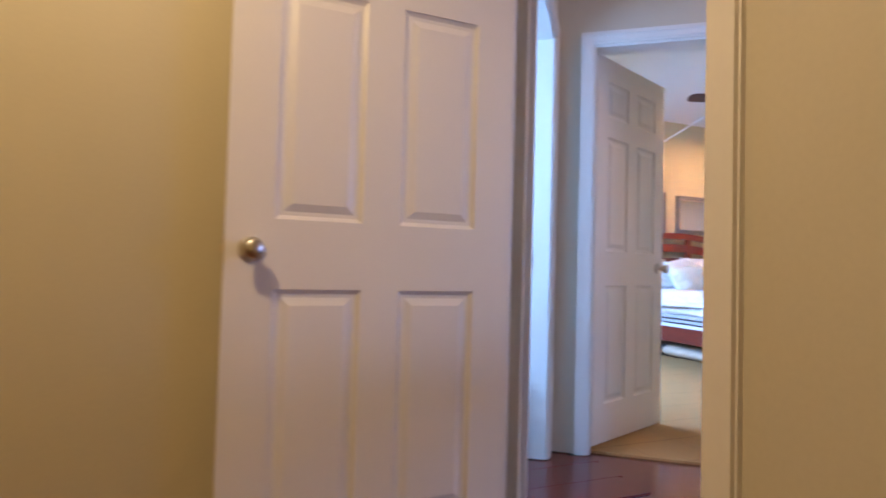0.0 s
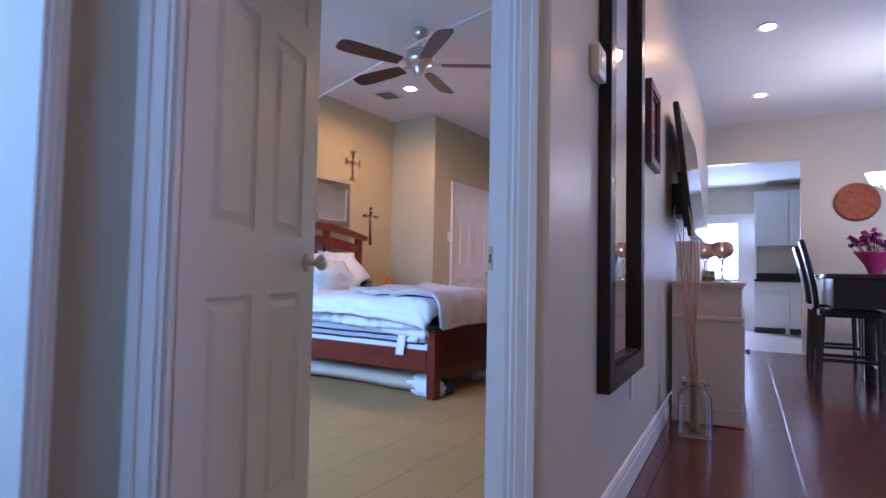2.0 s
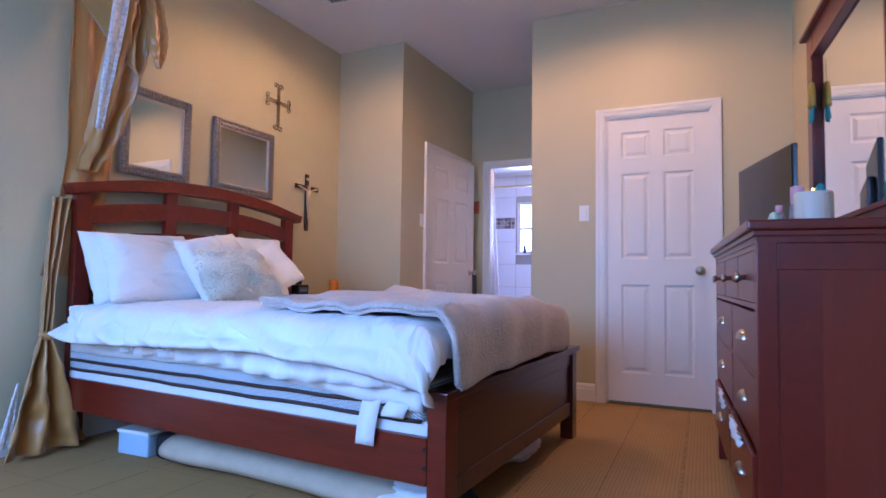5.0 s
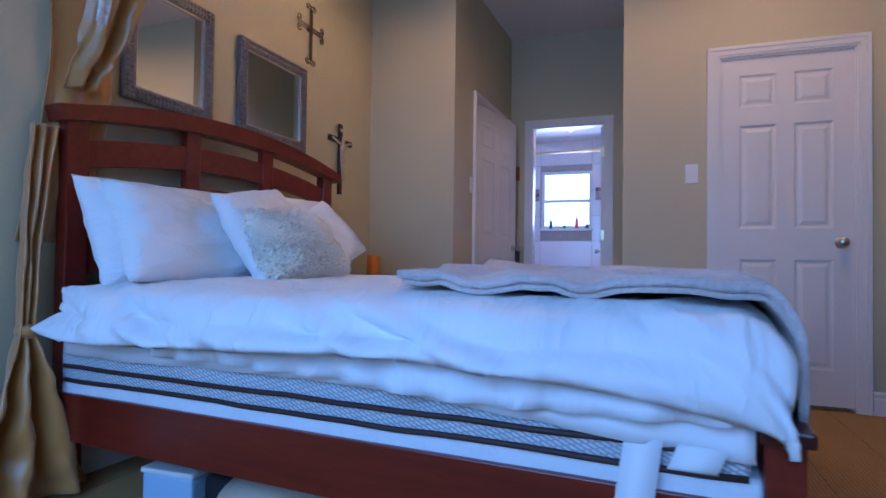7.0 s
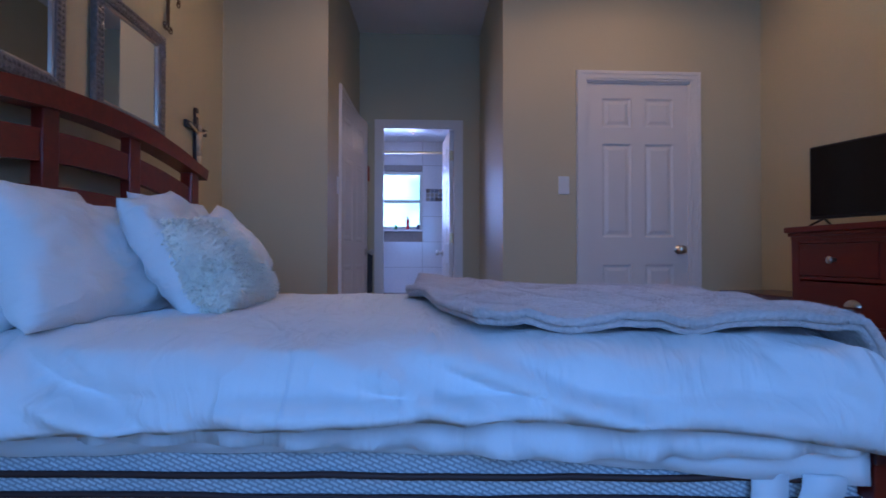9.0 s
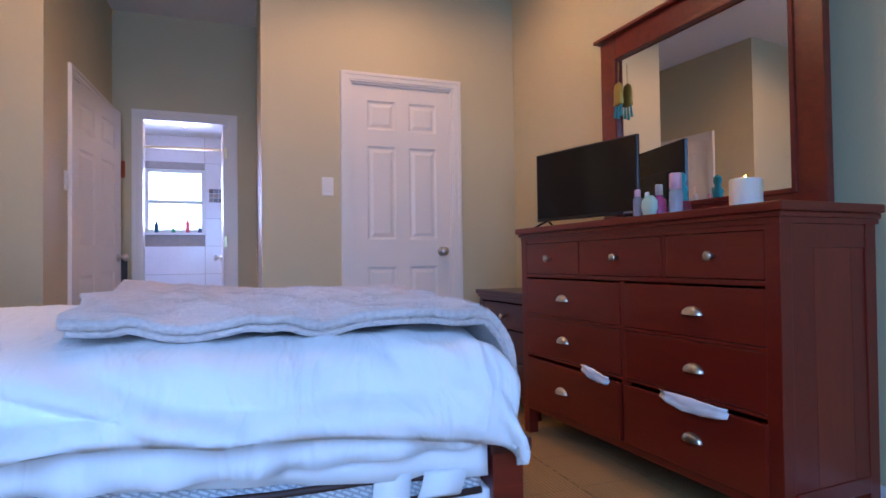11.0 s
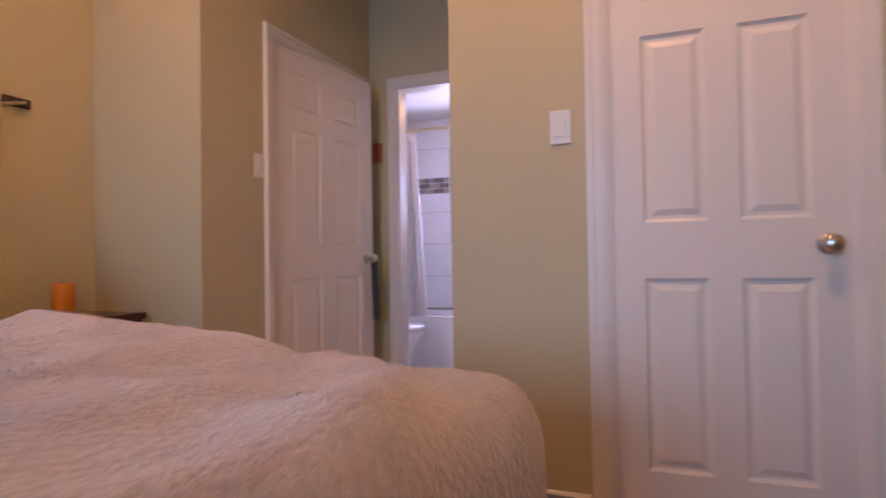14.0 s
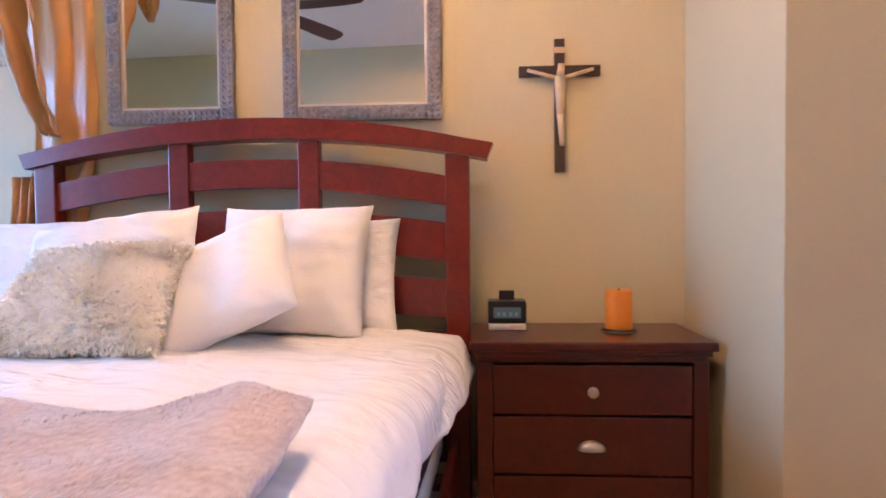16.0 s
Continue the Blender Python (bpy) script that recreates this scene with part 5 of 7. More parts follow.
def build_curtain():
    root = empty("canopy_curtain", pose(0, 0, 0), "gold satin canopy curtain with a lace band, tied back", "curtain")
    parts = (
        ("rear_panel", M_GOLD, [(5.10, 5.985, 2.60, 0.035), (5.13, 5.985, 2.30, 0.09), (5.16, 5.99, 1.9, 0.12), (5.17, 5.995, 1.45, 0.12), (5.13, 6.00, 1.15, 0.12), (5.05, 5.99, 0.85, 0.10)], 2, 0.012, 0.0),
        ("front_swag", M_GOLD, [(5.173, 5.66, 2.39, 0.065), (5.155, 5.66, 2.23, 0.09), (5.148, 5.707, 1.99, 0.095), (5.143, 5.795, 1.72, 0.085), (5.132, 5.877, 1.51, 0.06), (5.13, 5.96, 1.40, 0.04)], 1.5, 0.040, 3.0),
        ("swag_corner", M_GOLD, [(5.229, 5.65, 2.38, 0.03), (5.247, 5.631, 2.26, 0.045), (5.262, 5.622, 2.13, 0.055), (5.267, 5.622, 2.02, 0.04), (5.271, 5.622, 1.95, 0.008)], 1.5, 0.018, 5.0),
        ("lace_band", M_LACE, [(5.05, 5.61, 2.41, 0.04), (5.045, 5.61, 2.25, 0.04), (5.05, 5.655, 2.03, 0.036), (5.068, 5.735, 1.81, 0.028), (5.085, 5.80, 1.60, 0.018)], 1.2, 0.008, 8.0),
        ("lower_fall", M_GOLD, [(5.03, 5.985, 1.25, 0.05), (4.985, 5.97, 0.85, 0.035), (4.965, 5.95, 0.56, 0.025), (4.955, 5.915, 0.42, 0.085), (4.95, 5.885, 0.20, 0.15), (4.945, 5.86, 0.02, 0.20)], 2.6, 0.040, 11.0),
        ("lace_trim", M_LACE, [(4.86, 5.965, 0.34, 0.006), (4.83, 5.95, 0.20, 0.018), (4.80, 5.94, 0.05, 0.028)], 1.0, 0.008, 13.0),
    )
    for nm, mat, keys, folds, depth, seed in parts:
        bm = bmesh.new()
        drape(bm, smooth_stations(keys, 40), folds, depth, 44, seed)
        ob = part(nm, bm, mat, root, "silver lace" if mat is M_LACE else "", True)
        thicken(ob, 0.004)
    bm = bmesh.new()
    rows = []
    for i in range(17):
        f = i / 16
        c = Vector((5.08 + 0.09 * f, 5.985 - 0.325 * f, 2.60 - 0.20 * f))
        rows.append([bm.verts.new(c + Vector((0.014 * math.sin(j * 1.1 + 3 * f), 0.010 * math.sin(j * 1.7 + 5 * f), -(0.30 + 0.22 * f) * j / 10))) for j in range(11)])
    for a, b in zip(rows, rows[1:]):
        for j in range(10):
            bm.faces.new((a[j], a[j + 1], b[j + 1], b[j]))
    thicken(part("top_fold", bm, M_GOLD, root, "", True), 0.004)
    bm = bmesh.new()
    lathe(bm, [(0.026, -0.02), (0.034, -0.008), (0.034, 0.008), (0.026, 0.02)], 18, pose(4.965, 5.945, 0.56, 10, 8, 0))
    part("knot", bm, M_GOLD, root, "", True)


build_curtain()
bm = bmesh.new()
rod(bm, (5.237, 5.655, 2.388), (5.05, 4.06, 2.70), 0.006, seg=8)
rod(bm, (5.05, 4.06, 2.70), (4.80, 2.44, 2.862), 0.006, seg=8)
tagged(part("stretched_string", bm, M_SHEET), "white string stretched from the canopy curtain across the ceiling", "string")


def build_fan():
    root = empty("ceiling_fan", pose(5.22, 4.15, 2.88), "brushed nickel ceiling fan with five dark wooden blades", "ceiling fan")
    bm = bmesh.new()
    lathe(bm, [(0.066, 0.0), (0.066, -0.012), (0.060, -0.045), (0.030, -0.075), (0.014, -0.08)], 28)
    part("canopy", bm, M_NICKEL, root, "", True)
    bm = bmesh.new()
    rod(bm, (0, 0, -0.075), (0, 0, -0.17), 0.012)
    part("downrod", bm, M_NICKEL, root)
    bm = bmesh.new()
    lathe(bm, [(0.03, -0.155), (0.085, -0.165), (0.115, -0.19), (0.122, -0.24), (0.115, -0.28), (0.075, -0.295), (0.055, -0.31), (0.05, -0.35), (0.03, -0.378), (0.008, -0.385)], 32)
    part("motor_housing", bm, M_NICKEL, root, "", True)
    blade_mat = wood("dark_mahogany", (0.030, 0.008, 0.006), (0.075, 0.018, 0.012), 0.35, 0.2, (2, 14, 14))
    for k in range(5):
        a = 72 * k + 12
        m = pose(0, 0, -0.285, 0, 0, a)
        bm = bmesh.new()
        box(bm, 0.10, -0.018, -0.004, 0.21, 0.018, 0.004, m, 0.002)
        arm = part("blade_arm", bm, M_NICKEL, root)
        bm = bmesh.new()
        out = [(0.18, -0.052), (0.32, -0.066), (0.55, -0.076), (0.68, -0.072), (0.715, -0.048), (0.722, 0.0), (0.715, 0.048), (0.68, 0.072), (0.55, 0.076), (0.32, 0.066), (0.18, 0.052)]
        f = bm.faces.new([bm.verts.new((x, y, 0)) for x, y in out])
        r = bmesh.ops.extrude_face_region(bm, geom=[f])
        bmesh.ops.translate(bm, vec=(0, 0, 0.007), verts=[v for v in r["geom"] if isinstance(v, bmesh.types.BMVert)])
        bmesh.ops.transform(bm, matrix=m @ pose(0, 0, -0.010, 12, 0, 0), verts=bm.verts)
        part("blade", bm, blade_mat, root)


build_fan()


def downlight(x, y, z, label):
    root = empty("recessed_downlight", pose(x, y, z), label, "ceiling light", "recessed lights")
    bm = bmesh.new()
    lathe(bm, [(0.062, 0.001), (0.090, -0.001), (0.092, -0.006), (0.086, -0.010), (0.064, -0.006)], 32)
    part("trim_ring", bm, M_WHITE_P, root, "", True)
    bm = bmesh.new()
    lathe(bm, [(0.062, -0.002), (0.05, -0.012), (0.02, -0.016), (0.002, -0.017)], 24)
    part("lamp", bm, M_LAMP, root, "glowing frosted bulb", True)


for _x, _y in BED_LAMPS:
    downlight(_x, _y, H_BED, "lit recessed ceiling light with a white ring")
# fixtures for all four, the two added ones included
for _x, _y in LIVING_LAMPS:
    downlight(_x, _y, H_LIV, "lit recessed ceiling light with a white ring")


def build_vent():
    root = empty("ceiling_vent", pose(6.45, 5.38, H_BED, 0, 0, 4), "white metal ceiling vent with fixed slats", "vent")
    w, d = 0.30, 0.24
    one_box("backing", plain("vent_shadow", (0.22, 0.20, 0.19), 0.8), root, -w / 2, -d / 2, -0.003, w / 2, d / 2, -0.001, 0)
    for x0, y0, x1, y1 in ((-w / 2, -d / 2, w / 2, -d / 2 + 0.022), (-w / 2, d / 2 - 0.022, w / 2, d / 2), (-w / 2, -d / 2 + 0.022, -w / 2 + 0.022, d / 2 - 0.022), (w / 2 - 0.022, -d / 2 + 0.022, w / 2, d / 2 - 0.022)):
        one_box("frame", M_WHITE_P, root, x0, y0, -0.012, x1, y1, -0.0035, 0.002)
    for k in range(8):
        y = -d / 2 + 0.035 + k * 0.0245
        bm = bmesh.new()
        box(bm, -w / 2 + 0.022, -0.008, -0.0008, w / 2 - 0.022, 0.008, 0.0008, pose(0, y, -0.009, 35))
        part("slat", bm, M_WHITE_P, root)


build_vent()


def build_smoke_base():
    root = empty("smoke_alarm_base", pose(6.86, 3.16, H_BED), "white smoke alarm base with loose hanging wires", "smoke alarm")
    bm = bmesh.new()
    lathe(bm, [(0.055, 0.0), (0.055, -0.012), (0.045, -0.018), (0.01, -0.018)], 24)
    part("base", bm, M_WHITE_P, root, "", True)
    for k, c in enumerate(((0.5, 0.05, 0.03), (0.7, 0.3, 0.1), (0.05, 0.05, 0.05))):
        bm = bmesh.new()
        a = k * 2.1
        pts = [Vector((0.01 * math.cos(a), 0.01 * math.sin(a), -0.018))] + [Vector((0.018 * j * math.cos(a + 0.3 * j), 0.012 * j * math.sin(a), -0.018 - 0.022 * j)) for j in range(1, 5)]
        curl(bm, pts, 0.0025)
        part("wire", bm, plain("wire_colour", c, 0.5), root)


build_smoke_base()


def switch_plate(m, label, rocker=True, w=0.072, h=0.116):
    """Plate with x across, z up, facing -y."""
    root = empty("light_switch" if rocker else "wall_outlet", m, label, "switch" if rocker else "outlet")
    one_box("plate", M_WHITE_P, root, -w / 2, -0.006, -h / 2, w / 2, 0, h / 2, 0.003)
    if rocker:
        one_box("rocker", M_WHITE_P, root, -0.017, -0.0105, -0.033, 0.017, -0.006, 0.033, 0.002)
    else:
        for z in (-0.022, 0.022):
            one_box("socket", M_WHITE_P, root, -0.017, -0.008, z - 0.014, 0.017, -0.006, z + 0.014, 0.002)
    return root


# faces: -y local; closet wall faces -x, so turn by -90
switch_plate(pose(7.423, 3.812, 1.357, 0, 0, -90), "white rocker light switch on the closet wall")
switch_plate(m_alc @ pose(0.36, 0, 1.385), "white rocker light switch beside the passage door")
switch_plate(pose(4.545, north_y(4.545), 0.42), "white wall outlet near the baseboard", False)
_p = empty("plug_in_freshener", pose(4.545, north_y(4.545) - 0.0085, 0.43), "white round plug-in device on the outlet", "air freshener")
bm = bmesh.new()
lathe(bm, [(0.036, 0.0), (0.040, 0.006), (0.040, 0.026), (0.032, 0.036), (0.012, 0.038)], 24, pose(0, 0, 0, 90))
part("body", bm, M_WHITE_P, _p, "", True)
m_south = Matrix(((-S_DIR.x, S_N.x, 0, 0), (-S_DIR.y, S_N.y, 0, 0), (0, 0, 1, 0), (0, 0, 0, 1)))


def south_at(s, off, z):
    """Bedroom side of the mirror wall, s metres from its start; -y local points into the bedroom."""
    p = S_A + S_DIR * s + S_N * (T + off)
    return Matrix.Translation((p.x, p.y, z)) @ Matrix.Rotation(math.atan2(S_DIR.y, S_DIR.x) + math.pi, 4, "Z")


switch_plate(south_at(1.35, 0, 0.34), "white wall outlet beside the dresser", False)
bm = bmesh.new()
_o = S_A + S_DIR * 1.35 + S_N * (T + 0.02)
curl(bm, [Vector((_o.x, _o.y, 0.355)), Vector((_o.x, _o.y + 0.035, 0.36)), Vector((_o.x + 0.02, _o.y + 0.05, 0.30)), Vector((_o.x - 0.01, _o.y + 0.05, 0.18)), Vector((_o.x - 0.03, _o.y + 0.04, 0.06)), Vector((_o.x + 0.06, _o.y + 0.04, 0.006)), Vector((_o.x + 0.5, _o.y + 0.05, 0.006))], 0.004)
tagged(part("power_cord", bm, M_WHITE_P, None, "", True), "white power cord hanging from the outlet to the carpet", "cord")

# small red plaque and strap by the passage door
_pl = empty("wall_plaque", pose(8.812, 5.21, 1.56, 0, 0, -90), "small orange-red plaque on the passage wall", "plaque")
one_box("board", material("red_clay", (0.42, 0.09, 0.03), 0.6, 0, 0.3, 30, 120, 0.4, 0.002), _pl, -0.032, -0.012, 0, 0.032, 0, 0.13, 0.004)
_kx = m_alc @ pose(0.475, 0.010, 0.012, 0, 0, -7) @ pose(0.775, -0.055, 0.92)
bm = bmesh.new()
box(bm, -0.002, -0.022, -0.40, 0.002, 0.022, 0.0, None, 0.001)
_st = part("hanging_strap", bm, plain("dark_grey_webbing", (0.05, 0.05, 0.05), 0.8))
_st.matrix_world = _kx @ pose(0.02, 0.02, 0.01, 0, -6, 20)
tagged(_st, "dark grey strap hanging from the door knob", "strap")


# ---- under the bed ----
def build_under_bed():
    rug = material("cream_rug_backing", (0.52, 0.42, 0.30), 0.9, 0, 0.12, 14, 180, 0.6, 0.004)
    root = empty("rolled_rug", BED @ pose(-0.54, 0.22, 0), "flattened roll of cream rug under the bed", "rug")
    bm = bmesh.new()
    n, L = 28, 1.30
    rows = []
    for k in range(25):
        y = L * k / 24
        sag = 1 + 0.10 * noise.noise(Vector((y * 3, 0, 0)))
        rows.append([bm.verts.new((0.17 * sag * math.cos(2 * math.pi * i / n) + 0.02 * noise.noise(Vector((y * 2, 4, 1))), y, 0.068 + 0.067 * math.sin(2 * math.pi * i / n) * (1 if math.sin(2 * math.pi * i / n) < 0 else sag))) for i in range(n)])
    for a, b in zip(rows, rows[1:]):
        for i in range(n):
            bm.faces.new((a[i], a[(i + 1) % n], b[(i + 1) % n], b[i]))
    bm.faces.new(rows[0])
    bm.faces.new(rows[-1])
    part("roll", bm, rug, root, "", True)
    bm = bmesh.new()
    pts = [Vector((0.03 * t * math.cos(t), L + 0.002, 0.068 + 0.012 * t * math.sin(t))) for t in np.linspace(0.5, 5.2, 40)]
    curl(bm, pts, 0.004)
    part("rolled_edge", bm, plain("dark_edge", (0.20, 0.16, 0.12), 0.9), root)

    def bundle(name, m, r, mat, label, seed, flat_z=0.7):
        bm = bmesh.new()
        bmesh.ops.create_icosphere(bm, subdivisions=4, radius=1.0)
        for v in bm.verts:
            d = 1 + 0.25 * noise.noise(v.co * 1.6 + Vector((seed, 0, 0))) + 0.16 * (ridged(v.co * 2.2 + Vector((0, seed, 0))) - 0.5)
            v.co = Vector((v.co.x * r[0] * d, v.co.y * r[1] * d, max(0.0, v.co.z * r[2] * d + r[2] * flat_z)))
        ob = part(name, bm, mat, None, "", True)
        ob.matrix_world = m
        return tagged(ob, label, "cloth bundle")

    bundle("crumpled_sheet", BED @ pose(-0.63, 0.20, 0), (0.10, 0.16, 0.085), M_SHEET, "crumpled white sheet on the carpet under the bed", 3.0)
    bundle("dark_cloth", BED @ pose(-0.54, 0.13, 0), (0.10, 0.10, 0.07), material("dark_blue_cloth", (0.03, 0.04, 0.06), 0.9, 0, 0.3, 8, 90, 0.4, 0.003), "dark folded cloth under the foot of the bed", 8.0)
    bundle("folded_cloth", BED @ pose(0.30, 0.20, 0), (0.22, 0.10, 0.06), M_SHEET, "pale folded cloth under the bed", 12.0)
    box1 = empty("storage_box", BED @ pose(-0.56, 1.78, 0, 0, 0, 6), "white and blue storage box under the bed", "box")
    one_box("body", plain("pale_blue_plastic", (0.42, 0.58, 0.72), 0.4), box1, -0.12, -0.10, 0, 0.12, 0.10, 0.10, 0.01)
    one_box("lid", M_WHITE_P, box1, -0.125, -0.105, 0.10, 0.125, 0.105, 0.118, 0.006)
    bag = empty("black_bag", BED @ pose(-0.54, 1.50, 0), "small black bag under the bed", "bag")
    bm = bmesh.new()
    soft_box(bm, -0.12, -0.14, 0, 0.12, 0.14, 0.12, 0.035, 3, 0.0)
    part("body", bm, plain("black_nylon", (0.012, 0.012, 0.014), 0.7), bag, "", True)


build_under_bed()

# ---- bathroom ----
M_TILE_W = material("white_glazed_tile", (0.80, 0.79, 0.80), 0.12, 0, 0.05, 2, 40, 0.04, 0.001)
M_GROUT = material("grout", (0.42, 0.38, 0.34), 0.9, 0, 0.1, 20, 200, 0.4, 0.002)
M_TILE_F = material("terracotta_tile", (0.42, 0.25, 0.15), 0.35, 0, 0.15, 3, 60, 0.1, 0.001)
BX0, BX1, BY0, BY1, H_BATH = 8.93, 10.46, 3.35, 5.75, 2.25
WIN = (4.69, 5.28, 1.215, 1.90)
wall("wall_bath_window", (BX1, BY1), (BX1, BY0), -0.0 + 0.14, H_BATH, [(BY1 - WIN[1], BY1 - WIN[0], WIN[2], WIN[3])], (M_GROUT, None), "tiled bathroom wall around the window")
wall("wall_bath_north", (BX0, BY1), (BX1, BY1), 0.1, H_BATH, (), (M_WALL_W, None), "pale bathroom wall")
wall("wall_bath_south", (BX1, BY0), (BX0, BY0), 0.1, H_BATH, (), (M_WALL_W, None), "pale bathroom wall")
slab("ceiling_bath", [(BX0 - 0.02, BY0 - 0.1), (BX1 + 0.14, BY0 - 0.1), (BX1 + 0.14, BY1 + 0.1), (BX0 - 0.02, BY1 + 0.1)], H_BATH, H_BATH + 0.06, M_CEIL, "white bathroom ceiling", "ceiling")
slab("floor_alcove", [(7.48, 4.15), (8.9, 4.15), (8.9, 5.45), (7.48, 5.45)], -0.08, -0.004, M_GROUT, "grout bed of the passage tiles", "floor")
slab("floor_bath", [(8.9, BY0 - 0.1), (BX1 + 0.1, BY0 - 0.1), (BX1 + 0.1, BY1 + 0.1), (8.9, BY1 + 0.1)], -0.08, -0.004, M_TILE_W, "pale tiled bathroom floor", "floor")


def build_bath_window():
    root = empty("window_1", pose(BX1 + 0.05, WIN[0], WIN[2]), "white bathroom sash window with bright daylight", "window", "", "structure")
    w, h, f = WIN[1] - WIN[0], WIN[3] - WIN[2], 0.035
    for y0, y1, z0, z1 in ((0, f, 0, h), (w - f, w, 0, h), (f, w - f, 0, f), (f, w - f, h - f, h), (f, w - f, h * 0.46, h * 0.46 + f)):
        one_box("window_frame", M_WHITE_P, root, -0.03, y0, z0, 0.03, y1, z1, 0.003)
    for z0, z1 in ((f, h * 0.46), (h * 0.46 + f, h - f)):
        g = one_box("pane", M_GLASS, root, -0.003, f, z0, 0.003, w - f, z1, 0)
        g.visible_shadow = False
    one_box("window_sill", M_TILE_W, root, -0.11, -0.01, -0.025, -0.005, w + 0.01, -0.001, 0.003)


build_bath_window()
# bright daylight and trees beyond the glass
_bg = bpy.data.materials.new("outdoor_glow")
_bg.use_nodes = True
_n, _l = _bg.node_tree.nodes, _bg.node_tree.links
_pr = _n["Principled BSDF"]
_no, _rp, _tc = _n.new("ShaderNodeTexNoise"), _n.new("ShaderNodeValToRGB"), _n.new("ShaderNodeTexCoord")
_no.inputs["Scale"].default_value, _no.inputs["Detail"].default_value = 1.1, 5
_rp.color_ramp.elements[0].position, _rp.color_ramp.elements[1].position = 0.35, 0.6
_rp.color_ramp.elements[0].color, _rp.color_ramp.elements[1].color = (0.34, 0.58, 0.66, 1), (0.72, 0.88, 1.0, 1)
_l.new(_tc.outputs["Object"], _no.inputs["Vector"])
_l.new(_no.outputs[0], _rp.inputs[0])
_l.new(_rp.outputs[0], _pr.inputs["Emission Color"])
_pr.inputs["Emission Strength"].default_value = 9.0
_pr.inputs["Base Color"].default_value = (0, 0, 0, 1)
for _nm, _a in (("backdrop_garden", (14.0, 1.0, -0.5, 14.05, 9.5, 5.0)), ("backdrop_yard", (15.2, -1.5, -0.5, 15.25, 6.0, 5.0))):
    bm = bmesh.new()
    box(bm, *_a)
    tagged(part(_nm, bm, _bg), "bright overexposed garden beyond the window", "backdrop", "", "structure")

for _k, (_y, _h, _c) in enumerate(((4.86, 0.15, (0.85, 0.08, 0.16)), (5.16, 0.12, (0.03, 0.12, 0.25)), (5.00, 0.05, (0.10, 0.55, 0.25)), (4.74, 0.06, (0.10, 0.14, 0.3)))):
    bottle("shampoo_bottle", pose(BX1 - 0.03, _y, WIN[2]), [(0.018, 0), (0.020, 0.006), (0.020, _h * 0.7), (0.010, _h * 0.8)], plain("bottle_colour", _c, 0.3, 0, 0, 1, 0.3), (0.009, _h * 0.8, _h), "coloured shampoo bottle on the window sill", cap_mat=plain("bottle_cap", _c, 0.4))


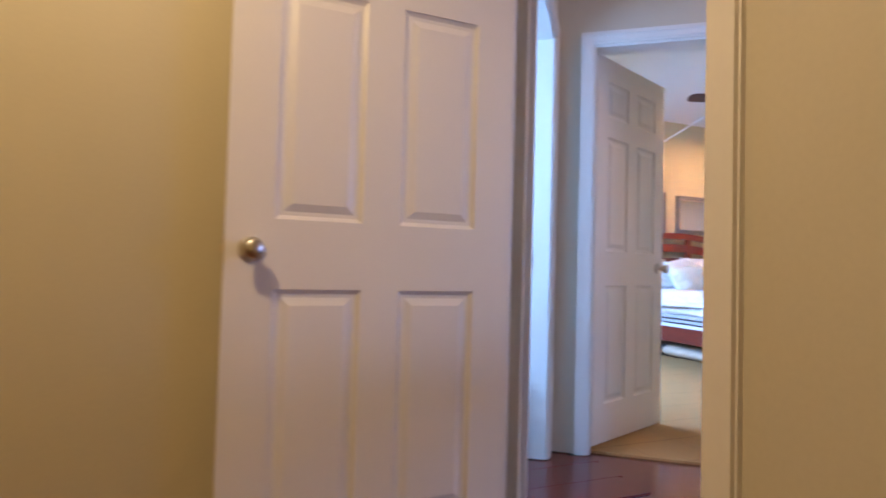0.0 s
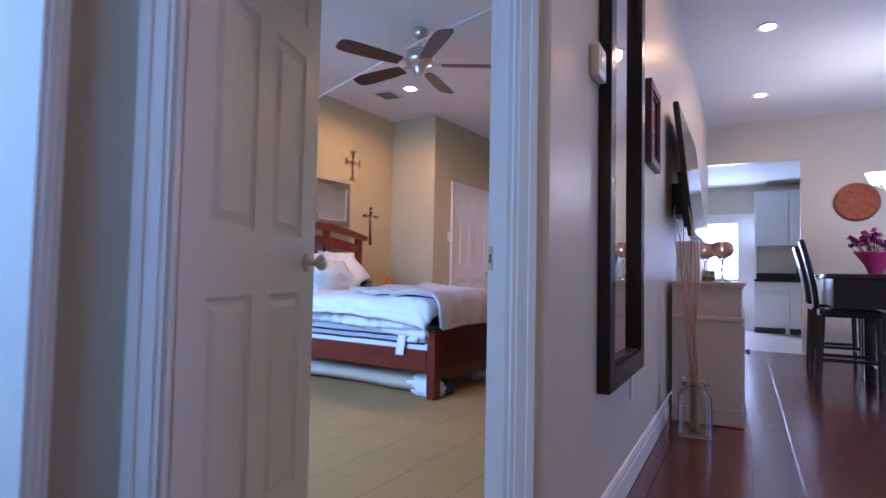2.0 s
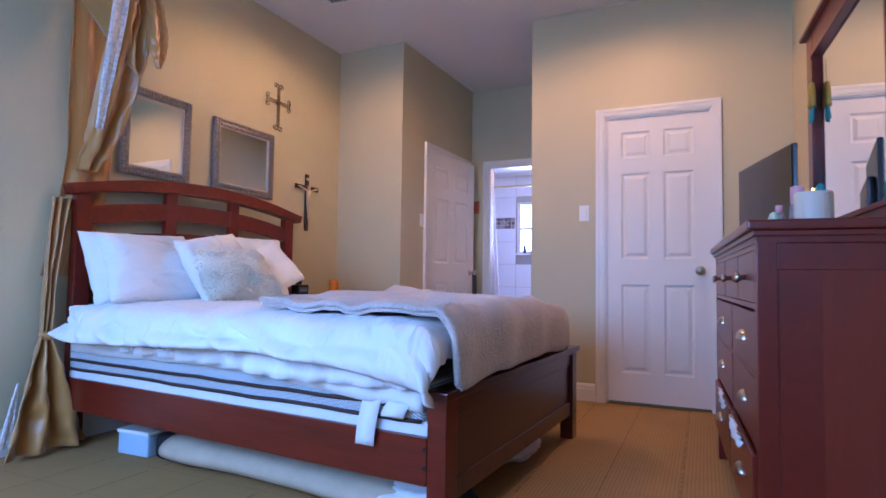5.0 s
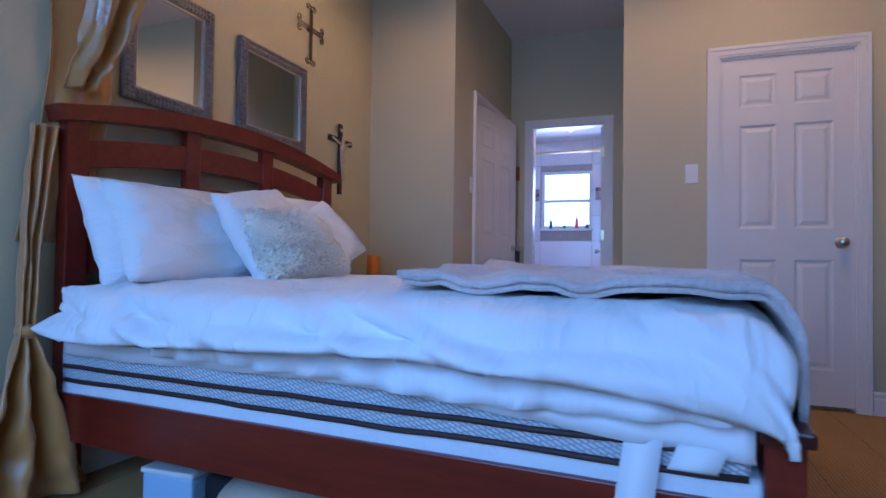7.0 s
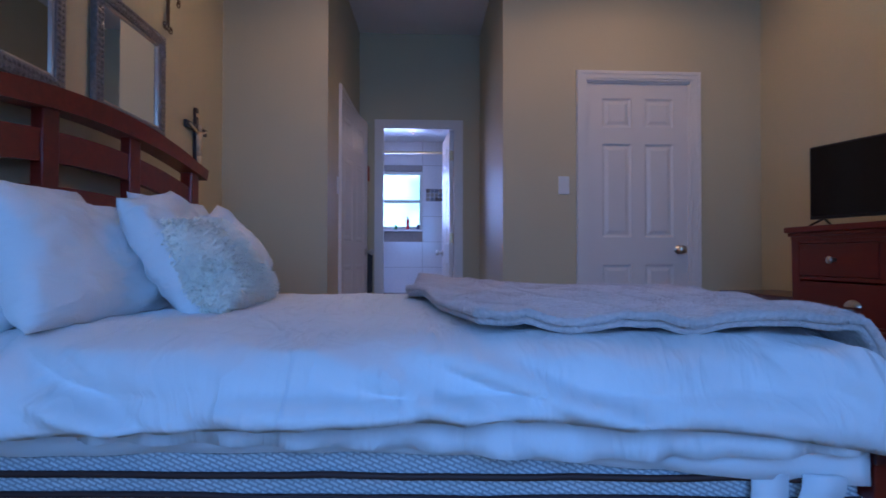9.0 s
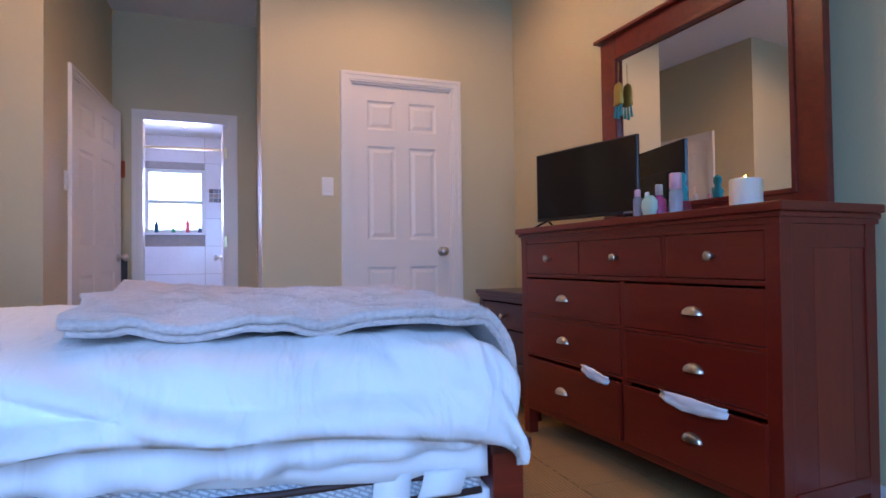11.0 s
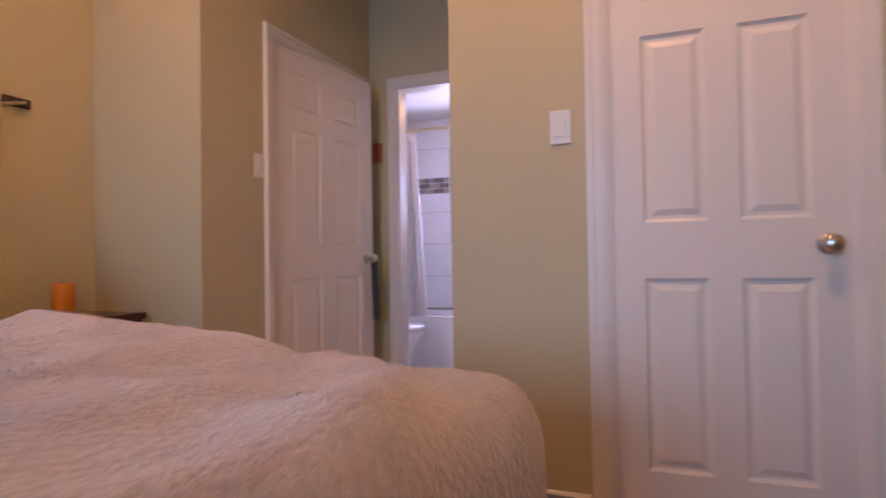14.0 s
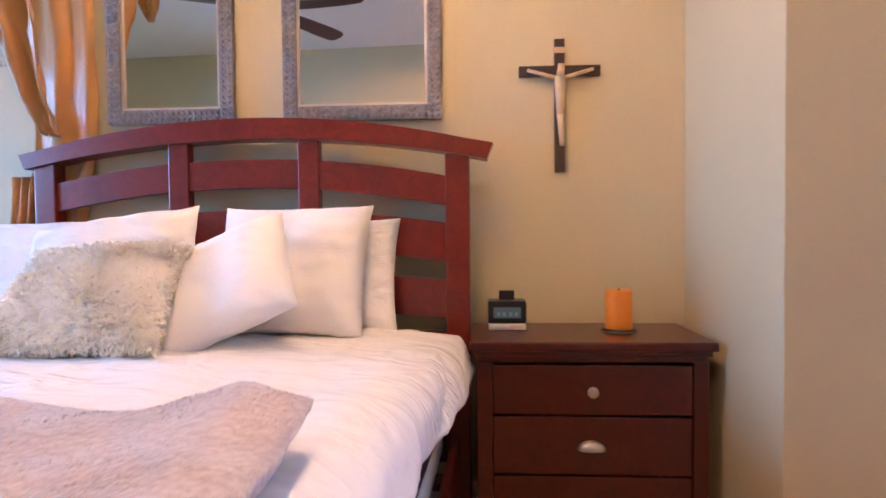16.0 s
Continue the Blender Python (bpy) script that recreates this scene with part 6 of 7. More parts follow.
def build_bath_fixtures():
    tub = empty("bathtub", pose(0, 0, 0), "white built-in bathtub under the window", "bathtub")
    bm = bmesh.new()
    x0 = 9.74
    outer = [(x0, 3.36), (BX1 - 0.012, 3.36), (BX1 - 0.012, 5.74), (x0, 5.74)]
    inner = [(x0 + 0.08, 3.50), (BX1 - 0.09, 3.50), (BX1 - 0.09, 5.60), (x0 + 0.08, 5.60)]
    a = [bm.verts.new((x, y, 0)) for x, y in outer]
    b = [bm.verts.new((x, y, 0.46)) for x, y in outer]
    c = [bm.verts.new((x, y, 0.46)) for x, y in inner]
    d = [bm.verts.new((x, y, 0.12)) for x, y in inner]
    for p, q in ((a, b), (b, c), (c, d)):
        for k in range(4):
            bm.faces.new((p[k], p[(k + 1) % 4], q[(k + 1) % 4], q[k]))
    bm.faces.new(d)
    part("shell", bm, plain("bath_enamel", (0.80, 0.78, 0.76), 0.15), tub)
    rodr = empty("curtain_rod", pose(0, 0, 0), "brass shower curtain rod", "rod")
    bm = bmesh.new()
    rod(bm, (9.80, 3.36, 2.00), (9.80, 5.74, 2.00), 0.013)
    part("bar", bm, M_BRASS, rodr, "", True)
    cur = empty("shower_curtain", pose(0, 0, 0), "pale gathered shower curtain pushed to one side", "curtain")
    bm = bmesh.new()
    rows = []
    for k in range(22):
        z = 1.985 - 1.55 * k / 21
        rows.append([bm.verts.new((9.80 + 0.035 * math.sin(i * 0.9) * (1 + 0.02 * k), 5.37 + 0.34 * i / 60 - 0.004 * k, z)) for i in range(61)])
    for p, q in zip(rows, rows[1:]):
        for i in range(60):
            bm.faces.new((p[i], p[i + 1], q[i + 1], q[i]))
    thicken(part("cloth", bm, material("curtain_white", (0.84, 0.80, 0.80), 0.7, 0, 0.08, 6, 120, 0.2, 0.001), cur, "", True), 0.003)
    lamp = empty("bath_ceiling_lamp", pose(9.40, 4.80, H_BATH), "frosted dome ceiling lamp with a bronze rim", "ceiling lamp")
    bm = bmesh.new()
    lathe(bm, [(0.15, 0), (0.155, -0.02), (0.14, -0.035), (0.12, -0.035)], 28)
    part("rim", bm, plain("bronze", (0.30, 0.16, 0.08), 0.35, 0.9), lamp, "", True)
    bm = bmesh.new()
    lathe(bm, [(0.132, -0.03), (0.12, -0.065), (0.09, -0.095), (0.04, -0.115), (0.012, -0.118), (0.012, -0.135), (0.004, -0.138)], 28)
    part("shade", bm, plain("frosted_glass", (0.8, 0.78, 0.74), 0.4), lamp, "", True)
    wc = empty("toilet", pose(9.38, 5.42, 0, 0, 0, 180), "white ceramic toilet beside the bath", "toilet")
    cer = plain("white_ceramic", (0.80, 0.79, 0.78), 0.12)
    bm = bmesh.new()
    lathe(bm, [(0.11, 0), (0.12, 0.02), (0.10, 0.12), (0.13, 0.26), (0.185, 0.37), (0.19, 0.395)], 24, pose(0, 0.04, 0), 1, 1.25)
    part("bowl", bm, cer, wc, "", True)
    bm = bmesh.new()
    lathe(bm, [(0.195, 0.397), (0.20, 0.41), (0.19, 0.43), (0.05, 0.435)], 24, pose(0, 0.04, 0), 1, 1.22)
    part("lid", bm, cer, wc, "", True)
    one_box("cistern", cer, wc, -0.20, -0.28, 0.40, 0.20, -0.10, 0.76, 0.02)


build_bath_fixtures()


def bath_tiles():
    """Large wall tiles round the window and a mosaic band; single pieces share one mesh."""
    host = bpy.data.objects["wall_bath_window"]
    inv = host.matrix_world.inverted()

    def tile_mesh(w, h, mat):
        bm = bmesh.new()
        box(bm, -0.006, -w / 2, -h / 2, 0.0, w / 2, h / 2, None, 0.0015)
        me = bpy.data.meshes.new("wall_tile")
        bm.to_mesh(me)
        bm.free()
        me.materials.append(mat)
        return me

    me = tile_mesh(0.596, 0.296, M_TILE_W)
    mos = [tile_mesh(0.046, 0.046, material("mosaic_tile", c, 0.2, 0, 0.1, 9, 90, 0.1, 0.001)) for c in ((0.16, 0.12, 0.10), (0.34, 0.28, 0.24), (0.22, 0.22, 0.24))]
    rnd = random.Random(4)
    for r in range(7):
        for c in range(4):
            y, z = BY0 + 0.44 + 0.60 * c, 0.47 + 0.15 + 0.30 * r
            if z > H_BATH - 0.1:
                continue
            if WIN[0] - 0.29 < y < WIN[1] + 0.29 and WIN[2] - 0.14 < z < WIN[3] + 0.10:
                continue
            ob = new("wall_tile", me)
            ob.parent = host
            ob.matrix_parent_inverse = inv
            ob.location = (BX1 - 0.001, y, z)
    for r in range(3):
        for c in range(48):
            y, z = BY0 + 0.025 + 0.05 * c, 1.57 + 0.05 * r
            if WIN[0] - 0.03 < y < WIN[1] + 0.03:
                continue
            ob = new("mosaic_tile", mos[rnd.randrange(3)])
            ob.parent = host
            ob.matrix_parent_inverse = inv
            ob.location = (BX1 - 0.008, y, z)
    # passage floor tiles
    host = bpy.data.objects["floor_alcove"]
    bm = bmesh.new()
    box(bm, -0.156, -0.156, -0.006, 0.156, 0.156, 0.0, None, 0.002)
    me = bpy.data.meshes.new("floor_tile")
    bm.to_mesh(me)
    bm.free()
    me.materials.append(M_TILE_F)
    for i in range(5):
        for j in range(4):
            ob = new("floor_tile", me)
            ob.parent = host
            ob.location = (7.64 + 0.318 * i, 4.37 + 0.318 * j, 0.001)
            ob.scale = (1 if i < 4 else 0.75, 1, 1)


bath_tiles()

# ---- living room, kitchen and side room ----
M_BLACKWOOD = wood("black_wood", (0.010, 0.008, 0.008), (0.026, 0.020, 0.018), 0.28, 0.3)
M_CONSOLE = material("grey_white_paint", (0.62, 0.56, 0.54), 0.4, 0, 0.04, 4, 90, 0.08, 0.001)
M_KCAB = material("white_cabinet_paint", (0.74, 0.74, 0.74), 0.35, 0, 0.03, 4, 90, 0.05, 0.001)


def mirror_wall_at(s, off, z):
    """On the hall side of the mirror wall: x along the wall, -y out into the living room."""
    p = S_A + S_DIR * s - S_N * off
    return Matrix.Translation((p.x, p.y, z)) @ Matrix.Rotation(math.atan2(S_DIR.y, S_DIR.x), 4, "Z")


def framed(name, m, w, h, f, d, mat, inner, inner_name, label, category, step=True):
    root = empty(name, m, label, category)
    for x0, x1, z0, z1, nm in ((0, f, 0, h, "frame_side"), (w - f, w, 0, h, "frame_side"), (f, w - f, 0, f, "frame_rail"), (f, w - f, h - f, h, "frame_rail")):
        bm = bmesh.new()
        box(bm, x0, -d, z0, x1, 0, z1, None, 0.006)
        part(nm, bm, mat, root)
    if step:
        bm = bmesh.new()
        g = f * 0.86
        for x0, x1, z0, z1 in ((g, f + 0.012, g, h - g), (w - f - 0.012, w - g, g, h - g), (f + 0.012, w - f - 0.012, g, f + 0.012), (f + 0.012, w - f - 0.012, h - f - 0.012, h - g)):
            box(bm, x0, -d * 0.72, z0, x1, -0.004, z1, None, 0.003)
        part("inner_moulding", bm, mat, root)
    one_box(inner_name, inner, root, f - 0.003, -0.010, f - 0.003, w - f + 0.003, -0.005, h - f + 0.003, 0)
    return root


framed("tall_mirror", mirror_wall_at(0.55, 0.0, 0.50), 0.74, 1.80, 0.085, 0.045, plain("black_lacquer", (0.014, 0.012, 0.014), 0.25), M_MIRROR, "glass", "tall wall mirror in a wide black moulded frame", "mirror")
_art = material("red_print", (0.20, 0.03, 0.03), 0.5, 0, 0.3, 14, 90, 0.1, 0.001)
_pic = framed("picture_frame", mirror_wall_at(1.58, 0.0, 1.49), 0.36, 0.44, 0.045, 0.035, plain("dark_red_frame", (0.055, 0.018, 0.016), 0.4), _art, "print", "small framed red print on the wall", "picture")
for k in range(5):
    one_box("print_bar", plain("pale_ink", (0.55, 0.42, 0.38), 0.6), _pic, 0.08, -0.0125, 0.09 + 0.06 * k, 0.20 + 0.04 * ((k * 7) % 3), -0.0105, 0.105 + 0.06 * k, 0)


def build_thermostat():
    root = empty("thermostat", mirror_wall_at(0.47, 0.0, 1.62), "white wall thermostat with a grey display", "thermostat")
    one_box("case", M_WHITE_P, root, -0.055, -0.032, -0.055, 0.055, 0.0, 0.055, 0.010)
    one_box("display", plain("grey_display", (0.25, 0.28, 0.28), 0.3), root, -0.030, -0.0335, -0.028, 0.030, -0.0318, 0.032, 0.001)


build_thermostat()
switch_plate(mirror_wall_at(1.22, 0.0, 0.42), "white wall outlet below the tall mirror", False)


def build_wall_tv():
    m = mirror_wall_at(2.42, 0.0, 1.17)
    root = empty("wall_television", m, "large black flat-screen television on a tilting wall bracket", "television")
    tilt = pose(0, -0.135, 0.0, -6)
    for nm, b, mt in (("bezel", (0, -0.035, 0, 1.44, 0, 0.87), M_BLACK), ("screen", (0.012, -0.0375, 0.018, 1.428, -0.035, 0.858), M_SCREEN), ("back_housing", (0.2, 0, 0.08, 0.92, 0.035, 0.45), M_BLACK)):
        bm = bmesh.new()
        box(bm, *b, tilt, 0.004 if nm != "screen" else 0)
        part(nm, bm, mt, root)
    one_box("bracket", M_BLACK, root, 0.40, -0.10, 0.18, 0.72, 0.0, 0.40, 0.004)
    bm = bmesh.new()
    curl(bm, [Vector((0.5, -0.01, 0.92)), Vector((0.56, -0.05, 0.94)), Vector((0.62, -0.04, 0.88)), Vector((0.60, -0.03, 0.72)), Vector((0.55, -0.05, 0.60))], 0.004)
    part("cable", bm, M_BLACK, root, "", True)


build_wall_tv()


def build_console():
    m = mirror_wall_at(2.50, 0.0, 0)
    root = empty("console_cabinet", m, "grey-white painted console cabinet against the wall", "cabinet")
    W, D, H = 1.15, 0.40, 0.885
    y0, y1 = -0.035 - D, -0.035
    one_box("plinth", M_CONSOLE, root, -0.008, y0 - 0.008, 0, W + 0.008, y1, 0.10, 0.004)
    one_box("body", M_CONSOLE, root, 0, y0, 0.10, W, y1, 0.845, 0.003)
    one_box("band_moulding", M_CONSOLE, root, -0.012, y0 - 0.012, 0.645, W + 0.012, y1, 0.668, 0.005)
    one_box("top", M_CONSOLE, root, -0.022, y0 - 0.022, 0.862, W + 0.022, y1 + 0.01, H, 0.005)
    one_box("top_moulding", M_CONSOLE, root, -0.010, y0 - 0.010, 0.845, W + 0.010, y1, 0.862, 0.004)
    for k in range(2):
        x = 0.05 + k * 0.55
        d = one_box("door", M_CONSOLE, root, x, y0 - 0.014, 0.13, x + 0.50, y0, 0.62, 0.004)
        bm = bmesh.new()
        lathe(bm, [(0.006, 0), (0.006, 0.012), (0.013, 0.018), (0.013, 0.026), (0.008, 0.03)], 14, pose(x + (0.46 if k == 0 else 0.04), y0 - 0.014, 0.40, 90))
        part("door_knob", bm, M_BLACK, d, "", True)
    return m


_con = build_console()


def build_console_items():
    amber = plain("amber_glass_beads", (0.80, 0.50, 0.36), 0.10, 0, 0, 1, 0.6)
    for x, y in ((0.20, -0.32), (0.36, -0.21)):
        root = empty("globe_candle_holder", _con @ pose(x, y, 0.886), "stemmed glass candle holder with an amber mosaic globe", "candle holder", "candle holders on the console")
        bm = bmesh.new()
        lathe(bm, [(0.045, 0), (0.045, 0.006), (0.010, 0.02), (0.008, 0.06), (0.014, 0.075), (0.008, 0.09), (0.009, 0.14), (0.03, 0.155)], 20)
        part("stem", bm, M_GLASS, root, "", True)
        bm = bmesh.new()
        lathe(bm, [(0.02, 0.153), (0.055, 0.17), (0.072, 0.205), (0.066, 0.24), (0.045, 0.262)], 22)
        part("globe", bm, amber, root, "amber mosaic glass", True)
    jar = empty("candle_jar", _con @ pose(0.12, -0.24, 0.886), "lit candle in a small glass jar", "candle")
    bm = bmesh.new()
    lathe(bm, [(0.038, 0), (0.042, 0.004), (0.042, 0.07), (0.039, 0.07), (0.039, 0.006), (0.01, 0.005)], 22)
    part("glass", bm, M_GLASS, jar, "", True)
    bm = bmesh.new()
    lathe(bm, [(0.037, 0.007), (0.037, 0.042), (0.01, 0.043)], 20)
    part("wax", bm, M_WAX_O, jar, "", True)
    bm = bmesh.new()
    lathe(bm, [(0.001, 0.043), (0.005, 0.05), (0.005, 0.056), (0.001, 0.068)], 8)
    part("flame", bm, plain("jar_flame", (1, 0.6, 0.2), 0.5, 0, 25.0), jar, "", True)
    rt = empty("white_router", _con @ pose(0.07, -0.125, 0.886), "upright white box on the console", "router")
    one_box("case", M_WHITE_P, rt, -0.022, -0.07, 0, 0.022, 0.07, 0.26, 0.008)
    one_box("foot", M_WHITE_P, rt, -0.03, -0.075, 0, 0.03, 0.075, 0.008, 0.002)


build_console_items()


def build_branch_vase():
    root = empty("glass_vase", pose(5.06, 2.08, 0, 0, 0, 8), "square clear glass jar on the floor holding branches", "vase")
    bm = bmesh.new()
    outer = [(0.085, 0.0), (0.088, 0.01), (0.088, 0.22), (0.07, 0.255), (0.055, 0.265), (0.055, 0.285), (0.072, 0.29), (0.072, 0.315)]
    rings = []
    for r, z in outer + [(0.064, 0.315), (0.064, 0.294), (0.048, 0.284), (0.048, 0.268), (0.064, 0.25), (0.080, 0.218), (0.080, 0.02)]:
        rings.append([bm.verts.new((r * sx * (1.0), r * sy, z)) for sx, sy in ((-1, -0.8), (-0.8, -1), (0.8, -1), (1, -0.8), (1, 0.8), (0.8, 1), (-0.8, 1), (-1, 0.8))])
    for a, b in zip(rings, rings[1:]):
        for k in range(8):
            bm.faces.new((a[k], a[(k + 1) % 8], b[(k + 1) % 8], b[k]))
    bm.faces.new(rings[0])
    bm.faces.new(rings[-1])
    part("jar", bm, M_GLASS, root)
    twigs = empty("curly_branches", pose(5.06, 2.08, 0.02), "pale curly willow branches standing in the glass jar", "branches")
    mt = material("pale_willow", (0.55, 0.36, 0.27), 0.7, 0, 0.2, 20, 90, 0.3, 0.002)
    rnd = random.Random(11)
    for k in range(15):
        bm = bmesh.new()
        x, y, z = rnd.uniform(-0.02, 0.02), rnd.uniform(-0.02, 0.02), 0.0
        dx, dy = rnd.uniform(-0.16, 0.02), rnd.uniform(-0.02, 0.10)
        pts = []
        top = rnd.uniform(0.85, 1.38)
        for j in range(30):
            f = j / 29
            spread = max(0, f - 0.2)
            pts.append(Vector((x + dx * 1.6 * spread + 0.014 * math.sin(9 * f + k) * spread * 2, min(0.09, y + dy * spread + 0.014 * math.cos(8 * f + 2 * k) * spread * 2), top * f)))
        tube(bm, pts, 0.0065, 6, 0.0016)
        part("branch", bm, mt, twigs, "", True)


build_branch_vase()


def build_side_table():
    root = empty("side_table", pose(1.44, 1.34, 0), "dark wooden side table with rounded corners", "table")
    bm = bmesh.new()
    w, d = 0.46, 0.95
    pts = []
    for cx, cy, a0 in ((w - 0.06, -0.06, 0), (0.06, -0.06, 90), (0.06, -d + 0.06, 180), (w - 0.06, -d + 0.06, 270)):
        for k in range(7):
            a = radians(a0 + 15 * k)
            pts.append((cx + 0.06 * math.cos(a), cy + 0.06 * math.sin(a)))
    f = bm.faces.new([bm.verts.new((x, y, 0.715)) for x, y in pts])
    r = bmesh.ops.extrude_face_region(bm, geom=[f])
    bmesh.ops.translate(bm, vec=(0, 0, 0.035), verts=[v for v in r["geom"] if isinstance(v, bmesh.types.BMVert)])
    bmesh.ops.bevel(bm, geom=[e for e in bm.edges if abs(e.verts[0].co.z - e.verts[1].co.z) < 1e-5], offset=0.008, segments=2, affect="EDGES")
    part("tabletop", bm, wood("dark_cherry_table", (0.030, 0.008, 0.008), (0.060, 0.016, 0.014), 0.2, 0.5), root)
    one_box("apron", M_BLACKWOOD, root, 0.03, -d + 0.03, 0.60, w - 0.03, -0.03, 0.715, 0.003)
    for x in (0.03, w - 0.07):
        for y in (-0.07, -d + 0.03):
            one_box("leg", M_BLACKWOOD, root, x, y, -0.004, x + 0.04, y + 0.04, 0.60, 0.003)
    one_box("lower_shelf", M_BLACKWOOD, root, 0.045, -d + 0.05, 0.16, w - 0.045, -0.05, 0.185, 0.003)


build_side_table()


def build_chair():
    root = empty("dining_chair", pose(7.52, 1.335, -0.004), "tall black dining chair with a curved padded back", "chair", "chairs at the dining table")
    lea = plain("black_leather", (0.014, 0.013, 0.015), 0.32)
    w = 0.44
    bm = bmesh.new()
    soft_box(bm, -w / 2, -0.42, 0.60, w / 2, 0.02, 0.67, 0.02, 3)
    part("seat", bm, lea, root, "", True)
    bm = bmesh.new()
    rows = []
    for k in range(13):
        z = 0.67 + 0.60 * k / 12
        y = 0.02 + 0.11 * (k / 12) ** 1.6
        rows.append([bm.verts.new(v) for v in ((-w / 2, y, z), (w / 2, y, z), (w / 2, y + 0.035, z), (-w / 2, y + 0.035, z))])
    for a, b in zip(rows, rows[1:]):
        for k in range(4):
            bm.faces.new((a[k], a[(k + 1) % 4], b[(k + 1) % 4], b[k]))
    bm.faces.new(rows[0])
    bm.faces.new(rows[-1])
    part("backrest", bm, lea, root, "", True)
    for x in (-w / 2 + 0.02, w / 2 - 0.02):
        for y, lean in ((-0.39, -0.01), (0.0, 0.025)):
            bm = bmesh.new()
            rod(bm, (x, y, 0.61), (x, y + lean, 0.0), 0.024, 0.018, 4)
            part("leg", bm, M_BLACKWOOD, root)
        one_box("side_stretcher", M_BLACKWOOD, root, x - 0.01, -0.38, 0.22, x + 0.01, 0.03, 0.25, 0.002)
    one_box("footrest", M_BLACKWOOD, root, -w / 2 + 0.02, -0.405, 0.17, w / 2 - 0.02, -0.385, 0.21, 0.002)
    return root


_ch = build_chair()
copy_thing(_ch, pose(8.66, 1.35, -0.004, 0, 0, 3))
copy_thing(_ch, pose(7.55, 0.33, -0.004, 0, 0, 178))
copy_thing(_ch, pose(8.62, 0.32, -0.004, 0, 0, 183))


def build_dining():
    root = empty("dining_table", pose(8.09, 0.84, -0.004), "tall black wooden dining table with an apron", "table")
    one_box("tabletop", M_BLACKWOOD, root, -1.06, -0.48, 0.93, 1.06, 0.48, 0.97, 0.006)
    one_box("apron", M_BLACKWOOD, root, -1.00, -0.43, 0.69, 1.00, 0.43, 0.93, 0.003)
    for x in (-0.14, 0.06):
        for y in (-0.14, 0.06):
            one_box("leg", M_BLACKWOOD, root, x, y, 0, x + 0.08, y + 0.08, 0.69, 0.004)
    vase = empty("flower_vase", pose(7.6, 0.93, 0.967), "pink paper-wrapped vase with a magenta bouquet", "flowers")
    bm = bmesh.new()
    rows = []
    for k in range(10):
        f = k / 9
        r = 0.05 + 0.10 * f ** 1.5
        rows.append([bm.verts.new(((r + 0.012 * f * math.sin(i * 2.6)) * math.cos(i * math.pi / 18), (r + 0.012 * f * math.sin(i * 2.6)) * math.sin(i * math.pi / 18), 0.20 * f)) for i in range(36)])
    for a, b in zip(rows, rows[1:]):
        for i in range(36):
            bm.faces.new((a[i], a[(i + 1) % 36], b[(i + 1) % 36], b[i]))
    bm.faces.new(rows[0])
    thicken(part("wrapping", bm, plain("pink_paper", (0.80, 0.08, 0.30), 0.6), vase, "crumpled pink paper", True), 0.003)
    rnd = random.Random(21)
    leaf = plain("flower_leaf", (0.04, 0.10, 0.03), 0.6)
    cols = [plain("magenta_petal", (0.45, 0.03, 0.22), 0.6), plain("purple_petal", (0.22, 0.03, 0.26), 0.6), plain("rose_petal", (0.65, 0.12, 0.25), 0.6)]
    for k in range(38):
        a, r = rnd.uniform(0, 6.28), 0.19 * math.sqrt(rnd.random())
        c = Vector((r * math.cos(a), r * math.sin(a), 0.26 + 0.12 * rnd.random() - r * 0.3))
        bm = bmesh.new()
        rod(bm, (c.x * 0.3, c.y * 0.3, 0.12), c, 0.003, seg=5)
        part("stem", bm, leaf, vase)
        bm = bmesh.new()
        for p in range(18):
            an, el = rnd.uniform(0, 6.28), rnd.uniform(0.1, 1.4)
            d = Vector((math.cos(an) * math.cos(el), math.sin(an) * math.cos(el), math.sin(el)))
            s = d.cross(Vector((0, 0, 1))).normalized() * 0.018
            t = c + d * 0.046
            bm.faces.new([bm.verts.new(v) for v in (c, c + d * 0.026 + s, t, c + d * 0.026 - s)])
        part("bloom", bm, cols[k % 3], vase)
    plate = empty("copper_wall_plate", pose(9.915, 0.83, 1.875, 0, -90, 0), "round embossed copper plate hanging on the wall", "wall plate")
    cop = material("embossed_copper", (0.30, 0.085, 0.04), 0.4, 0.6, 0.35, 22, 70, 0.8, 0.006)
    bm = bmesh.new()
    lathe(bm, [(0.02, 0.030), (0.09, 0.026), (0.10, 0.033), (0.17, 0.026), (0.18, 0.034), (0.225, 0.030), (0.235, 0.018), (0.23, 0.0)], 48)
    part("disc", bm, cop, plate, "", True)
    for k in range(16):
        bm = bmesh.new()
        v = bmesh.ops.create_icosphere(bm, subdivisions=2, radius=1)["verts"]
        bmesh.ops.transform(bm, matrix=pose(0, 0, 0, 0, 0, 22.5 * k) @ pose(0.14, 0, 0.028) @ Matrix.Diagonal((0.026, 0.010, 0.006, 1)), verts=v)
        part("embossed_leaf", bm, cop, plate, "", True)


build_dining()


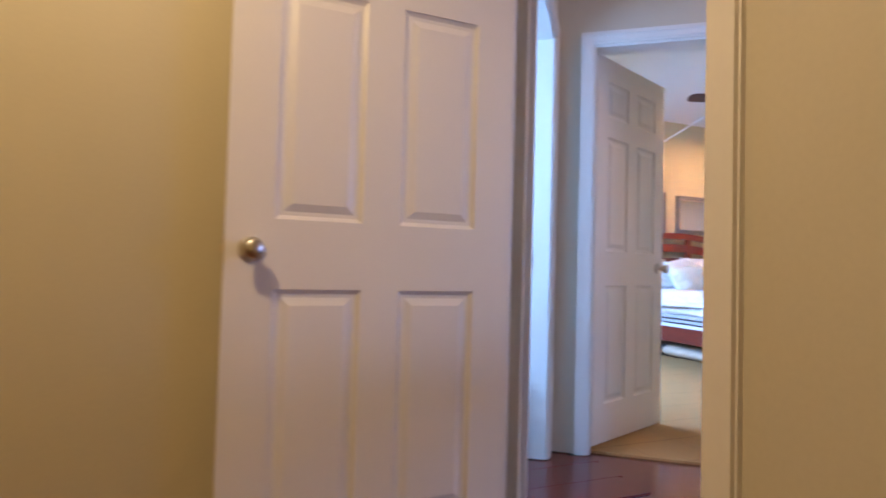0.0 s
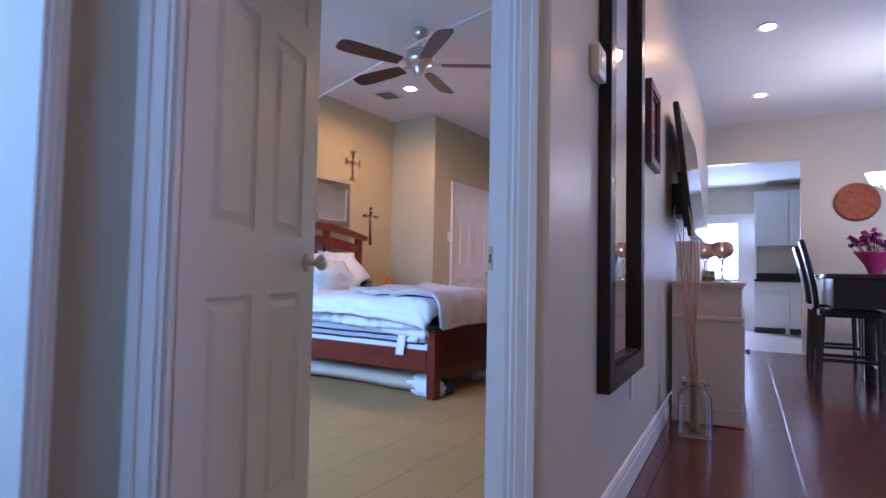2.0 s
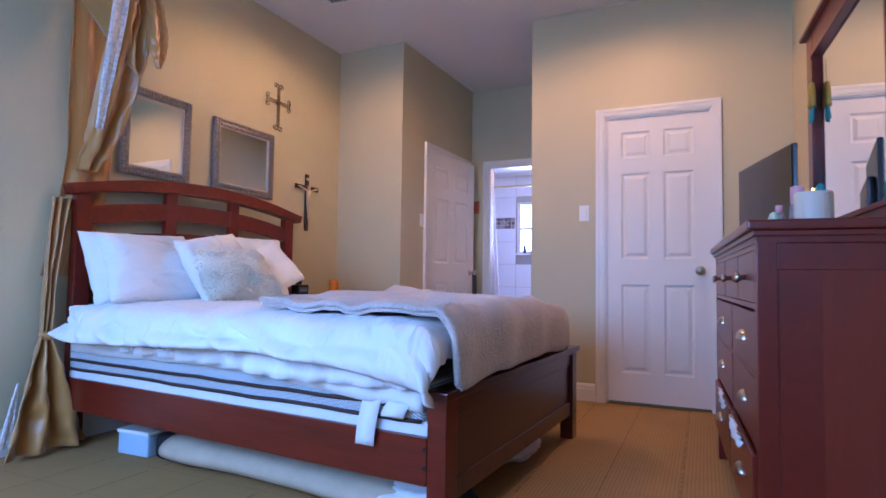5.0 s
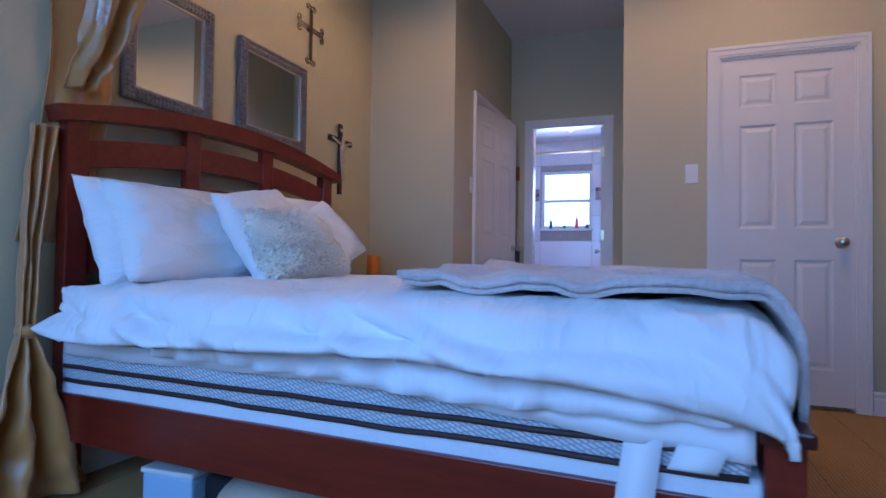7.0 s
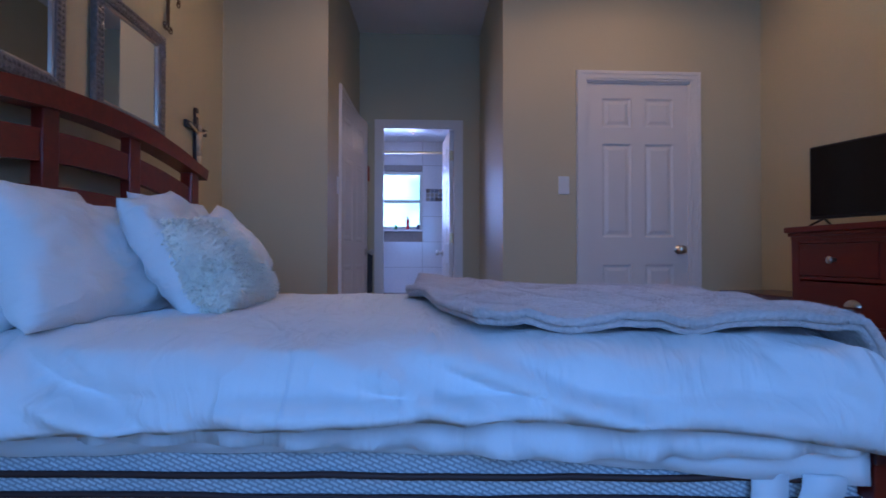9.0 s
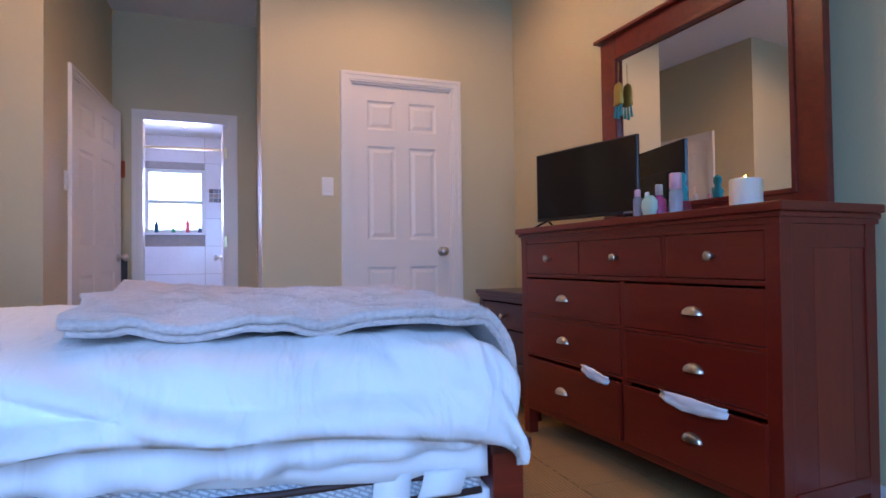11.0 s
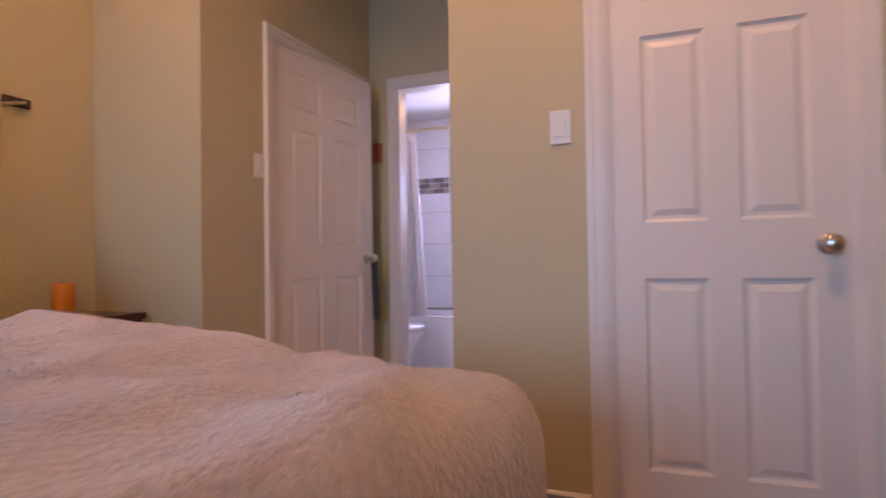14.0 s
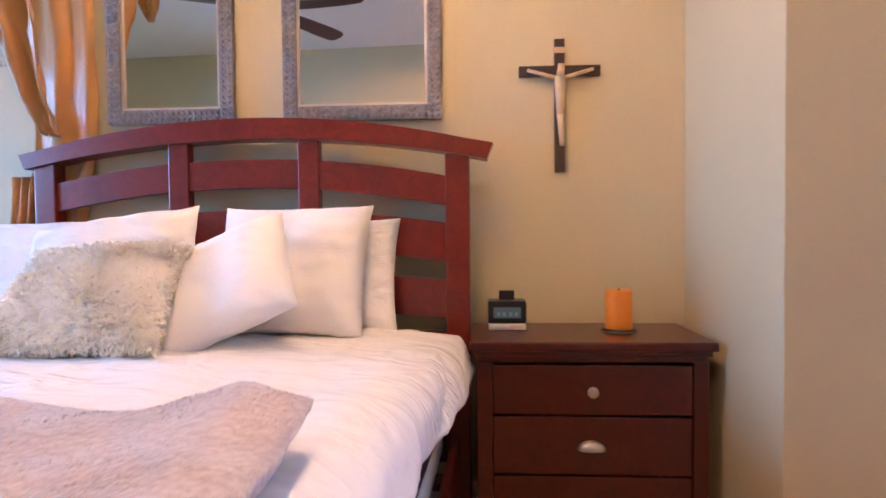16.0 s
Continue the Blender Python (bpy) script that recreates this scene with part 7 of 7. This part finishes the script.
def build_chandelier():
    root = empty("chandelier", pose(7.9, 0.62, H_LIV), "nickel chandelier with upturned white glass shades", "chandelier")
    bm = bmesh.new()
    lathe(bm, [(0.06, 0), (0.065, -0.02), (0.02, -0.035)], 20)
    part("ceiling_plate", bm, M_NICKEL, root, "", True)
    bm = bmesh.new()
    rod(bm, (0, 0, -0.03), (0, 0, -1.0), 0.008)
    rod(bm, (0, 0, -1.0), (0, 0, -1.26), 0.022, 0.016, 12)
    part("stem", bm, M_NICKEL, root)
    glow = plain("lit_white_shade", (0.95, 0.9, 0.82), 0.4, 0, 5.0, 1, 0, (1.0, 0.86, 0.66))
    for k in range(5):
        a = radians(72 * k + 100)
        bm = bmesh.new()
        pts = [Vector((r * math.cos(a), r * math.sin(a), z)) for r, z in ((0.015, -1.20), (0.10, -1.28), (0.20, -1.27), (0.27, -1.22))]
        curl(bm, pts, 0.008)
        arm = part("arm", bm, M_NICKEL, root, "", True)
        bm = bmesh.new()
        lathe(bm, [(0.03, -1.21), (0.05, -1.19), (0.065, -1.15), (0.085, -1.105), (0.082, -1.105), (0.06, -1.15), (0.03, -1.20)], 24, pose(0.27 * math.cos(a), 0.27 * math.sin(a), 0))
        part("shade", bm, glow, arm, "glowing white glass shade", True)


build_chandelier()

# area rug
_rug = empty("area_rug", pose(3.3, -0.55, -0.003), "pale low-pile area rug on the plank floor", "rug")
one_box("pile", material("pale_rug", (0.62, 0.55, 0.50), 0.95, 0, 0.12, 5, 220, 0.6, 0.003), _rug, 0, -1.6, 0, 2.3, 1.45, 0.012, 0.005)

# ---- kitchen ----
KX = 12.55
wall("wall_kitchen_back", (KX + 0.62, 3.9), (KX + 0.62, -1.2), 0.12, 2.75, [(0.96, 1.60, 0.92, 1.94)], (M_WALL_L, None), "pale kitchen wall with the back door")
wall("wall_kitchen_north", (9.92, 3.9), (KX + 0.62, 3.9), 0.1, 2.75, (), (M_WALL_L, None), "pale kitchen side wall")
wall("wall_kitchen_south", (KX + 0.62, -1.2), (10.04, -1.2), 0.1, 2.75, (), (M_WALL_L, None), "pale kitchen side wall")
slab("ceiling_kitchen", [(10.035, -1.3), (KX + 0.74, -1.3), (KX + 0.74, 4.0), (10.035, 4.0)], 2.62, 2.7, M_CEIL, "white kitchen ceiling", "ceiling")
slab("floor_kitchen", [(9.75, -1.3), (KX + 0.74, -1.3), (KX + 0.74, 4.0), (9.75, 4.0)], -0.1, 0.0, material("pale_kitchen_tile", (0.55, 0.50, 0.46), 0.3, 0, 0.08, 3, 60, 0.1, 0.001), "pale kitchen floor", "floor")
window_light("kitchen_door_daylight", look((KX + 0.56, 2.62, 1.43), (11, 2.2, 1.2)), 0.6, 0.95, 85, (0.45, 0.55, 1.0))


def build_kitchen():
    counter = empty("kitchen_counter", pose(0, 0, 0), "black stone kitchen worktop with a low splashback", "worktop")
    blk = plain("black_granite", (0.018, 0.018, 0.020), 0.15)
    one_box("slab", blk, counter, KX - 0.03, -0.6, 0.88, KX + 0.61, 2.02, 0.92, 0.004)
    one_box("splashback", blk, counter, KX + 0.585, -0.6, 0.92, KX + 0.61, 2.02, 1.03, 0.002)
    for k in range(5):
        y = -0.58 + 0.52 * k
        cab = empty("base_cabinet", pose(KX, y, 0), "white kitchen base cabinet with a drawer and door", "cabinet", "kitchen base cabinets")
        one_box("carcass", M_KCAB, cab, 0.02, 0.0, 0.10, 0.60, 0.518, 0.88, 0.002)
        one_box("toe_kick", M_BLACKWOOD, cab, 0.08, 0.0, 0.0, 0.60, 0.518, 0.10, 0)
        one_box("cabinet_foot", M_KCAB, cab, 0.02, 0.002, 0, 0.07, 0.06, 0.10, 0.002)
        dr_ = one_box("drawer_front", M_KCAB, cab, 0.0, 0.008, 0.72, 0.02, 0.510, 0.868, 0.003)
        one_box("drawer_handle", M_NICKEL, dr_, -0.022, 0.20, 0.79, -0.008, 0.32, 0.802, 0.002)
        do = one_box("door", M_KCAB, cab, 0.0, 0.008, 0.115, 0.02, 0.510, 0.705, 0.003)
        one_box("door_panel", M_KCAB, do, -0.004, 0.075, 0.18, 0.0, 0.445, 0.64, 0.002)
        one_box("door_handle", M_NICKEL, do, -0.024, 0.06, 0.40, -0.010, 0.072, 0.52, 0.002)
        up = empty("wall_cabinet", pose(KX + 0.26, y, 1.52), "white kitchen wall cabinet with a flat door", "cabinet", "kitchen wall cabinets")
        one_box("carcass", M_KCAB, up, 0.02, 0.0, 0.0, 0.34, 0.518, 0.95, 0.002)
        ud = one_box("door", M_KCAB, up, 0.0, 0.006, 0.01, 0.02, 0.512, 0.94, 0.003)
        one_box("door_panel", M_KCAB, ud, -0.004, 0.07, 0.075, 0.0, 0.448, 0.875, 0.002)
        one_box("door_handle", M_NICKEL, ud, -0.022, 0.06, 0.40, -0.008, 0.072, 0.52, 0.002)
    cm = empty("coffee_maker", pose(KX + 0.30, 1.30, 0.92), "black and steel drip coffee maker on the worktop", "coffee maker")
    one_box("base", M_BLACK, cm, -0.10, -0.09, 0, 0.12, 0.09, 0.04, 0.006)
    one_box("tower", M_BLACK, cm, 0.03, -0.09, 0.04, 0.12, 0.09, 0.38, 0.006)
    one_box("brew_head", M_NICKEL, cm, -0.10, -0.085, 0.24, 0.03, 0.085, 0.38, 0.008)
    bm = bmesh.new()
    lathe(bm, [(0.055, 0.042), (0.07, 0.06), (0.068, 0.14), (0.05, 0.19), (0.045, 0.20)], 20, pose(-0.035, 0, 0))
    part("carafe", bm, plain("dark_glass", (0.03, 0.03, 0.035), 0.08), cm, "", True)
    one_box("screen", plain("pale_panel", (0.6, 0.66, 0.75), 0.3), cm, -0.102, -0.05, 0.28, -0.1, 0.05, 0.35, 0)
    # back door with its glazed window
    dr2 = empty("door_6", pose(KX + 0.61, 2.20, 0.0), "white back door with a glazed window full of daylight", "door", "", "structure")
    for y0, y1, z0, z1, nm in ((-0.12, 0.10, 0.0, 2.03, "stile"), (0.74, 0.90, 0.0, 2.03, "stile"), (0.10, 0.74, 0.0, 0.92, "lower_panel"), (0.10, 0.74, 1.94, 2.03, "top_rail"), (0.10, 0.74, 1.42, 1.445, "glazing_bar"), (0.41, 0.43, 0.92, 1.42, "glazing_bar"), (0.41, 0.43, 1.445, 1.94, "glazing_bar")):
        one_box(nm, M_DOOR, dr2, -0.03, y0, z0, 0.0 if "bar" not in nm else -0.01, y1, z1, 0.002)
    bm = bmesh.new()
    box(bm, -0.045, -0.2, 0, -0.0305 + 0.03, -0.12, 2.11)
    box(bm, -0.045, 0.90, 0, 0.0, 0.98, 2.11)
    box(bm, -0.045, -0.12, 2.03, 0.0, 0.90, 2.11)
    part("casing", bm, M_TRIM, dr2)


build_kitchen()


# ---- side room ----
def build_side_room():
    ham = empty("storage_ottoman", pose(1.62, 3.03, -0.012, 0, 0, 51), "black leather storage ottoman against the wall", "ottoman")
    lea = plain("black_leatherette", (0.012, 0.012, 0.014), 0.4)
    one_box("body", lea, ham, -0.22, -0.20, 0, 0.22, 0.20, 0.40, 0.012)
    one_box("lid", lea, ham, -0.225, -0.205, 0.402, 0.225, 0.205, 0.47, 0.015)
    hk = empty("wall_hook", pose(2.19, 3.22, 1.56, 0, 0, -90), "small chrome double hook on the wall", "hook")
    one_box("backplate", M_NICKEL, hk, -0.02, -0.008, -0.03, 0.02, 0, 0.05, 0.003)
    for sx in (-1, 1):
        bm = bmesh.new()
        curl(bm, [Vector((0, -0.006, 0.0)), Vector((sx * 0.015, -0.03, -0.02)), Vector((sx * 0.03, -0.05, -0.01)), Vector((sx * 0.032, -0.055, 0.015))], 0.004)
        part("prong", bm, M_NICKEL, hk, "", True)
    for m, lab in ((m_side @ pose(0.92 - 0.0185, 0.092, 0.945, 0, 0, 90), "steel strike plate on the side room jamb"), (m_door @ pose(D_S0 + D_W - 0.0185, 0.092, 0.945, 0, 0, 90), "steel strike plate on the bedroom jamb")):
        root = empty("strike_plate", m, lab, "strike plate")
        one_box("plate", M_NICKEL, root, -0.014, 0.0, -0.032, 0.014, 0.0015, 0.032, 0)
        one_box("latch_hole", M_BLACK, root, -0.006, 0.0015, -0.012, 0.006, 0.002, 0.012, 0)


build_side_room()
slab("floor_side_room", [(0.2, 2.1), (1.36, 2.1), (2.0, 2.9), (2.2, 3.0), (2.2, 3.5), (0.2, 3.5)], -0.1, -0.008, material("side_room_tile", (0.45, 0.42, 0.40), 0.4, 0, 0.1, 4, 60, 0.1, 0.001), "grey floor of the side room", "floor")


# ---- plank floor ----
def planks():
    host = bpy.data.objects["floor_living"]
    rnd = random.Random(7)
    meshes = []
    mats = [M_LAMINATE, wood("laminate_floor_b", (0.060, 0.008, 0.005), (0.130, 0.018, 0.009), 0.20, 0.4, (2.0, 14, 14), 0.03), wood("laminate_floor_c", (0.085, 0.011, 0.006), (0.165, 0.024, 0.012), 0.24, 0.4, (2.0, 14, 14), 0.03)]
    for mt in mats:
        bm = bmesh.new()
        box(bm, 0, -0.0965, -0.008, 1.298, 0.0965, 0.0, None, 0.0012)
        me = bpy.data.meshes.new("plank")
        bm.to_mesh(me)
        bm.free()
        me.materials.append(mt)
        meshes.append(me)
    for r in range(24):
        y = 2.18 - 0.195 * r
        x = 1.05 - 1.3 * rnd.random()
        while x < 9.75:
            lx = min(1.0, (9.755 - x) / 1.3)
            if x + 1.3 * lx > 0.9 and lx > 0.05 and y > -2.4:
                ob = new("plank", meshes[rnd.randrange(3)])
                ob.parent = host
                ob.location = (x, y + 0.045 * (x - 2.86) * (1 if y > -9 else 0), -0.004)
                ob.rotation_euler = (0, 0, math.atan(0.045))
                ob.scale = (lx, 1, 1)
            x += 1.3
    # short boards in the vestibule before the bedroom door
    for k in range(3):
        ob = new("plank", meshes[k])
        ob.parent = host
        ob.location = (1.32 + 0.02 * k, 2.365 + 0.195 * k, -0.0045)
        ob.scale = (0.62, 1, 1)


planks()
